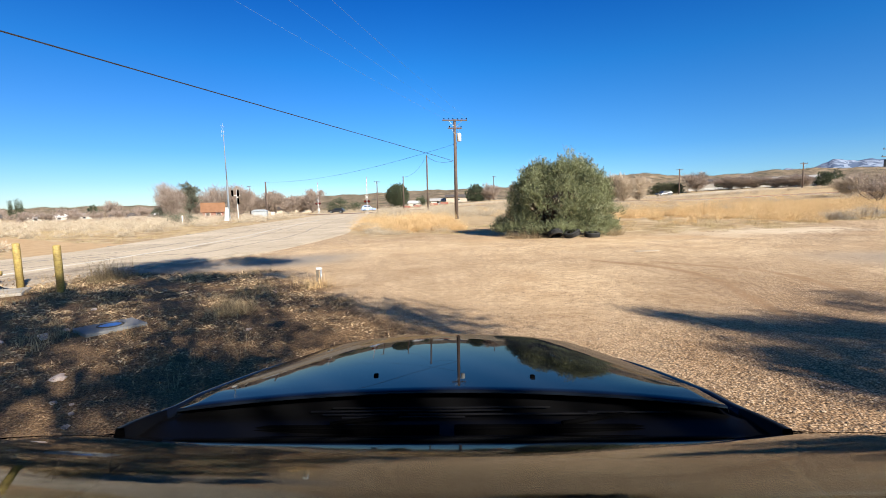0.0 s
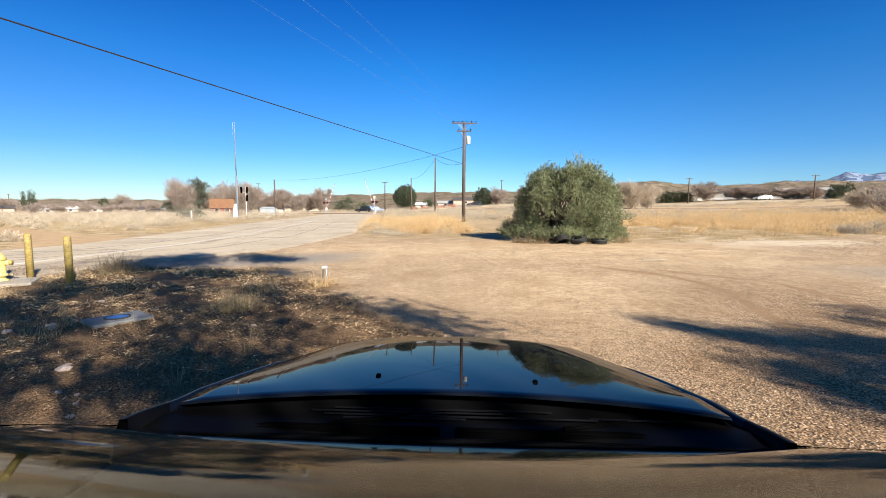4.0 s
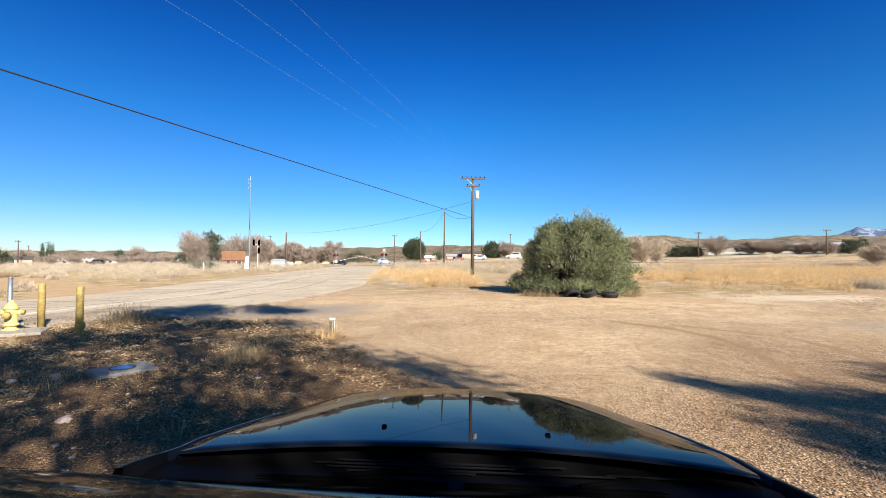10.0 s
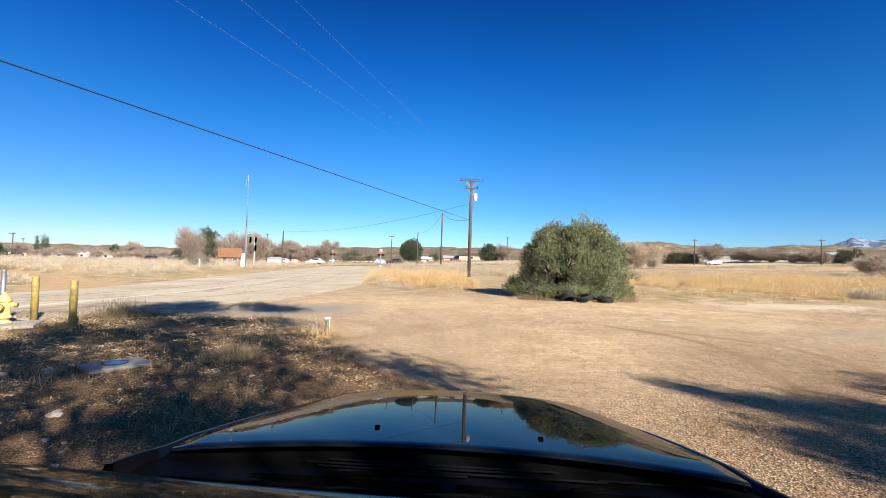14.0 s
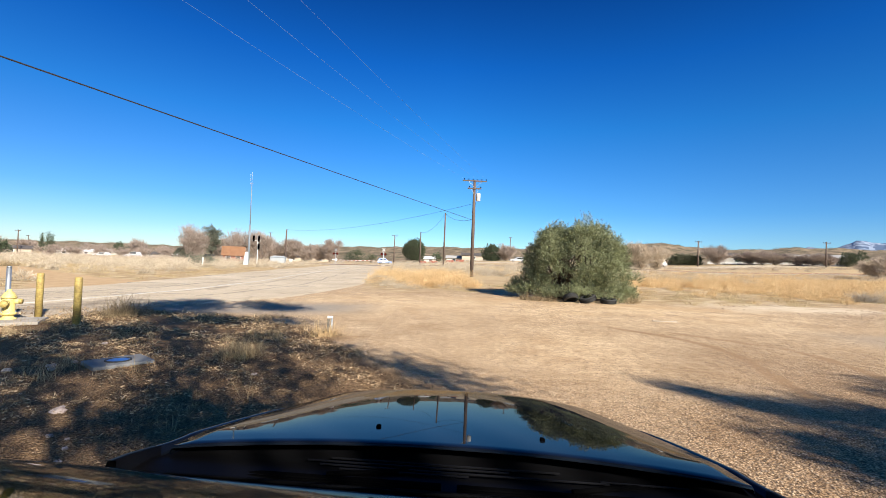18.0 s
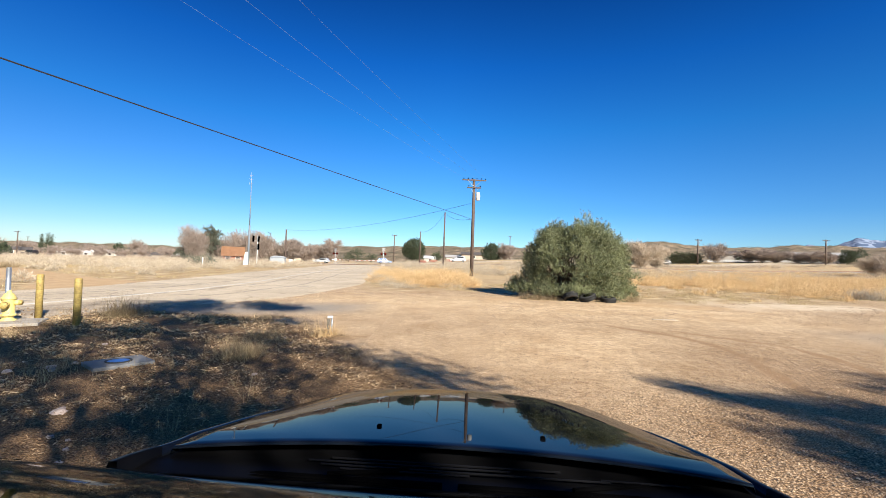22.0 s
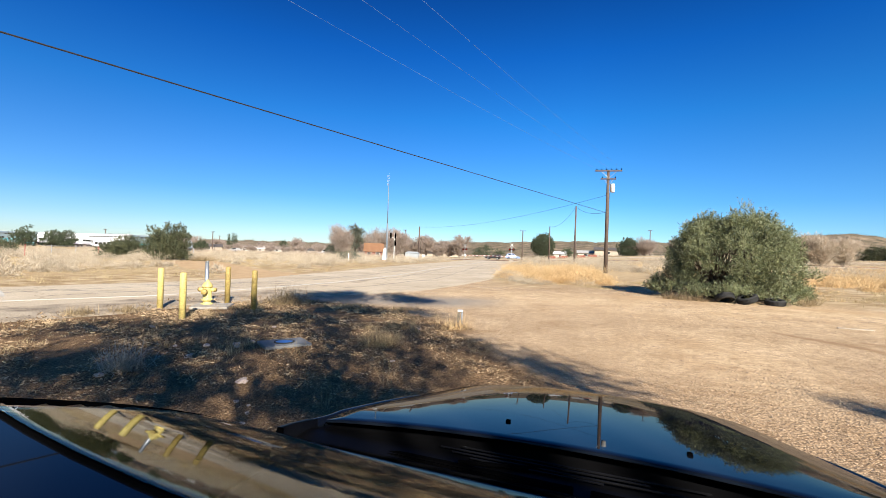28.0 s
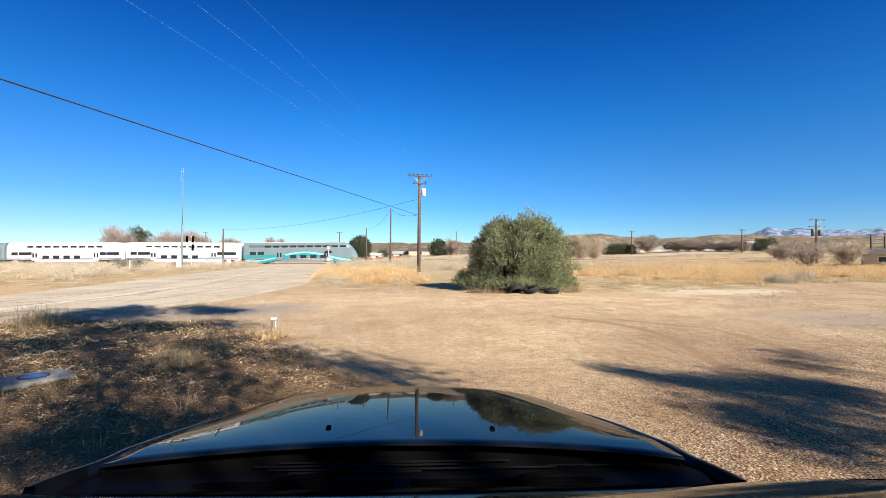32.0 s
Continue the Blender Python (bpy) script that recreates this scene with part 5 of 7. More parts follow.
# ---- roadside things ----
def build_roadside():
    # the two farther bollards carry their tree shade in the paint colour
    for x, y, h, lab, mat_ in ((-10.6, 9.4, 1.10, "bright yellow steel bollard, rounded top", BRIGHT_YELLOW), (-8.67, 8.28, 1.09, "yellow steel bollard, rounded top, scuffed", BRIGHT_YELLOW),
                               (-9.9, 11.05, 1.12, "yellow steel bollard, paint darkened for tree shade", SHADED_YELLOW), (-8.33, 10.28, 1.09, "yellow steel bollard in dry litter, darkened for shade", SHADED_YELLOW)):
        bm = bmesh.new()
        add_turned(bm, ((0.075, -0.1), (0.075, h - 0.03), (0.07, h - 0.012), (0.05, h), (0.02, h + 0.006)), 18)
        ob = part("bollard", smoothed(bm), mat_)
        ob.matrix_basis = pose(x, y, float(ground_z(x, y)), 0, 0, 0)
        tagged(ob, lab, "bollard", "bollards round the hydrant")
    hx, hy = -9.98, 10.36
    root = thing("fire_hydrant", hx, hy, float(ground_z(hx, hy)) + 0.05, 20, "yellow fire hydrant with two side outlets on concrete", "fire hydrant")
    bm = bmesh.new()
    add_turned(bm, ((0.16, 0), (0.16, 0.05), (0.11, 0.06), (0.105, 0.12), (0.155, 0.13), (0.155, 0.17), (0.115, 0.19), (0.12, 0.46), (0.13, 0.5)), 18)
    part("barrel", smoothed(bm), BRIGHT_YELLOW, root)
    bm = bmesh.new()
    add_turned(bm, ((0.14, 0.5), (0.145, 0.53), (0.13, 0.56), (0.09, 0.63), (0.045, 0.665), (0.04, 0.71), (0.02, 0.715)), 18)
    part("bonnet", smoothed(bm), BRIGHT_YELLOW, root)
    for s in (-1, 1):
        out = part("outlet", smoothed(rod((s * 0.1, 0, 0.43), (s * 0.2, 0, 0.43), 0.055, 0.06, 12)), BRIGHT_YELLOW, root)
        part("cap", smoothed(rod((s * 0.2, 0, 0.43), (s * 0.25, 0, 0.43), 0.065, 0.055, 8)), SHADED_YELLOW, out)
    out = part("outlet", smoothed(rod((0, -0.1, 0.38), (0, -0.19, 0.38), 0.075, 0.08, 12)), BRIGHT_YELLOW, root)
    part("cap", smoothed(rod((0, -0.19, 0.38), (0, -0.24, 0.38), 0.09, 0.075, 8)), SHADED_YELLOW, out)
    for k in range(6):
        a = 6.283 * k / 6
        part("bolt", rod((0.135 * math.cos(a), 0.135 * math.sin(a), 0.17), (0.135 * math.cos(a), 0.135 * math.sin(a), 0.2), 0.014, None, 6), STEEL, root)
    bm = box(0.95, 0.95, 0.1, 0, 0, 0.02, 0.015)
    ob = part("concrete_pad", bm, CONCRETE)
    ob.matrix_basis = pose(-9.72, 10.3, float(ground_z(-9.7, 10.3)), 0, 0, 30)
    tagged(ob, "square concrete pad under the hydrant", "concrete pad")
    # a steel standpipe behind the hydrant
    root = thing("standpipe", -10.3, 10.65, float(ground_z(-10.3, 10.6)), 0, "upright galvanised steel pipe behind the hydrant", "pipe")
    part("pipe", smoothed(rod((0, 0, -0.1), (0, 0, 1.24), 0.048, None, 14)), STEEL, root)
    part("cap", smoothed(rod((0, 0, 1.24), (0, 0, 1.28), 0.05, 0.045, 14)), STEEL, root)
    # water meter box
    lx, ly = -4.86, 6.83
    root = thing("meter_box", lx, ly, float(ground_z(lx, ly)) - 0.03, 52, "flat grey concrete meter box with a round blue lid", "meter box")
    # the slab's concrete is coloured darker to stand for the shade over it
    part("lid_slab", box(0.78, 0.60, 0.12, 0, 0, 0.02, 0.012), grainy("shaded_concrete", (0.13, 0.13, 0.13), (0.22, 0.22, 0.215), 4, 50, 0.9, 0.3), root)
    bm = bmesh.new()
    add_turned(bm, ((0.165, 0.08), (0.165, 0.086), (0.03, 0.087)), 28)
    cover = part("cover", bm, BLUE_LID, root, "round blue plastic cover")
    bm = bmesh.new()
    add_turned(bm, ((0.175, 0.08), (0.175, 0.094), (0.15, 0.096), (0.148, 0.086)), 28)
    part("ring", bm, RUBBER, cover, "dark rubber ring")
    # low post with a white cap
    px, py = -2.45, 9.95
    root = thing("marker_post", px, py, float(ground_z(px, py)), 10, "short weathered post with a white metal cap", "post")
    part("post", box(0.055, 0.055, 0.36, -0.03, 0, 0.16, 0.005), grainy("rotten_post", (0.05, 0.04, 0.03), (0.20, 0.17, 0.13), 6, 40, 0.95, 0.5), root)
    part("pipe", smoothed(rod((0.045, 0.01, -0.05), (0.045, 0.01, 0.36), 0.02)), STEEL, root)
    part("cap", box(0.12, 0.10, 0.05, 0.005, 0, 0.38, 0.015), GREY_METAL, root, "white metal cap")
    # tyres lying by the bush
    for x, y, tx, ty, r in ((6.45, 19.75, 55, 10, 0.36), (7.4, 19.85, 8, 5, 0.33), (5.75, 19.95, 70, -20, 0.33)):
        bm = bmesh.new()
        ring, n = [], 28
        prof = ((0.21, -0.1), (0.3, -0.115), (r - 0.03, -0.105), (r, -0.075), (r, 0.075), (r - 0.03, 0.105), (0.3, 0.115), (0.21, 0.1))
        loops = [[bm.verts.new((q * math.cos(6.283 * k / n), q * math.sin(6.283 * k / n), z)) for q, z in prof] for k in range(n)]
        for k in range(n):
            a, b = loops[k], loops[(k + 1) % n]
            for i in range(len(prof) - 1):
                bm.faces.new((a[i], b[i], b[i + 1], a[i + 1]))
        for k in range(0, n * 2):
            a = 6.283 * k / (n * 2)
            add_box(bm, 0.02, 0.012, 0.15, 0, 0, 0, 0, pose(r * math.cos(a), r * math.sin(a), 0, 0, 0, math.degrees(a)))
        ob = part("tyre", bm, RUBBER)
        ob.matrix_basis = pose(x, y, float(ground_z(x, y)) + (0.12 if tx < 30 else 0.2), tx * 0.35, ty, x * 40)
        tagged(ob, "worn black rubber tyre lying by the bush", "tyre", "discarded tyres")
    # weeds that stand out
    tuft("dry_bush", -3.35, 7.6, 0.38, 0.5, 800, BROWN_WEED, "round tan dry weed lit by the sun", 0.003, 301)
    tuft("dry_bush", -5.85, 4.65, 0.5, 0.3, 520, GREY_SHRUB, "grey spiky dry weed in litter", 0.003, 302)
    tuft("dry_bush", -8.4, 11.9, 0.75, 0.6, 900, BROWN_WEED, "reddish dry tumbleweed by the bollards", 0.003, 303)
    tuft("dry_bush", -11.2, 7.8, 0.3, 0.4, 600, BROWN_WEED, "low brown dry weed at the road's edge", 0.004, 304)
    tuft("dry_bush", -10.8, 8.6, 0.28, 0.4, 600, BROWN_WEED, "low brown dry weed at the road's edge", 0.004, 305)
    tuft("dry_bush", -2.5, 9.8, 0.38, 0.5, 420, GOLD_GRASS, "yellow dry grass round a short post", 0.003, 306)
    tuft("dry_bush", -9.3, 11.6, 0.5, 0.25, 60, TWIGS, "bare dark twigs by the bollards", 0.004, 307)
    for k, (x, y) in enumerate(((3.9, 20.6), (4.3, 20.3), (4.8, 20.1), (8.6, 20.3), (9.0, 20.8))):
        tuft("dry_bush", x, y, 0.55, 0.35, 110, BROWN_WEED, "reddish dry grass at the foot of the bush", 0.006, 310 + k)
    # litter
    rng = random.Random(21)
    for k, (x, y, s) in enumerate(((-3.95, 4.72, 0.16), (-5.95, 6.2, 0.12), (-5.6, 6.5, 0.14), (-5.45, 6.35, 0.12), (-2.62, 6.4, 0.09), (-3.2, 9.3, 0.1), (-3.15, 3.85, 0.06), (-3.5, 4.1, 0.07), (-3.3, 4.05, 0.05),
                                   (-5.8, 4.3, 0.14), (-5.6, 5.5, 0.15), (-5.5, 6.8, 0.1), (-8.3, 7.2, 0.16), (-3.0, 3.6, 0.07), (-6.4, 6.0, 0.1), (-6.1, 8.2, 0.12))):
        bm = bmesh.new()
        bmesh.ops.create_icosphere(bm, subdivisions=2, radius=s * 0.4)
        for v in bm.verts:
            v.co = v.co * (1 + 0.75 * noise.noise(v.co.normalized() * 2.6 + Vector((k * 3.1, 0, 0))))
            v.co.z = v.co.z * 0.6
        ob = part("paper_scrap", bm, PAPER)
        ob.matrix_basis = pose(x, y, float(ground_z(x, y)) + s * 0.12, rng.uniform(-8, 8), rng.uniform(-8, 8), rng.uniform(0, 360))
        tagged(ob, "crumpled dirty white paper scrap on the litter", "litter", "paper scraps")
    ob = part("plank", box(0.75, 0.07, 0.03, 0, 0, 0.015, 0.004), grainy("grey_plank", (0.25, 0.2, 0.15), (0.45, 0.38, 0.3), 5, 40))
    ob.matrix_basis = pose(6.95, 13.9, float(ground_z(7, 14)), 0, 0, -4)
    tagged(ob, "short weathered plank lying on the dirt", "plank")
    # pebbles of the lot
    rng = np.random.RandomState(9)
    pts = np.column_stack([12 * rng.uniform(0, 1, 80000) ** 1.6 - 1.5, 1.2 + 16 * rng.uniform(0, 1, 80000) ** 1.8])
    pts = pts[(litter_share(pts[:, 0], pts[:, 1]) < 0.5) & (rng.uniform(0, 1, 80000) < smooth(19, 4, np.hypot(pts[:, 0], pts[:, 1])))]
    pts = pts[~((np.abs(pts[:, 0]) < 1.1) & (pts[:, 1] < 2.6))]
    n = len(pts)
    size = rng.uniform(0.005, 0.014, n) * (1 + 0.6 * (rng.uniform(0, 1, n) > 0.98))
    octa = np.array([[1, 0, 0], [0, 1, 0], [-1, 0, 0], [0, -1, 0], [0, 0, .7], [0, 0, -.5]])
    v = octa[None] * rng.uniform(0.6, 1.2, (n, 6, 3)) * size[:, None, None] + np.column_stack([pts, ground_z(pts[:, 0], pts[:, 1]) + size * 0.3])[:, None]
    f = np.array([[0, 1, 4], [1, 2, 4], [2, 3, 4], [3, 0, 4]])[None] + (np.arange(n) * 6)[:, None, None]
    ob = sheet("gravel", v.reshape(-1, 3), f.reshape(-1, 3), grainy("pebble", (0.16, 0.105, 0.065), (0.50, 0.365, 0.24), 30, 90, 0.9, 0.1, 0, 0.01, (0.25, 0.75), "island"))
    tagged(ob, "loose tan pebbles on the dirt lot", "gravel", kind="stuff")
    # larger stones, thinning out across the lot
    pts = np.column_stack([rng.uniform(-7, 22, 42000), rng.uniform(3.5, 23, 42000)])
    d = np.hypot(pts[:, 0], pts[:, 1])
    pts = pts[(litter_share(pts[:, 0], pts[:, 1]) < 0.5) & (field_share(pts[:, 0], pts[:, 1]) < 0.5) & (waves(pts[:, 0], pts[:, 1], 2.5, 81) + 0.7 * waves(pts[:, 0], pts[:, 1], 0.8, 82) > 0.15)
              & (pts[:, 0] > np.interp(pts[:, 1], [p[1] for p in ROAD_NEAR], [p[0] for p in ROAD_NEAR]) + 0.5)]
    n = len(pts)
    d = np.hypot(pts[:, 0], pts[:, 1])
    size = rng.uniform(0.006, 0.013, n) * (1 + 0.9 * (rng.uniform(0, 1, n) > 0.96)) * (0.7 + d / 14)
    v = octa[None] * rng.uniform(0.6, 1.2, (n, 6, 3)) * size[:, None, None] + np.column_stack([pts, ground_z(pts[:, 0], pts[:, 1]) + size * 0.25])[:, None]
    f = np.array([[0, 1, 4], [1, 2, 4], [2, 3, 4], [3, 0, 4]])[None] + (np.arange(n) * 6)[:, None, None]
    tagged(sheet("gravel", v.reshape(-1, 3), f.reshape(-1, 3), grainy("lot_stone", (0.15, 0.10, 0.065), (0.50, 0.37, 0.25), 30, 90, 0.9, 0.1, 0, 0.01, (0.2, 0.8), "island")), "loose brown and pale stones scattered over the lot", "gravel", kind="stuff")
    # grit on the crumbling shoulder
    pts = np.column_stack([rng.uniform(-15, -4, 30000), rng.uniform(3, 18, 30000)])
    edge = np.interp(pts[:, 1], [p[1] for p in ROAD_NEAR], [p[0] for p in ROAD_NEAR])
    pts = pts[(litter_share(pts[:, 0], pts[:, 1]) < 0.6) & (np.abs(pts[:, 0] - edge - 1.3) < 1.6) & (waves(pts[:, 0], pts[:, 1], 1.4, 83) + 0.7 * waves(pts[:, 0], pts[:, 1], 0.5, 84) > -0.2)]
    n = len(pts)
    size = rng.uniform(0.010, 0.024, n)
    v = octa[None] * rng.uniform(0.6, 1.2, (n, 6, 3)) * size[:, None, None] + np.column_stack([pts, ground_z(pts[:, 0], pts[:, 1]) + 0.036 + size * 0.25])[:, None]
    f = np.array([[0, 1, 4], [1, 2, 4], [2, 3, 4], [3, 0, 4]])[None] + (np.arange(n) * 6)[:, None, None]
    tagged(sheet("gravel", v.reshape(-1, 3), f.reshape(-1, 3), grainy("shoulder_grit", (0.13, 0.098, 0.068), (0.56, 0.45, 0.32), 30, 90, 0.9, 0.1, 0, 0.01, (0.2, 0.8), "island")), "loose grey-brown grit on the crumbling shoulder", "gravel", kind="stuff")
    # needles and chips of the litter
    pts = np.column_stack([-9.4 * rng.uniform(0, 1, 260000) ** 1.3 + 0.4, 1.5 + 9.5 * rng.uniform(0, 1, 260000) ** 1.3])
    pts = pts[(rng.uniform(0, 1, 260000) < litter_share(pts[:, 0], pts[:, 1]) * smooth(12, 3, np.hypot(pts[:, 0], pts[:, 1])))]
    pts = pts[~((pts[:, 0] > -1.1) & (pts[:, 1] < 2.6))]
    n = len(pts)
    c = np.column_stack([pts, ground_z(pts[:, 0], pts[:, 1]) + rng.uniform(0.003, 0.03, n)])
    ways = np.column_stack([rng.normal(0, 1, (n, 2)), rng.normal(0, 0.25, n)])
    v, f = leaf_cards(c, 0.028, rng, 0.22, ways * 2)
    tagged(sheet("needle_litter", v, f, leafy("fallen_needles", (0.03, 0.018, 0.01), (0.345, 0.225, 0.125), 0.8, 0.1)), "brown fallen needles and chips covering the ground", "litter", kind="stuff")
    pts = np.column_stack([rng.uniform(-12, 0.8, 90000), rng.uniform(1.5, 13, 90000)])
    pts = pts[rng.uniform(0, 1, 90000) < litter_share(pts[:, 0], pts[:, 1]) * smooth(-0.7, 0.8, waves(pts[:, 0], pts[:, 1], 0.7, 91) + 0.6 * waves(pts[:, 0], pts[:, 1], 0.25, 92))]
    ways = rng.normal(0, 1, (len(pts), 3)) * (1, 1, 0.28)
    v, f = leaf_cards(np.column_stack([pts, ground_z(pts[:, 0], pts[:, 1]) + rng.uniform(0.003, 0.02, len(pts))]), 0.014 + 0.0052 * np.hypot(pts[:, 0], pts[:, 1]), rng, 0.3, ways * 2)
    tagged(sheet("leaf_litter", v, f, leafy("dry_chips", (0.05, 0.03, 0.016), (0.60, 0.43, 0.255), 0.85, 0.1)), "curled dry leaves and bark chips lying under the trees", "litter", kind="stuff")


# ---- the car that carries the camera ----
def hood_z(u, v):
    au = abs(u)
    k = au / 0.75
    return 1.165 - 0.103 * v - 0.026 * v * v - (0.008 + 0.03 * max(v, 0)) * k ** 2 - (0.004 + 0.055 * max(v, 0)) * k ** 5


def build_car():
    paint, nodes, links, p = mat("black_car_paint")
    p.inputs["Base Color"].default_value = (0.006, 0.008, 0.012, 1)
    p.inputs["Roughness"].default_value = 0.06
    p.inputs["Specular IOR Level"].default_value = 0.0
    p.inputs["Coat Weight"].default_value, p.inputs["Coat Roughness"].default_value = 0.52, 0.02
    tc, nz, bu = nodes.new("ShaderNodeTexCoord"), nodes.new("ShaderNodeTexNoise"), nodes.new("ShaderNodeBump")
    nz.inputs["Scale"].default_value = 7
    bu.inputs["Strength"].default_value, bu.inputs["Distance"].default_value = 0.02, 0.01
    links.new(tc.outputs["Object"], nz.inputs["Vector"])
    links.new(nz.outputs["Fac"], bu.inputs["Height"])
    links.new(bu.outputs[0], p.inputs["Normal"])
    glass, nodes, links, p = mat("windscreen_glass")
    p.inputs["Base Color"].default_value = (0.55, 0.62, 0.60, 1)
    p.inputs["Roughness"].default_value, p.inputs["Transmission Weight"].default_value, p.inputs["IOR"].default_value = 0.0, 1.0, 1.085
    cabin = grainy("dark_cabin_plastic", (0.01, 0.01, 0.011), (0.022, 0.021, 0.02), 6, 60, 0.8, 0.2)

    root = thing("car", 0.05, 1.32, 0, -3.8, "shiny black car facing the lot, seen over its bonnet", "car")

    def grid(name, rows, material, parent=root, label="", close=False):
        k = len(rows[0])
        verts = [p for row in rows for p in row]
        faces = [[i * k + j, i * k + j + 1, (i + 1) * k + j + 1, (i + 1) * k + j] for i in range(len(rows) - 1) for j in range(k - 1)]
        ob = sheet(name, verts, faces, material, parent, label, True)
        return ob

    SCUTTLE = plain("scuttle_plastic", (0.004, 0.004, 0.0045), 0.42)
    SCUTTLE.node_tree.nodes["Principled BSDF"].inputs["Specular IOR Level"].default_value = 0.07
    # bonnet with rolled edges
    rows = []
    for i in range(-4, 33):
        t = i / 28
        row = []
        for j in range(-24, 25):
            s = j / 20
            inner = max(-1, min(1, s))
            tt = max(0, min(t, 1))
            w = 0.755 - 0.025 * tt - 0.135 * tt ** 4
            u = inner * w
            v = tt * (0.97 - 0.22 * u * u) - (1 - tt) * (0.03 + 0.19 * u * u)
            z = hood_z(u, v)
            over_s, over_t = (abs(s) - 1) / 0.2 if abs(s) > 1 else 0, (t - 1) * 7 if t > 1 else 0
            if over_s:
                u += math.copysign(0.006 * math.sin(over_s * 1.5), s)
                z -= 0.012 * (1 - math.cos(over_s * 1.5)) + 0.012 * over_s
            if t < 0:
                v -= 0.006 * math.sin(-i / 4 * 1.5)
                z -= 0.008 * (1 - math.cos(-i / 4 * 1.5))
            if over_t:
                v += 0.06 * math.sin(over_t * 1.5)
                z -= 0.09 * (1 - math.cos(over_t * 1.5)) + 0.02 * over_t
            row.append((u, v, z))
        rows.append(row)
    grid("bonnet", rows, paint, label="curved glossy black bonnet")
    # wings from the bonnet's edge to the screen pillars
    for s in (-1, 1):
        rows = []
        for i in range(31):
            v = 0.98 - 1.25 * i / 30
            tt = max(0, min(1, v))
            back = max(0.0, min(1.0, (-v - 0.03) / 0.24))
            u = 0.766 - 0.025 * tt - 0.135 * tt ** 4 + 0.045 * back ** 1.2
            z = hood_z(0.73, max(v, -0.03)) - 0.002 + (0.026 if s < 0 else 0.016) * back * back * (3 - 2 * back)
            rows.append([(s * u, v, z - 0.06), (s * u, v, z - 0.003), (s * (u + 0.022), v, z - 0.004 - 0.004 * tt), (s * (u + 0.044 - 0.02 * back), v, z - 0.012 - 0.010 * tt), (s * (u + 0.052 - 0.02 * back), v, z - 0.03 - 0.02 * tt), (s * (u + 0.08 - 0.03 * back), v, z - 0.12),
                         (s * (0.93 - 0.12 * tt ** 4), v, z - 0.3), (s * (0.93 - 0.12 * tt ** 4), v, 0.6)])
        cut = next(i for i, r in enumerate(rows) if r[0][1] < -0.145)
        for name, run, skin in (("wing", rows[:cut + 1], paint), ("corner_trim", rows[cut:], SCUTTLE)):
            grid(name, run if s < 0 else [r[::-1] for r in run], skin)
    # lower body and tail
    bm = box(1.78, 4.2, 0.62, 0, -1.12, 0.60, 0.10)
    part("lower_body", smoothed(bm), paint, root)
    part("boot", smoothed(box(1.66, 1.0, 0.35, 0, -2.7, 0.95, 0.1)), paint, root)
    part("bumper", smoothed(box(1.6, 0.25, 0.3, 0, 0.98, 0.42, 0.08)), paint, root)
    # scuttle below the screen
    rows = []
    for i in range(11):
        v = 0.22 - 0.50 * i / 10
        half = 0.76 + 0.045 * max(0.0, min(1.0, (-v + 0.02) / 0.24)) ** 1.2
        rows.append([(u * half, v - 0.09 * (u * half) ** 2, (1.112 + 0.006 * math.sin(i * 2.0) + 0.03 * u * u) * (1 - max(0.0, min(1.0, (v + 0.03) / 0.08))) + (hood_z(u * half, v - 0.09 * (u * half) ** 2) - 0.012) * max(0.0, min(1.0, (v + 0.03) / 0.08))) for u in np.linspace(-1, 1, 21)])
    grid("scuttle_panel", rows, SCUTTLE, label="ribbed black plastic panel below the windscreen")

    def screen(s, t, lift=0.0):
        u = s * (0.86 - 0.25 * t)
        v = -0.22 - 0.93 * t - 0.04 * s * s * (1 - t) + 0.09 * s * s * t
        z = 1.122 + 0.413 * t + 0.05 * math.sin(math.pi * t) * 0.7 - 0.012 * s * s + 0.04 * s ** 4 * max(0, 1 - t) ** 3 + lift
        return (u, v, z)
    ob = grid("windscreen", [[screen(s, t) for s in np.linspace(-1, 1, 25)] for t in np.linspace(0.0, 1, 17)], glass, label="sloping windscreen mirroring ground and sky")
    solid = ob.modifiers.new("thickness", "SOLIDIFY")
    solid.thickness, solid.offset = 0.005, -1
    grid("screen_border", [[screen(s, t, 0.002) for s in np.linspace(-1, 1, 25)] for t in (0, 0.03, 0.06, 0.10)], BLACK)
    for s0 in (-1, 1):
        grid("pillar", [[(x + s0 * o, y, z + h + 0.003) for (x, y, z), o, h in ((screen(s0 * 0.988, t), 0, 0.001), (screen(s0 * 0.992, t), 0, 0.003), (screen(s0, t), 0.0, 0.003), (screen(s0, t), 0.006, -0.012), (screen(s0, t), 0.03, -0.10))]
                        for t in np.linspace(-0.05, 1.12, 15)], BLACK)
    # roof
    rows = []
    for i in range(13):
        v = -1.128 - 1.6 * i / 12
        rise = 0.012 * math.sin(math.pi * min(1, i / 7) * 0.5) - 0.10 * (i / 12) ** 3
        rows.append([(u, v + 0.082 * (u / 0.61) ** 2 * (1 - i / 12), 1.540 + rise - 0.004 * (u / 0.61) ** 2 - (0.05 if abs(u) > 0.66 else 0.008 if abs(u) > 0.65 else 0)) for u in (-0.675, -0.655, *np.linspace(-0.645, 0.645, 17), 0.655, 0.675)])
    roof = grid("roof", rows, paint, label="glossy black roof")
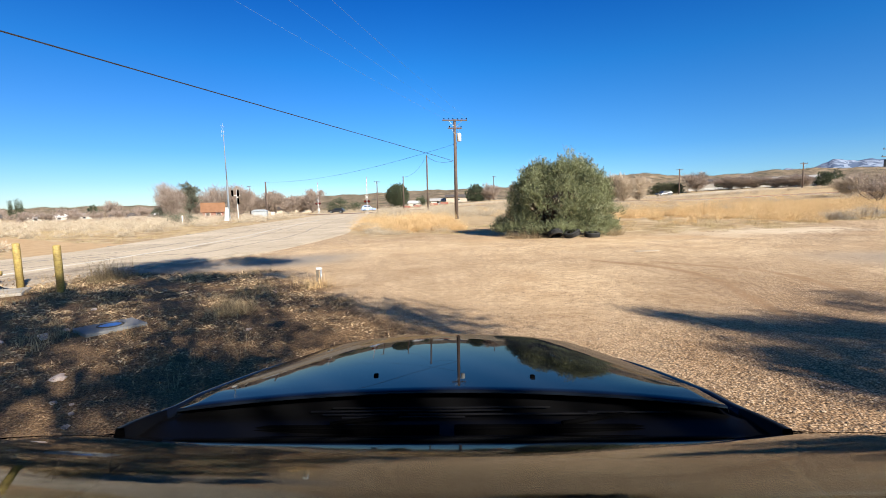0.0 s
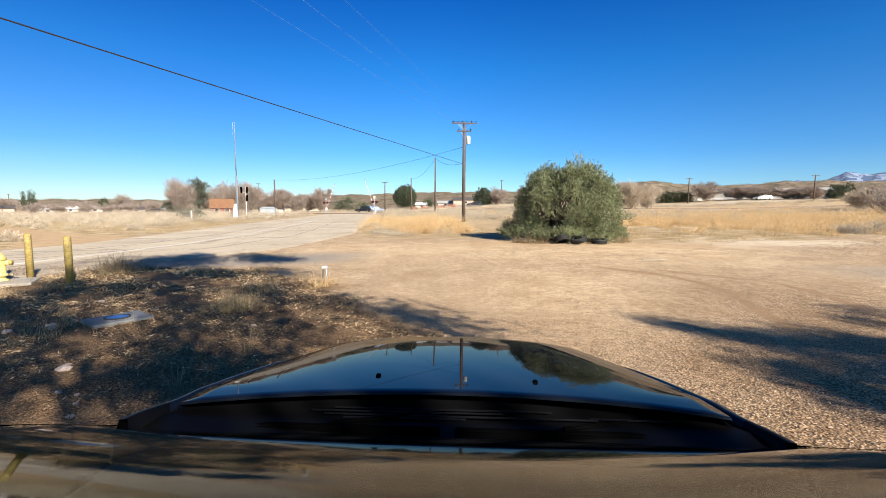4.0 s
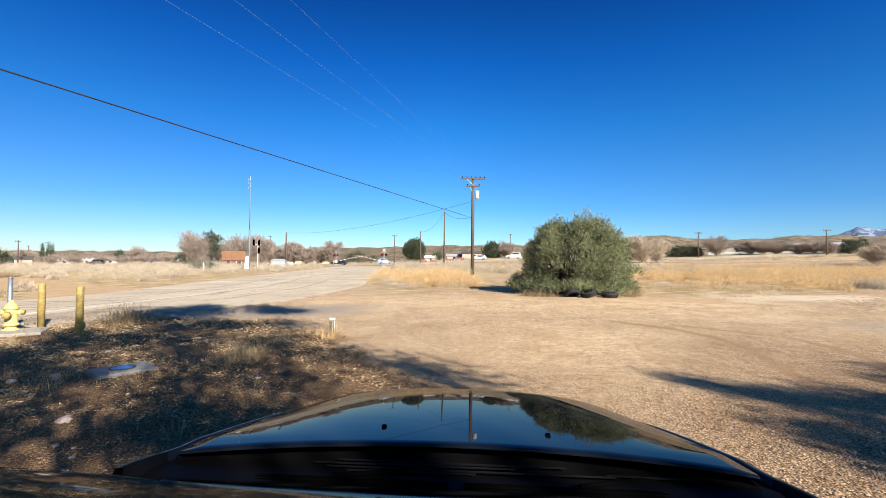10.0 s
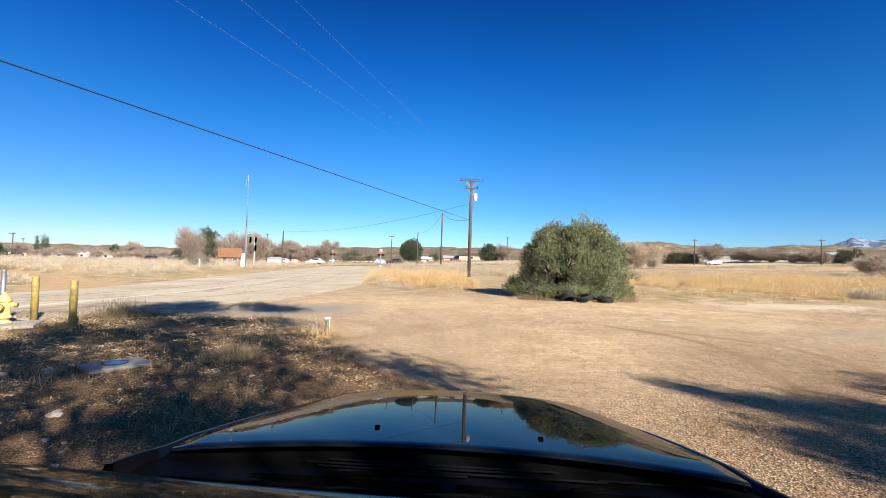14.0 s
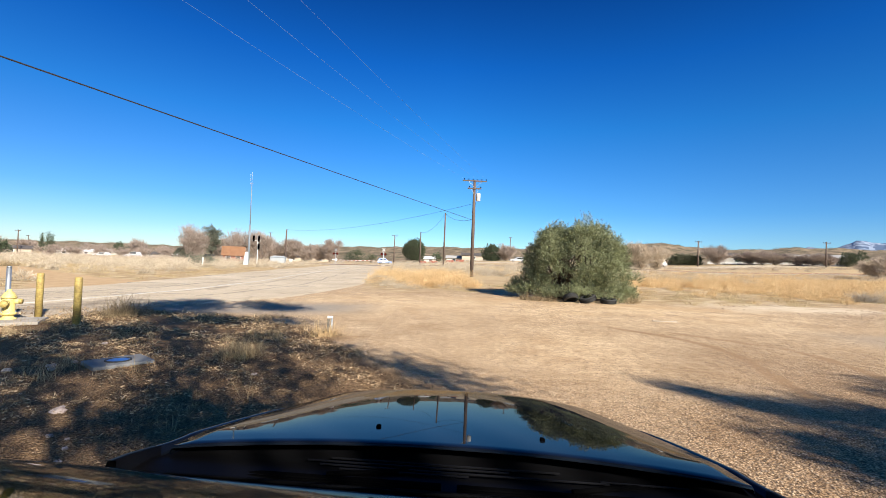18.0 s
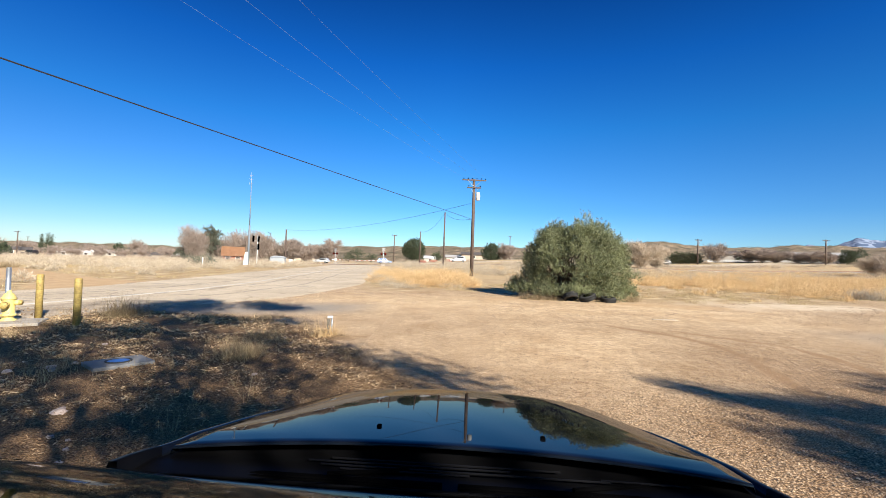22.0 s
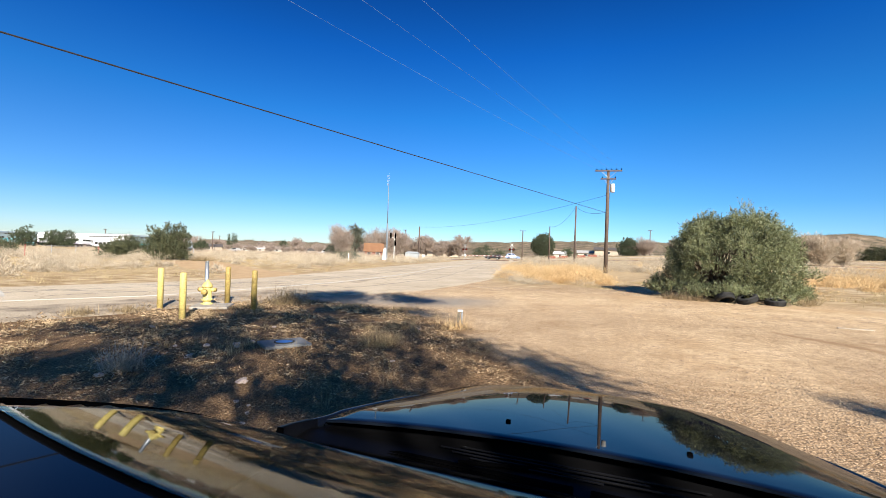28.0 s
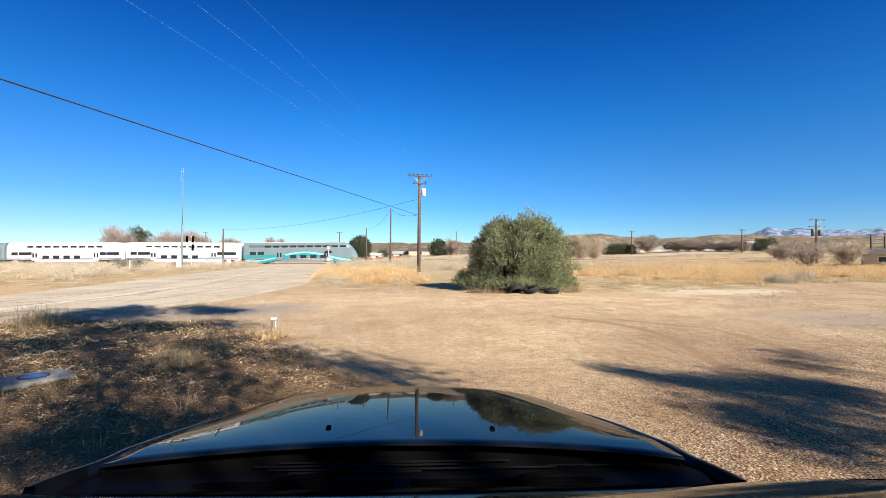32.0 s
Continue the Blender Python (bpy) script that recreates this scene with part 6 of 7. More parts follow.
    grid("roof_seal", [[(x, y + o, z + h) for x, y, z in rows[0]] for o, h in ((0.004, -0.006), (0.003, 0.002), (-0.001, 0.002), (-0.002, -0.002))], BLACK, roof, "black rubber seal above the windscreen")
    for s in (-1, 1):
        top = [screen(s, t, 0.004) for t in (-0.04, 0.2, 0.4, 0.6, 0.8, 1.0)] + [(s * 0.66, -1.8, 1.50), (s * 0.64, -2.6, 1.41)]
        low = [(s * (0.88 + 0.01 * min(1, -p[1])), p[1] - 0.06 * k, 0.90) for k, p in enumerate(top)]
        grid("side_glass", [top, low], GLAZING)
    grid("rear_glass", [[(u, -2.7, 1.42) for u in (-0.6, 0, 0.6)], [(u * 1.2, -3.1, 1.1) for u in (-0.6, 0, 0.6)]], GLAZING)
    part("dashboard", smoothed(box(1.7, 1.0, 0.10, 0, -0.72, 1.03, 0.04)), cabin, root)
    part("cabin_floor", box(1.6, 2.2, 0.05, 0, -1.6, 0.9), cabin, root)
    # ribs of the scuttle
    rib = plain("rib_plastic", (0.008, 0.008, 0.009), 0.3)
    rib.node_tree.nodes["Principled BSDF"].inputs["Specular IOR Level"].default_value = 0.25
    for k, (v, u0, u1) in enumerate(((-0.045, -0.34, 0.30), (-0.065, -0.40, 0.16), (-0.085, -0.36, 0.42), (-0.105, -0.30, 0.05), (-0.075, 0.40, 0.62))):
        part("scuttle_rib", rod((u0, v - 0.09 * u0 * u0, 1.121 + 0.03 * u0 * u0), (u1, v - 0.09 * u1 * u1, 1.121 + 0.03 * u1 * u1), 0.0028, None, 6), rib, root)
    # wipers
    for u0, u1 in ((-0.62, -0.02), (0.02, 0.60)):
        bm = bmesh.new()
        add_box(bm, u1 - u0, 0.018, 0.012, (u0 + u1) / 2, -0.17, 1.122, 0.003)
        add_box(bm, u1 - u0, 0.006, 0.02, (u0 + u1) / 2, -0.185, 1.116)
        add_rod(bm, (u1 - 0.05, -0.08, 1.118), ((u0 + u1) / 2, -0.165, 1.132), 0.009, 0.006)
        add_rod(bm, (u1 - 0.05, -0.08, 1.09), (u1 - 0.05, -0.08, 1.122), 0.016)
        part("wiper", bm, BLACK, root)
    for u, v in ((-0.245, 0.13), (0.275, 0.10)):
        bm = bmesh.new()
        add_box(bm, 0.015, 0.02, 0.01, u, v, hood_z(u, v) + 0.002, 0.004)
        part("washer_nozzle", bm, BLACK, root, "small black washer nozzle")
    for u in (-0.79, 0.79):
        for v in (0.35, -2.4):
            wheel = part("wheel", smoothed(rod((u - 0.1, v, 0.32), (u + 0.1, v, 0.32), 0.32, None, 24)), RUBBER, root)
            part("rim", smoothed(rod((u * 1.13 - 0.02, v, 0.32), (u * 1.13 + 0.02, v, 0.32), 0.2, None, 16)), STEEL, wheel)


# ---- railway ----
TEAL = plain("teal_train_paint", (0.018, 0.235, 0.275), 0.35, 0.0, 0.5)
PALE_TEAL = plain("pale_blue_train_paint", (0.27, 0.54, 0.61), 0.35, 0.0, 0.5)
SILVER = grainy("silver_train_paint", (0.155, 0.205, 0.23), (0.205, 0.26, 0.285), 0.5, 8, 0.4, 0.0, 0.2)
SLATE = grainy("slate_train_paint", (0.09, 0.11, 0.13), (0.13, 0.15, 0.17), 0.5, 8, 0.4, 0.0)
TRAIN_WHITE = grainy("white_train_paint", (0.74, 0.75, 0.77), (0.82, 0.82, 0.83), 0.5, 8, 0.4, 0.0)
PURPLE = plain("purple_grey_stripe", (0.16, 0.14, 0.24), 0.4)
UNDER = grainy("dark_underframe", (0.02, 0.02, 0.02), (0.07, 0.06, 0.055), 3, 30, 0.8, 0.2)


def ribbon(pts, width, y, thick=0.012):
    """A swept band on the side of a coach, from (x, z) points."""
    bm = bmesh.new()
    prev = None
    for k, (x, z, w) in enumerate(pts):
        vs = [bm.verts.new((x, y, z - width * w / 2)), bm.verts.new((x, y, z + width * w / 2))]
        if prev:
            bm.faces.new((prev[0], vs[0], vs[1], prev[1]))
        prev = vs
    return bm


def coach(kind, label):
    """A two-level rail coach, 25.9 m long, its front towards +x."""
    root = thing("rail_coach", 0, 0, 0, 0, label, "train coach", "coaches of the train")
    L = 25.6 if kind != "engine" else 20.5
    body = TRAIN_WHITE if kind in ("white", "engine") else SILVER
    prof = [(-1.42, 0.95), (-1.5, 1.3), (-1.5, 3.55), (-1.22, 4.45), (-0.8, 4.78), (0.8, 4.78), (1.22, 4.45), (1.5, 3.55), (1.5, 1.3), (1.42, 0.95)]
    stations = [(-L / 2, 0.94, 0), (-L / 2 + 0.25, 1, 0), (L / 2 - 0.25, 1, 0), (L / 2, 0.94, 0)]
    if kind == "cab":
        stations = [(-L / 2, 0.94, 0), (-L / 2 + 0.25, 1, 0), (L / 2 - 2.6, 1, 0), (L / 2 - 1.8, 0.99, 1), (L / 2 - 0.9, 0.96, 2), (L / 2 - 0.2, 0.9, 3), (L / 2 + 0.15, 0.82, 4)]
    if kind == "engine":
        stations = [(-L / 2, 0.8, 4), (-L / 2 + 0.5, 0.9, 3), (-L / 2 + 1.3, 0.97, 2), (-L / 2 + 2.2, 1, 0), (L / 2, 0.98, 0)]
    bm = bmesh.new()
    loops = []
    for x, k, step in stations:
        cap = (9, 4.5, 3.7, 2.7, 1.9)[step]
        loops.append([bm.verts.new((x, y * k, min(z if kind != "engine" else z * 0.96, cap))) for y, z in prof])
    for a, b in zip(loops, loops[1:]):
        for k in range(len(prof)):
            bm.faces.new((a[k], a[(k + 1) % len(prof)], b[(k + 1) % len(prof)], b[k]))
    bm.faces.new(loops[0])
    bm.faces.new(loops[-1][::-1])
    bmesh.ops.recalc_face_normals(bm, faces=bm.faces)
    part("body", bm, body, root)
    part("belly", box(L * 0.52, 2.7, 0.65, 0, 0, 0.72, 0.05), body if kind == "white" else SILVER, root)
    part("roof_cap", box(L - 3.5 if kind != "cab" else L - 5, 1.7, 0.12, -0.6 if kind == "cab" else 0, 0, 4.82, 0.03), GREY_METAL, root)
    for s in (-1, 1):
        bm = box(2.6, 2.3, 0.45, s * L * 0.36, 0, 0.68, 0.04)
        truck = part("truck", bm, UNDER, root)
        for wx in (-1.1, 1.1):
            for wy in (-0.74, 0.74):
                part("wheel", smoothed(rod((s * L * 0.36 + wx, wy - 0.06, 0.46), (s * L * 0.36 + wx, wy + 0.06, 0.46), 0.44, None, 16)), UNDER, truck)
    for end in (-1, 1):
        part("coupler", box(0.7, 0.3, 0.3, end * (L / 2 + 0.1), 0, 0.9), UNDER, root)
    if kind == "engine":
        part("stripe", box(L - 5, 0.02, 0.5, 1, -1.515, 1.5), PURPLE, root)
        part("window", box(0.8, 0.03, 0.6, -L / 2 + 2.6, -1.5, 3.2), GLAZING, root)
        for k in range(4):
            part("louvre", box(1.6, 0.03, 0.9, -3 + k * 2.6, -1.51, 2.7), UNDER, root)
        return root
    pane = box(1.42, 0.03, 0.74, 0, 0, 0, 0.012)
    first = None
    spots = []
    n_up = 10 if kind != "white" else 9
    for side in (-1, 1):
        for k in range(n_up):
            x = (-7.2 + 17.2 * k / 9) if kind != "white" else (-7.6 + 15.2 * k / 8)
            spots.append((x, side * 1.46, 3.72, -side * 9))
        for k in range(4):
            spots.append((((-1.4 if kind != "white" else -4.2) + k * 2.3), side * 1.51, 1.55, 0))
        for x in ((-10.6, -8.8) if kind != "white" else (-11.0, -9.4, -8.0, 8.4, 9.9, 11.3)):
            spots.append((x, side * 1.51, 2.35 if kind != "white" else 2.3, 0))
    for x, y, z, tilt in spots:
        if first is None:
            first = part("window", pane, GLAZING, root)
            first.matrix_basis = pose(x, y, z, tilt, 0, 0)
        else:
            share("window", first, root, pose(x, y, z, tilt, 0, 0))
    for side in (-1, 1):
        for dx in (-4.6 if kind != "white" else -6.6, 6.2 if kind != "white" else 6.9):
            door = part("door", box(1.3, 0.03, 2.0, dx, side * 1.505, 1.75, 0.01), GREY_METAL if kind == "white" else SILVER, root)
            for k in (-0.33, 0.33):
                part("door_glass", box(0.34, 0.02, 1.0, dx + k, side * 1.52, 1.95), GLAZING, door)
        if kind == "white":
            part("stripe", box(L - 0.4, 0.02, 0.22, 0, side * 1.50, 1.16), PURPLE, root, "thin purple-grey stripe")
        else:
            wave = [(-12.3 + 24.2 * k / 30, 1.55 + 0.95 * math.sin((k / 30 - 0.32) * 6.6), 0.6 + 0.8 * k / 30) for k in range(31)]
            part("teal_band", ribbon([(x, z - 0.28, w * 1.3) for x, z, w in wave], 0.75, side * 1.508), TEAL, root, "teal wave along the side")
            part("white_band", ribbon([(x, z, w) for x, z, w in wave], 0.34, side * 1.514), PALE_TEAL, root, "pale blue wave along the side")
            part("lower_band", box(9.5, 0.02, 0.6, -7.9, side * 1.506, 1.65), TEAL, root)
    if kind != "white":
        for side in (-1, 1):
            part("window_band", box(L - (6.4 if kind == "cab" else 2.0), 0.02, 0.95, -1.9 if kind == "cab" else 0, 0, 0), SLATE, root, "dark slate band behind the upper windows").matrix_basis = pose(0, side * 1.452, 3.74, -side * 9, 0, 0)
    if kind == "cab":
        part("nose_panel", box(2.2, 2.6, 1.3, L / 2 - 1.05, 0, 1.75, 0.2), TEAL, root, "teal nose panel")
        part("windshield", box(0.06, 2.72, 2.0, 0, 0, 0, 0.02), GLAZING, root).matrix_basis = pose(L / 2 - 1.02, 0, 3.55, 0, -44, 0)
        part("snow_plough", box(0.5, 2.4, 0.6, L / 2 - 0.1, 0, 0.6, 0.05), UNDER, root)
        for y in (-0.8, 0.8):
            part("headlight", smoothed(rod((L / 2 + 0.1, y, 1.5), (L / 2 + 0.2, y, 1.5), 0.12)), WHITE_PAINT, root)
    return root


RED_GLASS = plain("red_signal_glass", (0.30, 0.01, 0.01), 0.2)


def crossing_signal(x, y, turn, arm_way, label, board):
    root = thing("crossing_signal", x, y, float(ground_z(x, y)), turn, label, "crossing signal", "crossing signals")
    part("mast", smoothed(rod((0, 0, -0.1), (0, 0, 4.0), 0.07)), STEEL, root)
    part("base", box(0.8, 0.8, 0.5, 0, 0, 0.2, 0.03), CONCRETE, root)
    for a in (45, -45):
        bm = bmesh.new()
        add_box(bm, 0.95, 0.03, 0.15, 0, 0, 0, 0.005, pose(0, -0.1 - (a > 0) * 0.035, 3.75, 0, a, 0))
        part("crossbuck", bm, board, root)
    part("light_bar", box(1.0, 0.08, 0.08, 0, -0.1, 2.75), BLACK, root)
    for s in (-0.42, 0.42):
        back = part("lamp_shield", smoothed(rod((s, -0.12, 2.75), (s, -0.15, 2.75), 0.28, None, 18)), BLACK, root)
        part("lens", smoothed(rod((s, -0.15, 2.75), (s, -0.2, 2.75), 0.12, None, 14)), RED_GLASS, back)
    part("gate_box", box(0.5, 0.4, 0.7, 0, 0.3, 1.15, 0.03), WHITE_PAINT, root)
    bm = bmesh.new()
    add_box(bm, 0.9, 0.08, 0.2, -arm_way * 0.5, 0.35, 0)
    ob = part("gate_arm", bm, WHITE_PAINT, root, "red and white striped gate arm")
    red = plain("red_stripe", (0.34, 0.10, 0.07), 0.5)
    for k in range(14):
        part("stripe", box(0.5, 0.03, 0.12 - 0.003 * k, arm_way * (0.25 + 0.5 * k), 0.35, 0), red if k % 2 else WHITE_PAINT, ob)
    return ob


def build_crossing():
    g1 = crossing_signal(-13.4, 101.0, 0, -1, "rail crossing signal with crossbuck and striped gate", GREY_METAL)
    g2 = crossing_signal(-28.2, 117.5, 0, 1, "rail crossing signal with striped gate beyond the tracks", STEEL)
    # radio mast with a white footing panel
    x, y = polar(-23.5, 92)
    root = thing("radio_mast", x, y, float(ground_z(x, y)), 0, "slim tall grey radio mast by the tracks", "mast")
    dull = grainy("dull_mast_paint", (0.13, 0.15, 0.17), (0.20, 0.225, 0.25), 2, 30, 0.7, 0.05)
    part("lower_tube", smoothed(rod((0, 0, 0), (0, 0, 7.5), 0.2, 0.16, 12)), dull, root)
    part("upper_tube", smoothed(rod((0, 0, 7.5), (-0.05, 0, 15.6), 0.10, 0.06, 10)), dull, root)
    part("antenna", rod((-0.05, 0, 15.6), (-0.05, 0, 17.6), 0.03), STEEL, root)
    for z in (15.4, 16.2, 17.0):
        part("dipole", rod((-0.35, 0, z), (0.3, 0, z), 0.02), STEEL, root)
        part("dipole", rod((-0.35, 0, z - 0.3), (-0.35, 0, z + 0.3), 0.02), STEEL, root)
    bm = bmesh.new()
    v = [bm.verts.new(p) for p in ((-0.75, -0.4, 0), (0.1, -0.4, 0), (0.0, -0.3, 2.4), (-0.5, -0.3, 2.4), (-0.75, 0.4, 0), (0.1, 0.4, 0), (0.0, 0.3, 2.4), (-0.5, 0.3, 2.4))]
    for f in ((0, 1, 2, 3), (5, 4, 7, 6), (1, 5, 6, 2), (4, 0, 3, 7), (3, 2, 6, 7)):
        bm.faces.new([v[k] for k in f])
    part("footing", bm, WHITE_PAINT, root, "white tapered footing")
    # signal heads on a post
    x, y = polar(-22.55, 92)
    root = thing("rail_signal", x, y, float(ground_z(x, y)), 0, "railway signal with three black heads on a white post", "rail signal")
    part("post", smoothed(rod((0, 0, 0), (0, 0, 5.6), 0.09)), WHITE_PAINT, root)
    part("bracket", box(1.6, 0.08, 0.1, -0.3, 0, 4.6), WHITE_PAINT, root)
    for dx, z in ((-0.75, 5.0), (0.25, 5.0), (0.25, 3.5)):
        bm = box(0.36, 0.15, 1.15, dx, -0.15, z, 0.05)
        head = part("signal_head", bm, BLACK, root)
        for k in (-0.34, 0, 0.34):
            part("hood", rod((dx, -0.2, z + k), (dx, -0.45, z + k + 0.02), 0.11, 0.11, 10), BLACK, head)
    # control cabinet
    x, y = polar(-20.2, 96)
    root = thing("control_cabinet", x, y, float(ground_z(x, y)), 8, "pale grey metal signal cabinet with a peaked top", "cabinet")
    pale = grainy("cabinet_paint", (0.28, 0.30, 0.31), (0.38, 0.40, 0.41), 2, 20, 0.6, 0.0)
    part("body", box(2.8, 1.6, 1.5, 0, 0, 0.75, 0.03), pale, root)
    bm = bmesh.new()
    v = [bm.verts.new(p) for p in ((-1.5, -0.9, 1.5), (1.5, -0.9, 1.5), (1.5, 0.9, 1.5), (-1.5, 0.9, 1.5), (-1.0, 0, 1.85), (1.0, 0, 1.85))]
    for f in ((0, 1, 5, 4), (2, 3, 4, 5), (1, 2, 5), (3, 0, 4), (3, 2, 1, 0)):
        bm.faces.new([v[k] for k in f])
    part("lid", bm, pale, root)
    for dx in (-0.7, 0.7):
        part("door", box(1.25, 0.03, 1.3, dx, -0.815, 0.75), pale, root)
    part("small_cabinet", box(0.6, 0.6, 1.3, 2.4, 0.2, 0.65, 0.02), WHITE_PAINT, root)
    return g1, g2


# ---- far buildings ----
def house(x, y, w, d, h, rise, turn, wall, roof, label, windows=3, door=True):
    root = thing("house", x, y, float(ground_z(x, y)) - 0.2, turn, label, "house")
    part("wall", box(w, d, h + 0.2, 0, 0, h / 2 + 0.1), wall, root)
    bm = bmesh.new()
    o = 0.45
    v = [bm.verts.new(p) for p in ((-w / 2 - o, -d / 2 - o, h + .16), (w / 2 + o, -d / 2 - o, h + .16), (w / 2 + o, d / 2 + o, h + .16), (-w / 2 - o, d / 2 + o, h + .16), (-w / 2 - o, 0, h + .2 + rise), (w / 2 + o, 0, h + .2 + rise))]
    for f in ((0, 1, 5, 4), (2, 3, 4, 5), (1, 2, 5), (3, 0, 4), (3, 2, 1, 0)):
        bm.faces.new([v[k] for k in f])
    part("roof", bm, roof, root)
    for k in range(windows):
        px = -w / 2 + w * (k + 0.5) / windows
        win = part("window", box(min(1.3, w / windows * 0.5), 0.04, 1.0, px, -d / 2 - 0.01, h * 0.55 + 0.2), WHITE_PAINT, root)
        part("pane", box(min(1.1, w / windows * 0.42), 0.04, 0.84, px, -d / 2 - 0.02, h * 0.55 + 0.2), GLAZING, win)
    if door:
        part("door", box(0.9, 0.05, 2.0, w * 0.12, -d / 2 - 0.01, 1.2), BARK, root)
    return root


def build_town():
    stucco = grainy("pale_stucco", (0.42, 0.39, 0.34), (0.56, 0.53, 0.47), 1, 20, 0.9, 0.1)
    tan = grainy("tan_stucco", (0.38, 0.31, 0.24), (0.5, 0.42, 0.33), 1, 20, 0.9, 0.1)
    red_roof = grainy("orange_tile_roof", (0.16, 0.075, 0.035), (0.27, 0.135, 0.068), 1, 12, 0.85, 0.3)
    dark_roof = grainy("dark_shingle_roof", (0.05, 0.045, 0.045), (0.12, 0.10, 0.09), 1, 12, 0.9, 0.3)
    grey_roof = grainy("grey_shingle_roof", (0.30, 0.29, 0.28), (0.42, 0.40, 0.38), 1, 12, 0.9, 0.3)
    brick = grainy("red_painted_wall", (0.22, 0.075, 0.05), (0.33, 0.125, 0.085), 1, 12, 0.9, 0.2)
    house(*polar(-25.1, 140), 5.2, 6, 1.5, 2.6, 24, brick, red_roof, "small house with a steep orange roof", 2, False)
    for b, d, w, h, t, wall, roof, lab in ((-40.3, 230, 5, 1.6, 38, stucco, WHITE_PAINT, "low white house on the horizon"), (-38.6, 240, 5, 1.6, 30, stucco, WHITE_PAINT, "low white house on the horizon"), (-36.7, 240, 5, 1.7, 30, stucco, grey_roof, "low pale house with a grey roof"),
                                           (-33.2, 215, 10, 1.6, 30, tan, dark_roof, "long low house with a dark roof"), (-31.2, 230, 6, 1.7, 30, stucco, WHITE_PAINT, "low white house on the horizon"), (-44.0, 210, 10, 2.3, 45, tan, dark_roof, "low house with a dark roof"),
                                           (-15.3, 185, 6, 1.5, 8, tan, dark_roof, "low pale house behind bare trees"), (-18.5, 190, 6, 1.6, 8, tan, dark_roof, "low pale house behind bare trees"),
                                           (-1.6, 190, 5, 1.4, 0, stucco, WHITE_PAINT, "low white house under the hills"), (1.4, 188, 6, 1.4, 0, stucco, grey_roof, "low white house under the hills"), (4.0, 185, 10, 2.2, 0, tan, dark_roof, "low brown house under the hills"),
                                           (33.2, 205, 17, 2.8, -32, stucco, dark_roof, "long house with a dark pitched roof"), (36.6, 210, 16, 2.6, -36, stucco, grey_roof, "long pale house behind bare trees"), (41.0, 205, 14, 2.6, -40, stucco, grey_roof, "long pale house behind bare trees")):
        house(*polar(b, d), w, 6, h * (0.72 if b < -30 else 1), 1.1, -b, wall, roof, lab, 1, False)
    house(*polar(52.6, 98), 9, 7, 1.9, 0.9, -48, tan, dark_roof, "low tan house with a dark flat-pitched roof", 2)
    # long white wall across the field
    for k in range(8):
        b = 30.6 + k * 1.46
        x, y = polar(b + 0.73, 168)
        ob = part("boundary_wall", box(4.25, 0.25, 1.0, 0, 0, 0.22), WHITE_PAINT)
        ob.matrix_basis = pose(x, y, float(ground_z(x, y)), 0, 0, -(b + 0.73))
        tagged(ob, "length of long low white wall", "wall", "lengths of the white wall")
    # red and grey field gate, posts and wire fence on the left
    root = thing("field_fence", *polar(-58.6, 74), float(ground_z(*polar(-58.6, 74))), 57.5, "wire fence with a red gate post in dry brush", "fence")
    red = plain("faded_red_paint", (0.35, 0.06, 0.05), 0.7)
    for k in range(9):
        part("post", rod((k * 2.4 - 1, k * 0.6, -0.2), (k * 2.4 - 1, k * 0.6, 1.5), 0.04), red if k in (0, 3) else STEEL, root)
    for z in (0.5, 0.9, 1.4):
        part("rail", rod((-1, 0, z), (18.2, 4.8, z), 0.008), STEEL, root)
    # white marker stake by the road
    x, y = polar(-28.2, 62)
    root = thing("marker_stake", x, y, float(ground_z(x, y)), 0, "white marker stake in dry grass", "marker post")
    part("stake", box(0.12, 0.04, 1.3, 0, 0, 0.6), WHITE_PAINT, root)
    part("foot", box(0.2, 0.12, 0.2, 0, 0, 0.1), CONCRETE, root)
    for b, d in ((-27.9, 64), (-29.0, 66)):
        px, py = polar(b, d)
        tree_leafy("dry_shrub", px, py, 1.6, 2.2, int(d), GREY_LEAF, "grey-green dry shrub by the road", 500, 0.16, 0.1, 8, "shrub")
    # a red low wall beneath the hills
    for b in (-2.6, -1.2, 0.9, 2.2):
        x, y = polar(b, 140)
        ob = part("red_fence", box(2.4, 0.15, 0.8, 0, 0, 0.3), brick)
        ob.matrix_basis = pose(x, y, float(ground_z(x, y)), 0, 0, -b)
        tagged(ob, "length of low faded red fence", "fence", "red fence lengths")


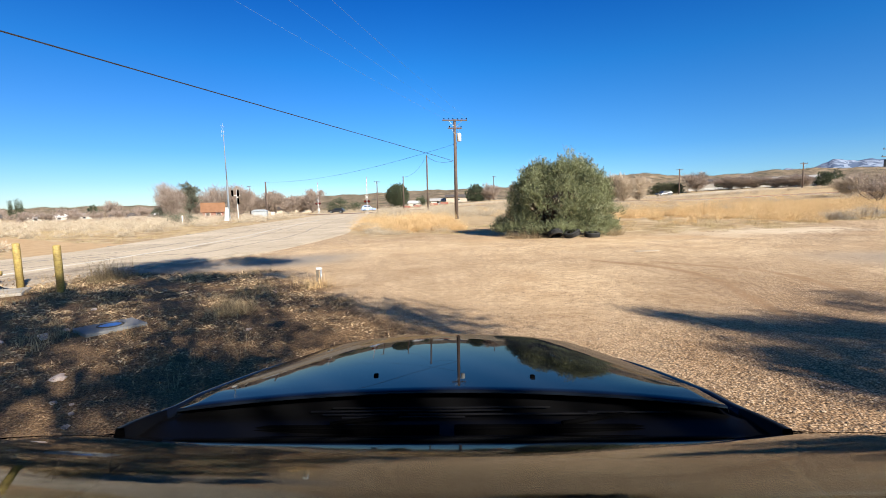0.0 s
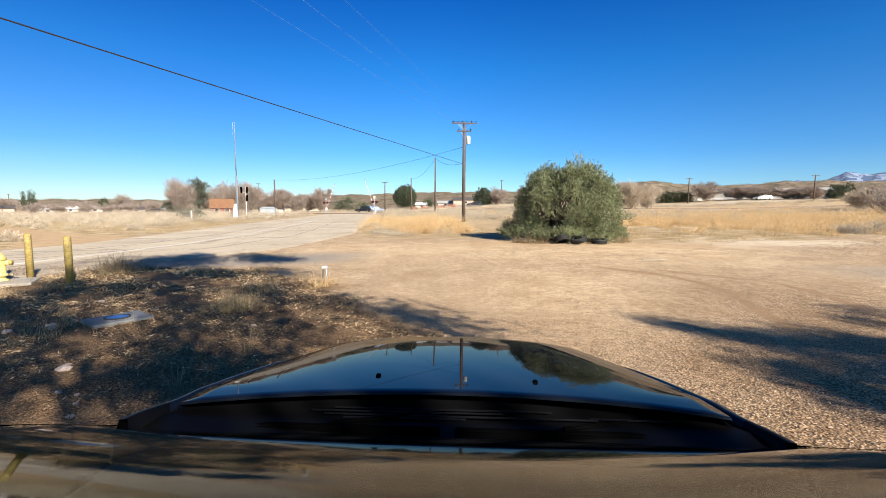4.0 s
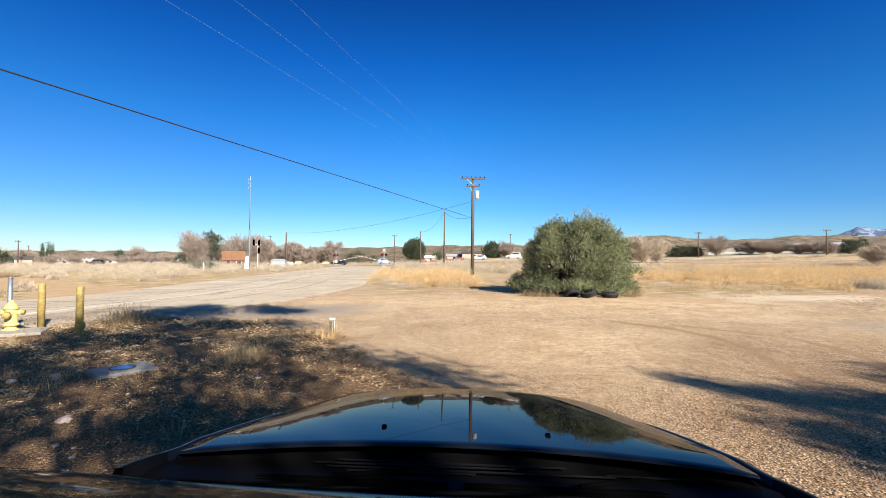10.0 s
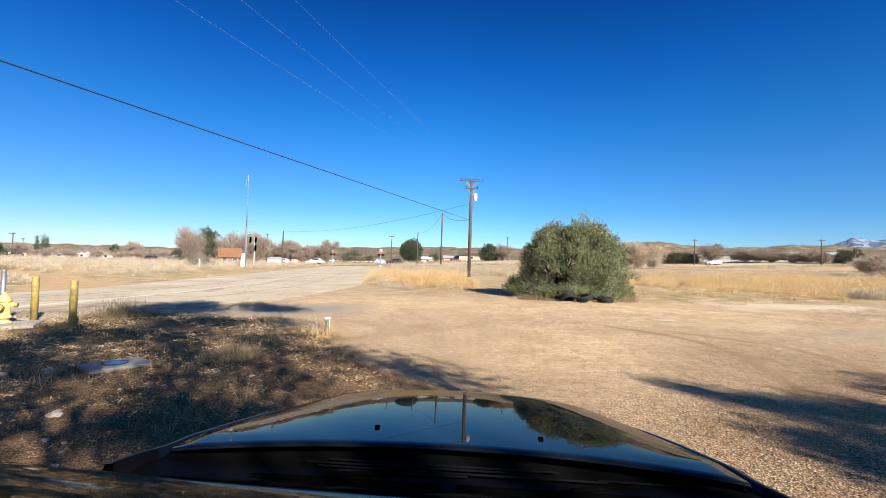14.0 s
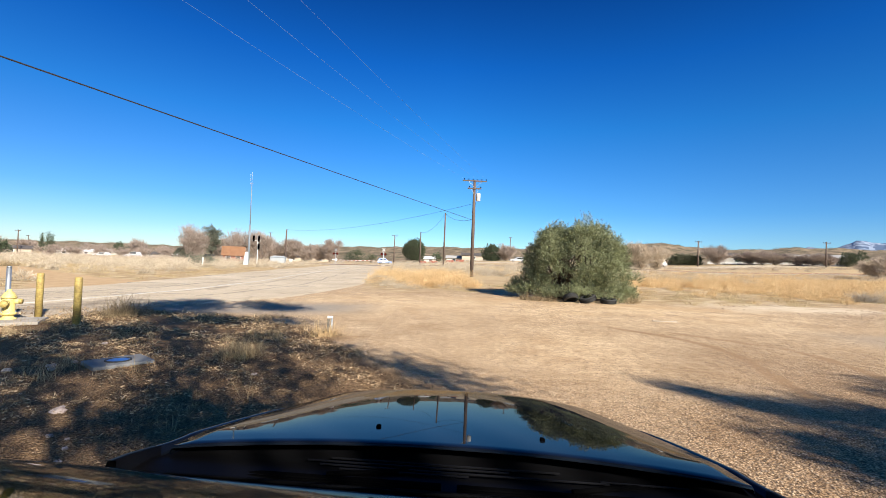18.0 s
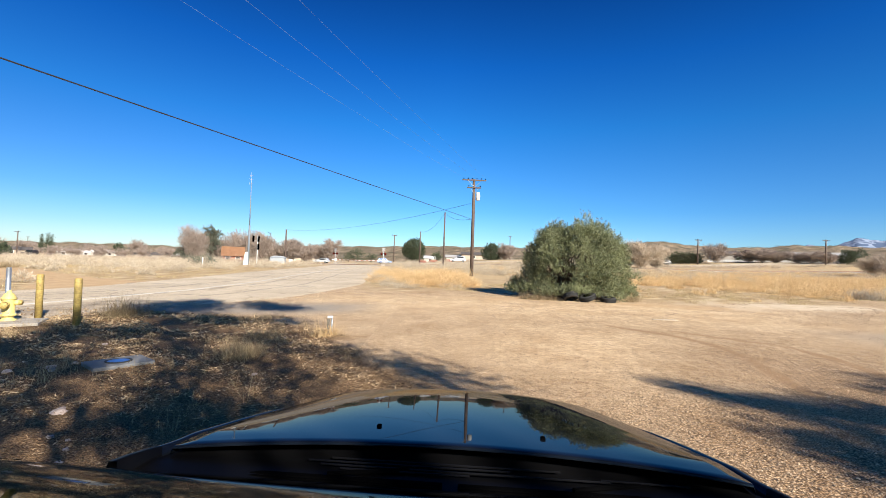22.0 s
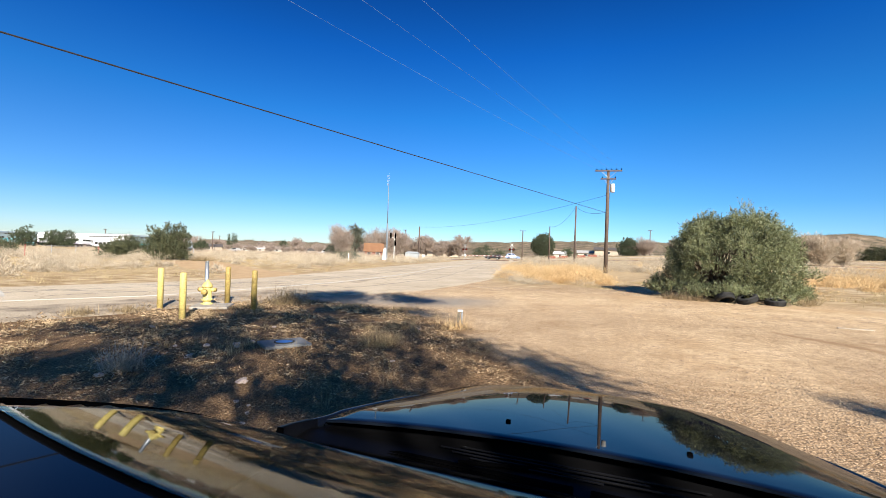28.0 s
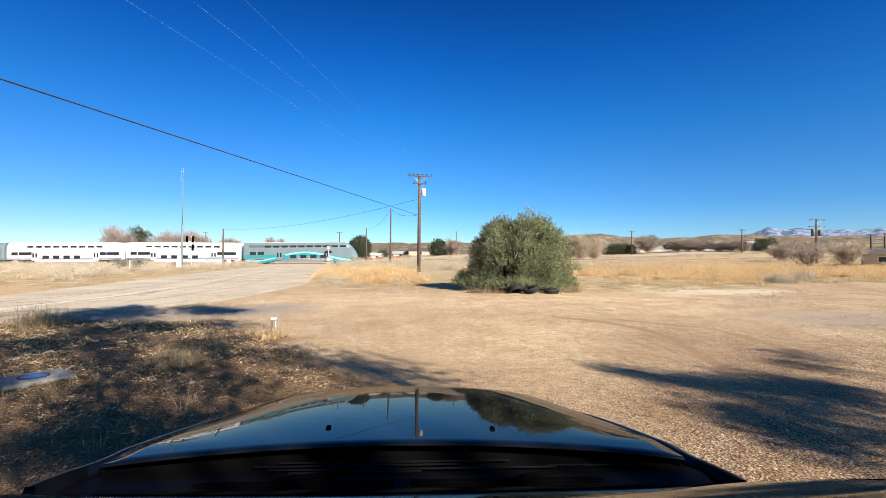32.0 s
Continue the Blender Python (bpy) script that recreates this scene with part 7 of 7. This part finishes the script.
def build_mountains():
    """Far snowy range, with the haze of distance put into its blue colours."""
    m, nodes, links, p = mat("hazed_range")
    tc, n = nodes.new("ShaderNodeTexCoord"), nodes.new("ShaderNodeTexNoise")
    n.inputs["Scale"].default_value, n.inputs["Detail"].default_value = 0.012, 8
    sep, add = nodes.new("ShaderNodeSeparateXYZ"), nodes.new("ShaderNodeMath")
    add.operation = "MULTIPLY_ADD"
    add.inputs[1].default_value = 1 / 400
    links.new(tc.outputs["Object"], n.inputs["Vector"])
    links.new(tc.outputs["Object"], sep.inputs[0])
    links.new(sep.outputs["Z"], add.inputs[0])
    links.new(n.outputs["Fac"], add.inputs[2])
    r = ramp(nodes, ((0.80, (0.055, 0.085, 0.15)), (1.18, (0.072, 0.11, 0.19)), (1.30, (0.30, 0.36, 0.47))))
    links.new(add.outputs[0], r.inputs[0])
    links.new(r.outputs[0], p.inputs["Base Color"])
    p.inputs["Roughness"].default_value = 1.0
    heights = ((34, 1.6), (37, 2.3), (38.2, 2.6), (39.3, 2.78), (40.2, 2.66), (41.0, 2.66), (42.0, 3.05), (42.7, 3.38), (43.4, 3.44), (44.2, 3.26), (45.2, 3.28), (47, 3.1), (49, 3.0), (52, 3.1), (58, 3.2), (64, 3.0), (72, 2.0))
    bs = np.arange(30, 72, 0.25)
    rows = []
    for d, k in ((3300, 0.2), (3450, 0.55), (3600, 0.85), (3750, 1.0), (4000, 0.5)):
        top = np.interp(bs, [h[0] for h in heights], [h[1] for h in heights]) + 0.05 * np.sin(bs * 2.1) + 0.04 * np.sin(bs * 5.3) + 0.02 * np.sin(bs * 9)
        z = 1.7 + 3750 * np.tan(np.radians(top)) * (k + 0.02 * np.sin(bs * 2.3 + d) * (1 - k))
        rows.append(np.stack([d * np.sin(np.radians(bs)), d * np.cos(np.radians(bs)), z], 1))
    k = len(bs)
    faces = [[i * k + j, i * k + j + 1, (i + 1) * k + j + 1, (i + 1) * k + j] for i in range(4) for j in range(k - 1)]
    tagged(sheet("mountain_range", np.concatenate(rows), faces, m, None, "", True), "far mountain range coloured blue for haze, snow on top", "mountains", kind="structure")


# ---- traffic ----
def far_car(name, colour, tall, label):
    root = thing(name, 0, 0, 0, 0, label, "car", "cars on the far highway")
    paint = plain("car_paint_" + name, colour, 0.3, 0.2, 0.8)
    bm = bmesh.new()
    h = 1.75 if tall else 1.42
    prof = [(-2.2, 0.35), (-2.25, 0.8), (-2.1, 0.95), (-1.75, h - 0.1), (-1.5, h), (0.2, h), (0.9, 1.0), (2.0, 0.85), (2.2, 0.7), (2.2, 0.35)]
    loops = [[bm.verts.new((x, s * (0.88 if z < 1.05 else 0.68), z)) for x, z in prof] for s in (-1, 1)]
    for k in range(len(prof)):
        j = (k + 1) % len(prof)
        bm.faces.new((loops[0][k], loops[0][j], loops[1][j], loops[1][k]))
    bm.faces.new(loops[0][::-1])
    bm.faces.new(loops[1])
    bmesh.ops.recalc_face_normals(bm, faces=bm.faces)
    part("body", bm, paint, root)
    for s in (-1, 1):
        part("side_window", box(1.9, 0.03, 0.42, -0.6, s * 0.80, h - 0.33), GLAZING, root)
        for x in (-1.35, 1.35):
            wheel = part("wheel", smoothed(rod((x, s * 0.72, 0.33), (x, s * 0.92, 0.33), 0.33, None, 16)), RUBBER, root)
            part("rim", smoothed(rod((x, s * 0.92, 0.33), (x, s * 0.935, 0.33), 0.2, None, 12)), STEEL, wheel)
    return root


build_ground()
build_roads()
build_tracks()
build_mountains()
build_main_bush()
build_trees()
build_shade_trees()
build_grass()
build_poles()
build_roadside()
build_car()
GATES = build_crossing()
build_town()
parked = far_car("parked_pickup", (0.25, 0.35, 0.6), True, "parked blue and white pickup beyond the crossing")
parked.matrix_basis = pose(*polar(-7.4, 142), float(ground_z(*polar(-7.4, 142))), 0, 0, 15)
COACHES = [(coach("cab", "silver and teal double-deck cab coach leading the train"), 0.0),
           (coach("white", "white double-deck rail coach with dark windows"), 26.4),
           (coach("white", "white double-deck rail coach with dark windows"), 52.6),
           (coach("teal", "silver and teal double-deck rail coach"), 78.8),
           (coach("engine", "white diesel engine pushing at the rear"), 102.6)]
# when each car is abreast of the crossing, its paint, height
CARS = ((-0.05, (0.02, 0.02, 0.022), False), (4.35, (0.015, 0.014, 0.014), True), (6.6, (0.03, 0.03, 0.035), False), (9.65, (0.02, 0.02, 0.025), False), (12.5, (0.7, 0.7, 0.7), False),
        (13.2, (0.65, 0.65, 0.66), True), (14.85, (0.03, 0.025, 0.02), True), (21.3, (0.5, 0.5, 0.5), False), (24.1, (0.6, 0.6, 0.62), True), (28.2, (0.03, 0.03, 0.03), False))
TRAFFIC = [(far_car("far_car", c, tall, ("dark " if c[0] < 0.2 else "white ") + ("sport utility car" if tall else "saloon car") + " driving on the far highway"), t0) for t0, c, tall in CARS]


def motions():
    slope = math.degrees(math.atan(-0.08))
    for ob, behind in COACHES:
        rows = []
        for k in range(65):
            t = k * 0.5
            x = -63.6 + 28.0 * (t - 30.0) - (13.0 + behind) * math.cos(radians(slope))
            z0, z1 = float(ground_z(x - 9, RAIL(x - 9))), float(ground_z(x + 9, RAIL(x + 9)))
            rows.append((t, pose(x, RAIL(x), (z0 + z1) / 2 + 0.14, 0, -math.degrees(math.atan((z1 - z0) / 18)), slope)))
        walk(ob, rows)
    for ob, t0 in TRAFFIC:
        rows = []
        for k in range(33):
            x = -25 - 14.0 * (k - t0)
            y = float(np.interp(x, (-400, -150, -20, 60, 160), (162.5, 137.5, 127.5, 125.5, 129.5)))
            rows.append((k, pose(x, y, float(ground_z(x, y)) + 0.06, 0, 0, 176 if x < 60 else 182)))
        walk(ob, rows)
    # the gates come down
    for ob, way in zip(GATES, (-1, 1)):
        rows = []
        for t, down in ((0, 0), (2.1, 0), (3.0, 8), (4.5, 24), (6.0, 40), (7.5, 54), (9.0, 67), (10.2, 79), (11.2, 87), (12.0, 90), (20, 90), (32, 90)):
            rows.append((t, pose(0, 0, 1.15, 0, -way * (90 - down), 0)))
        walk(ob, rows)


motions()
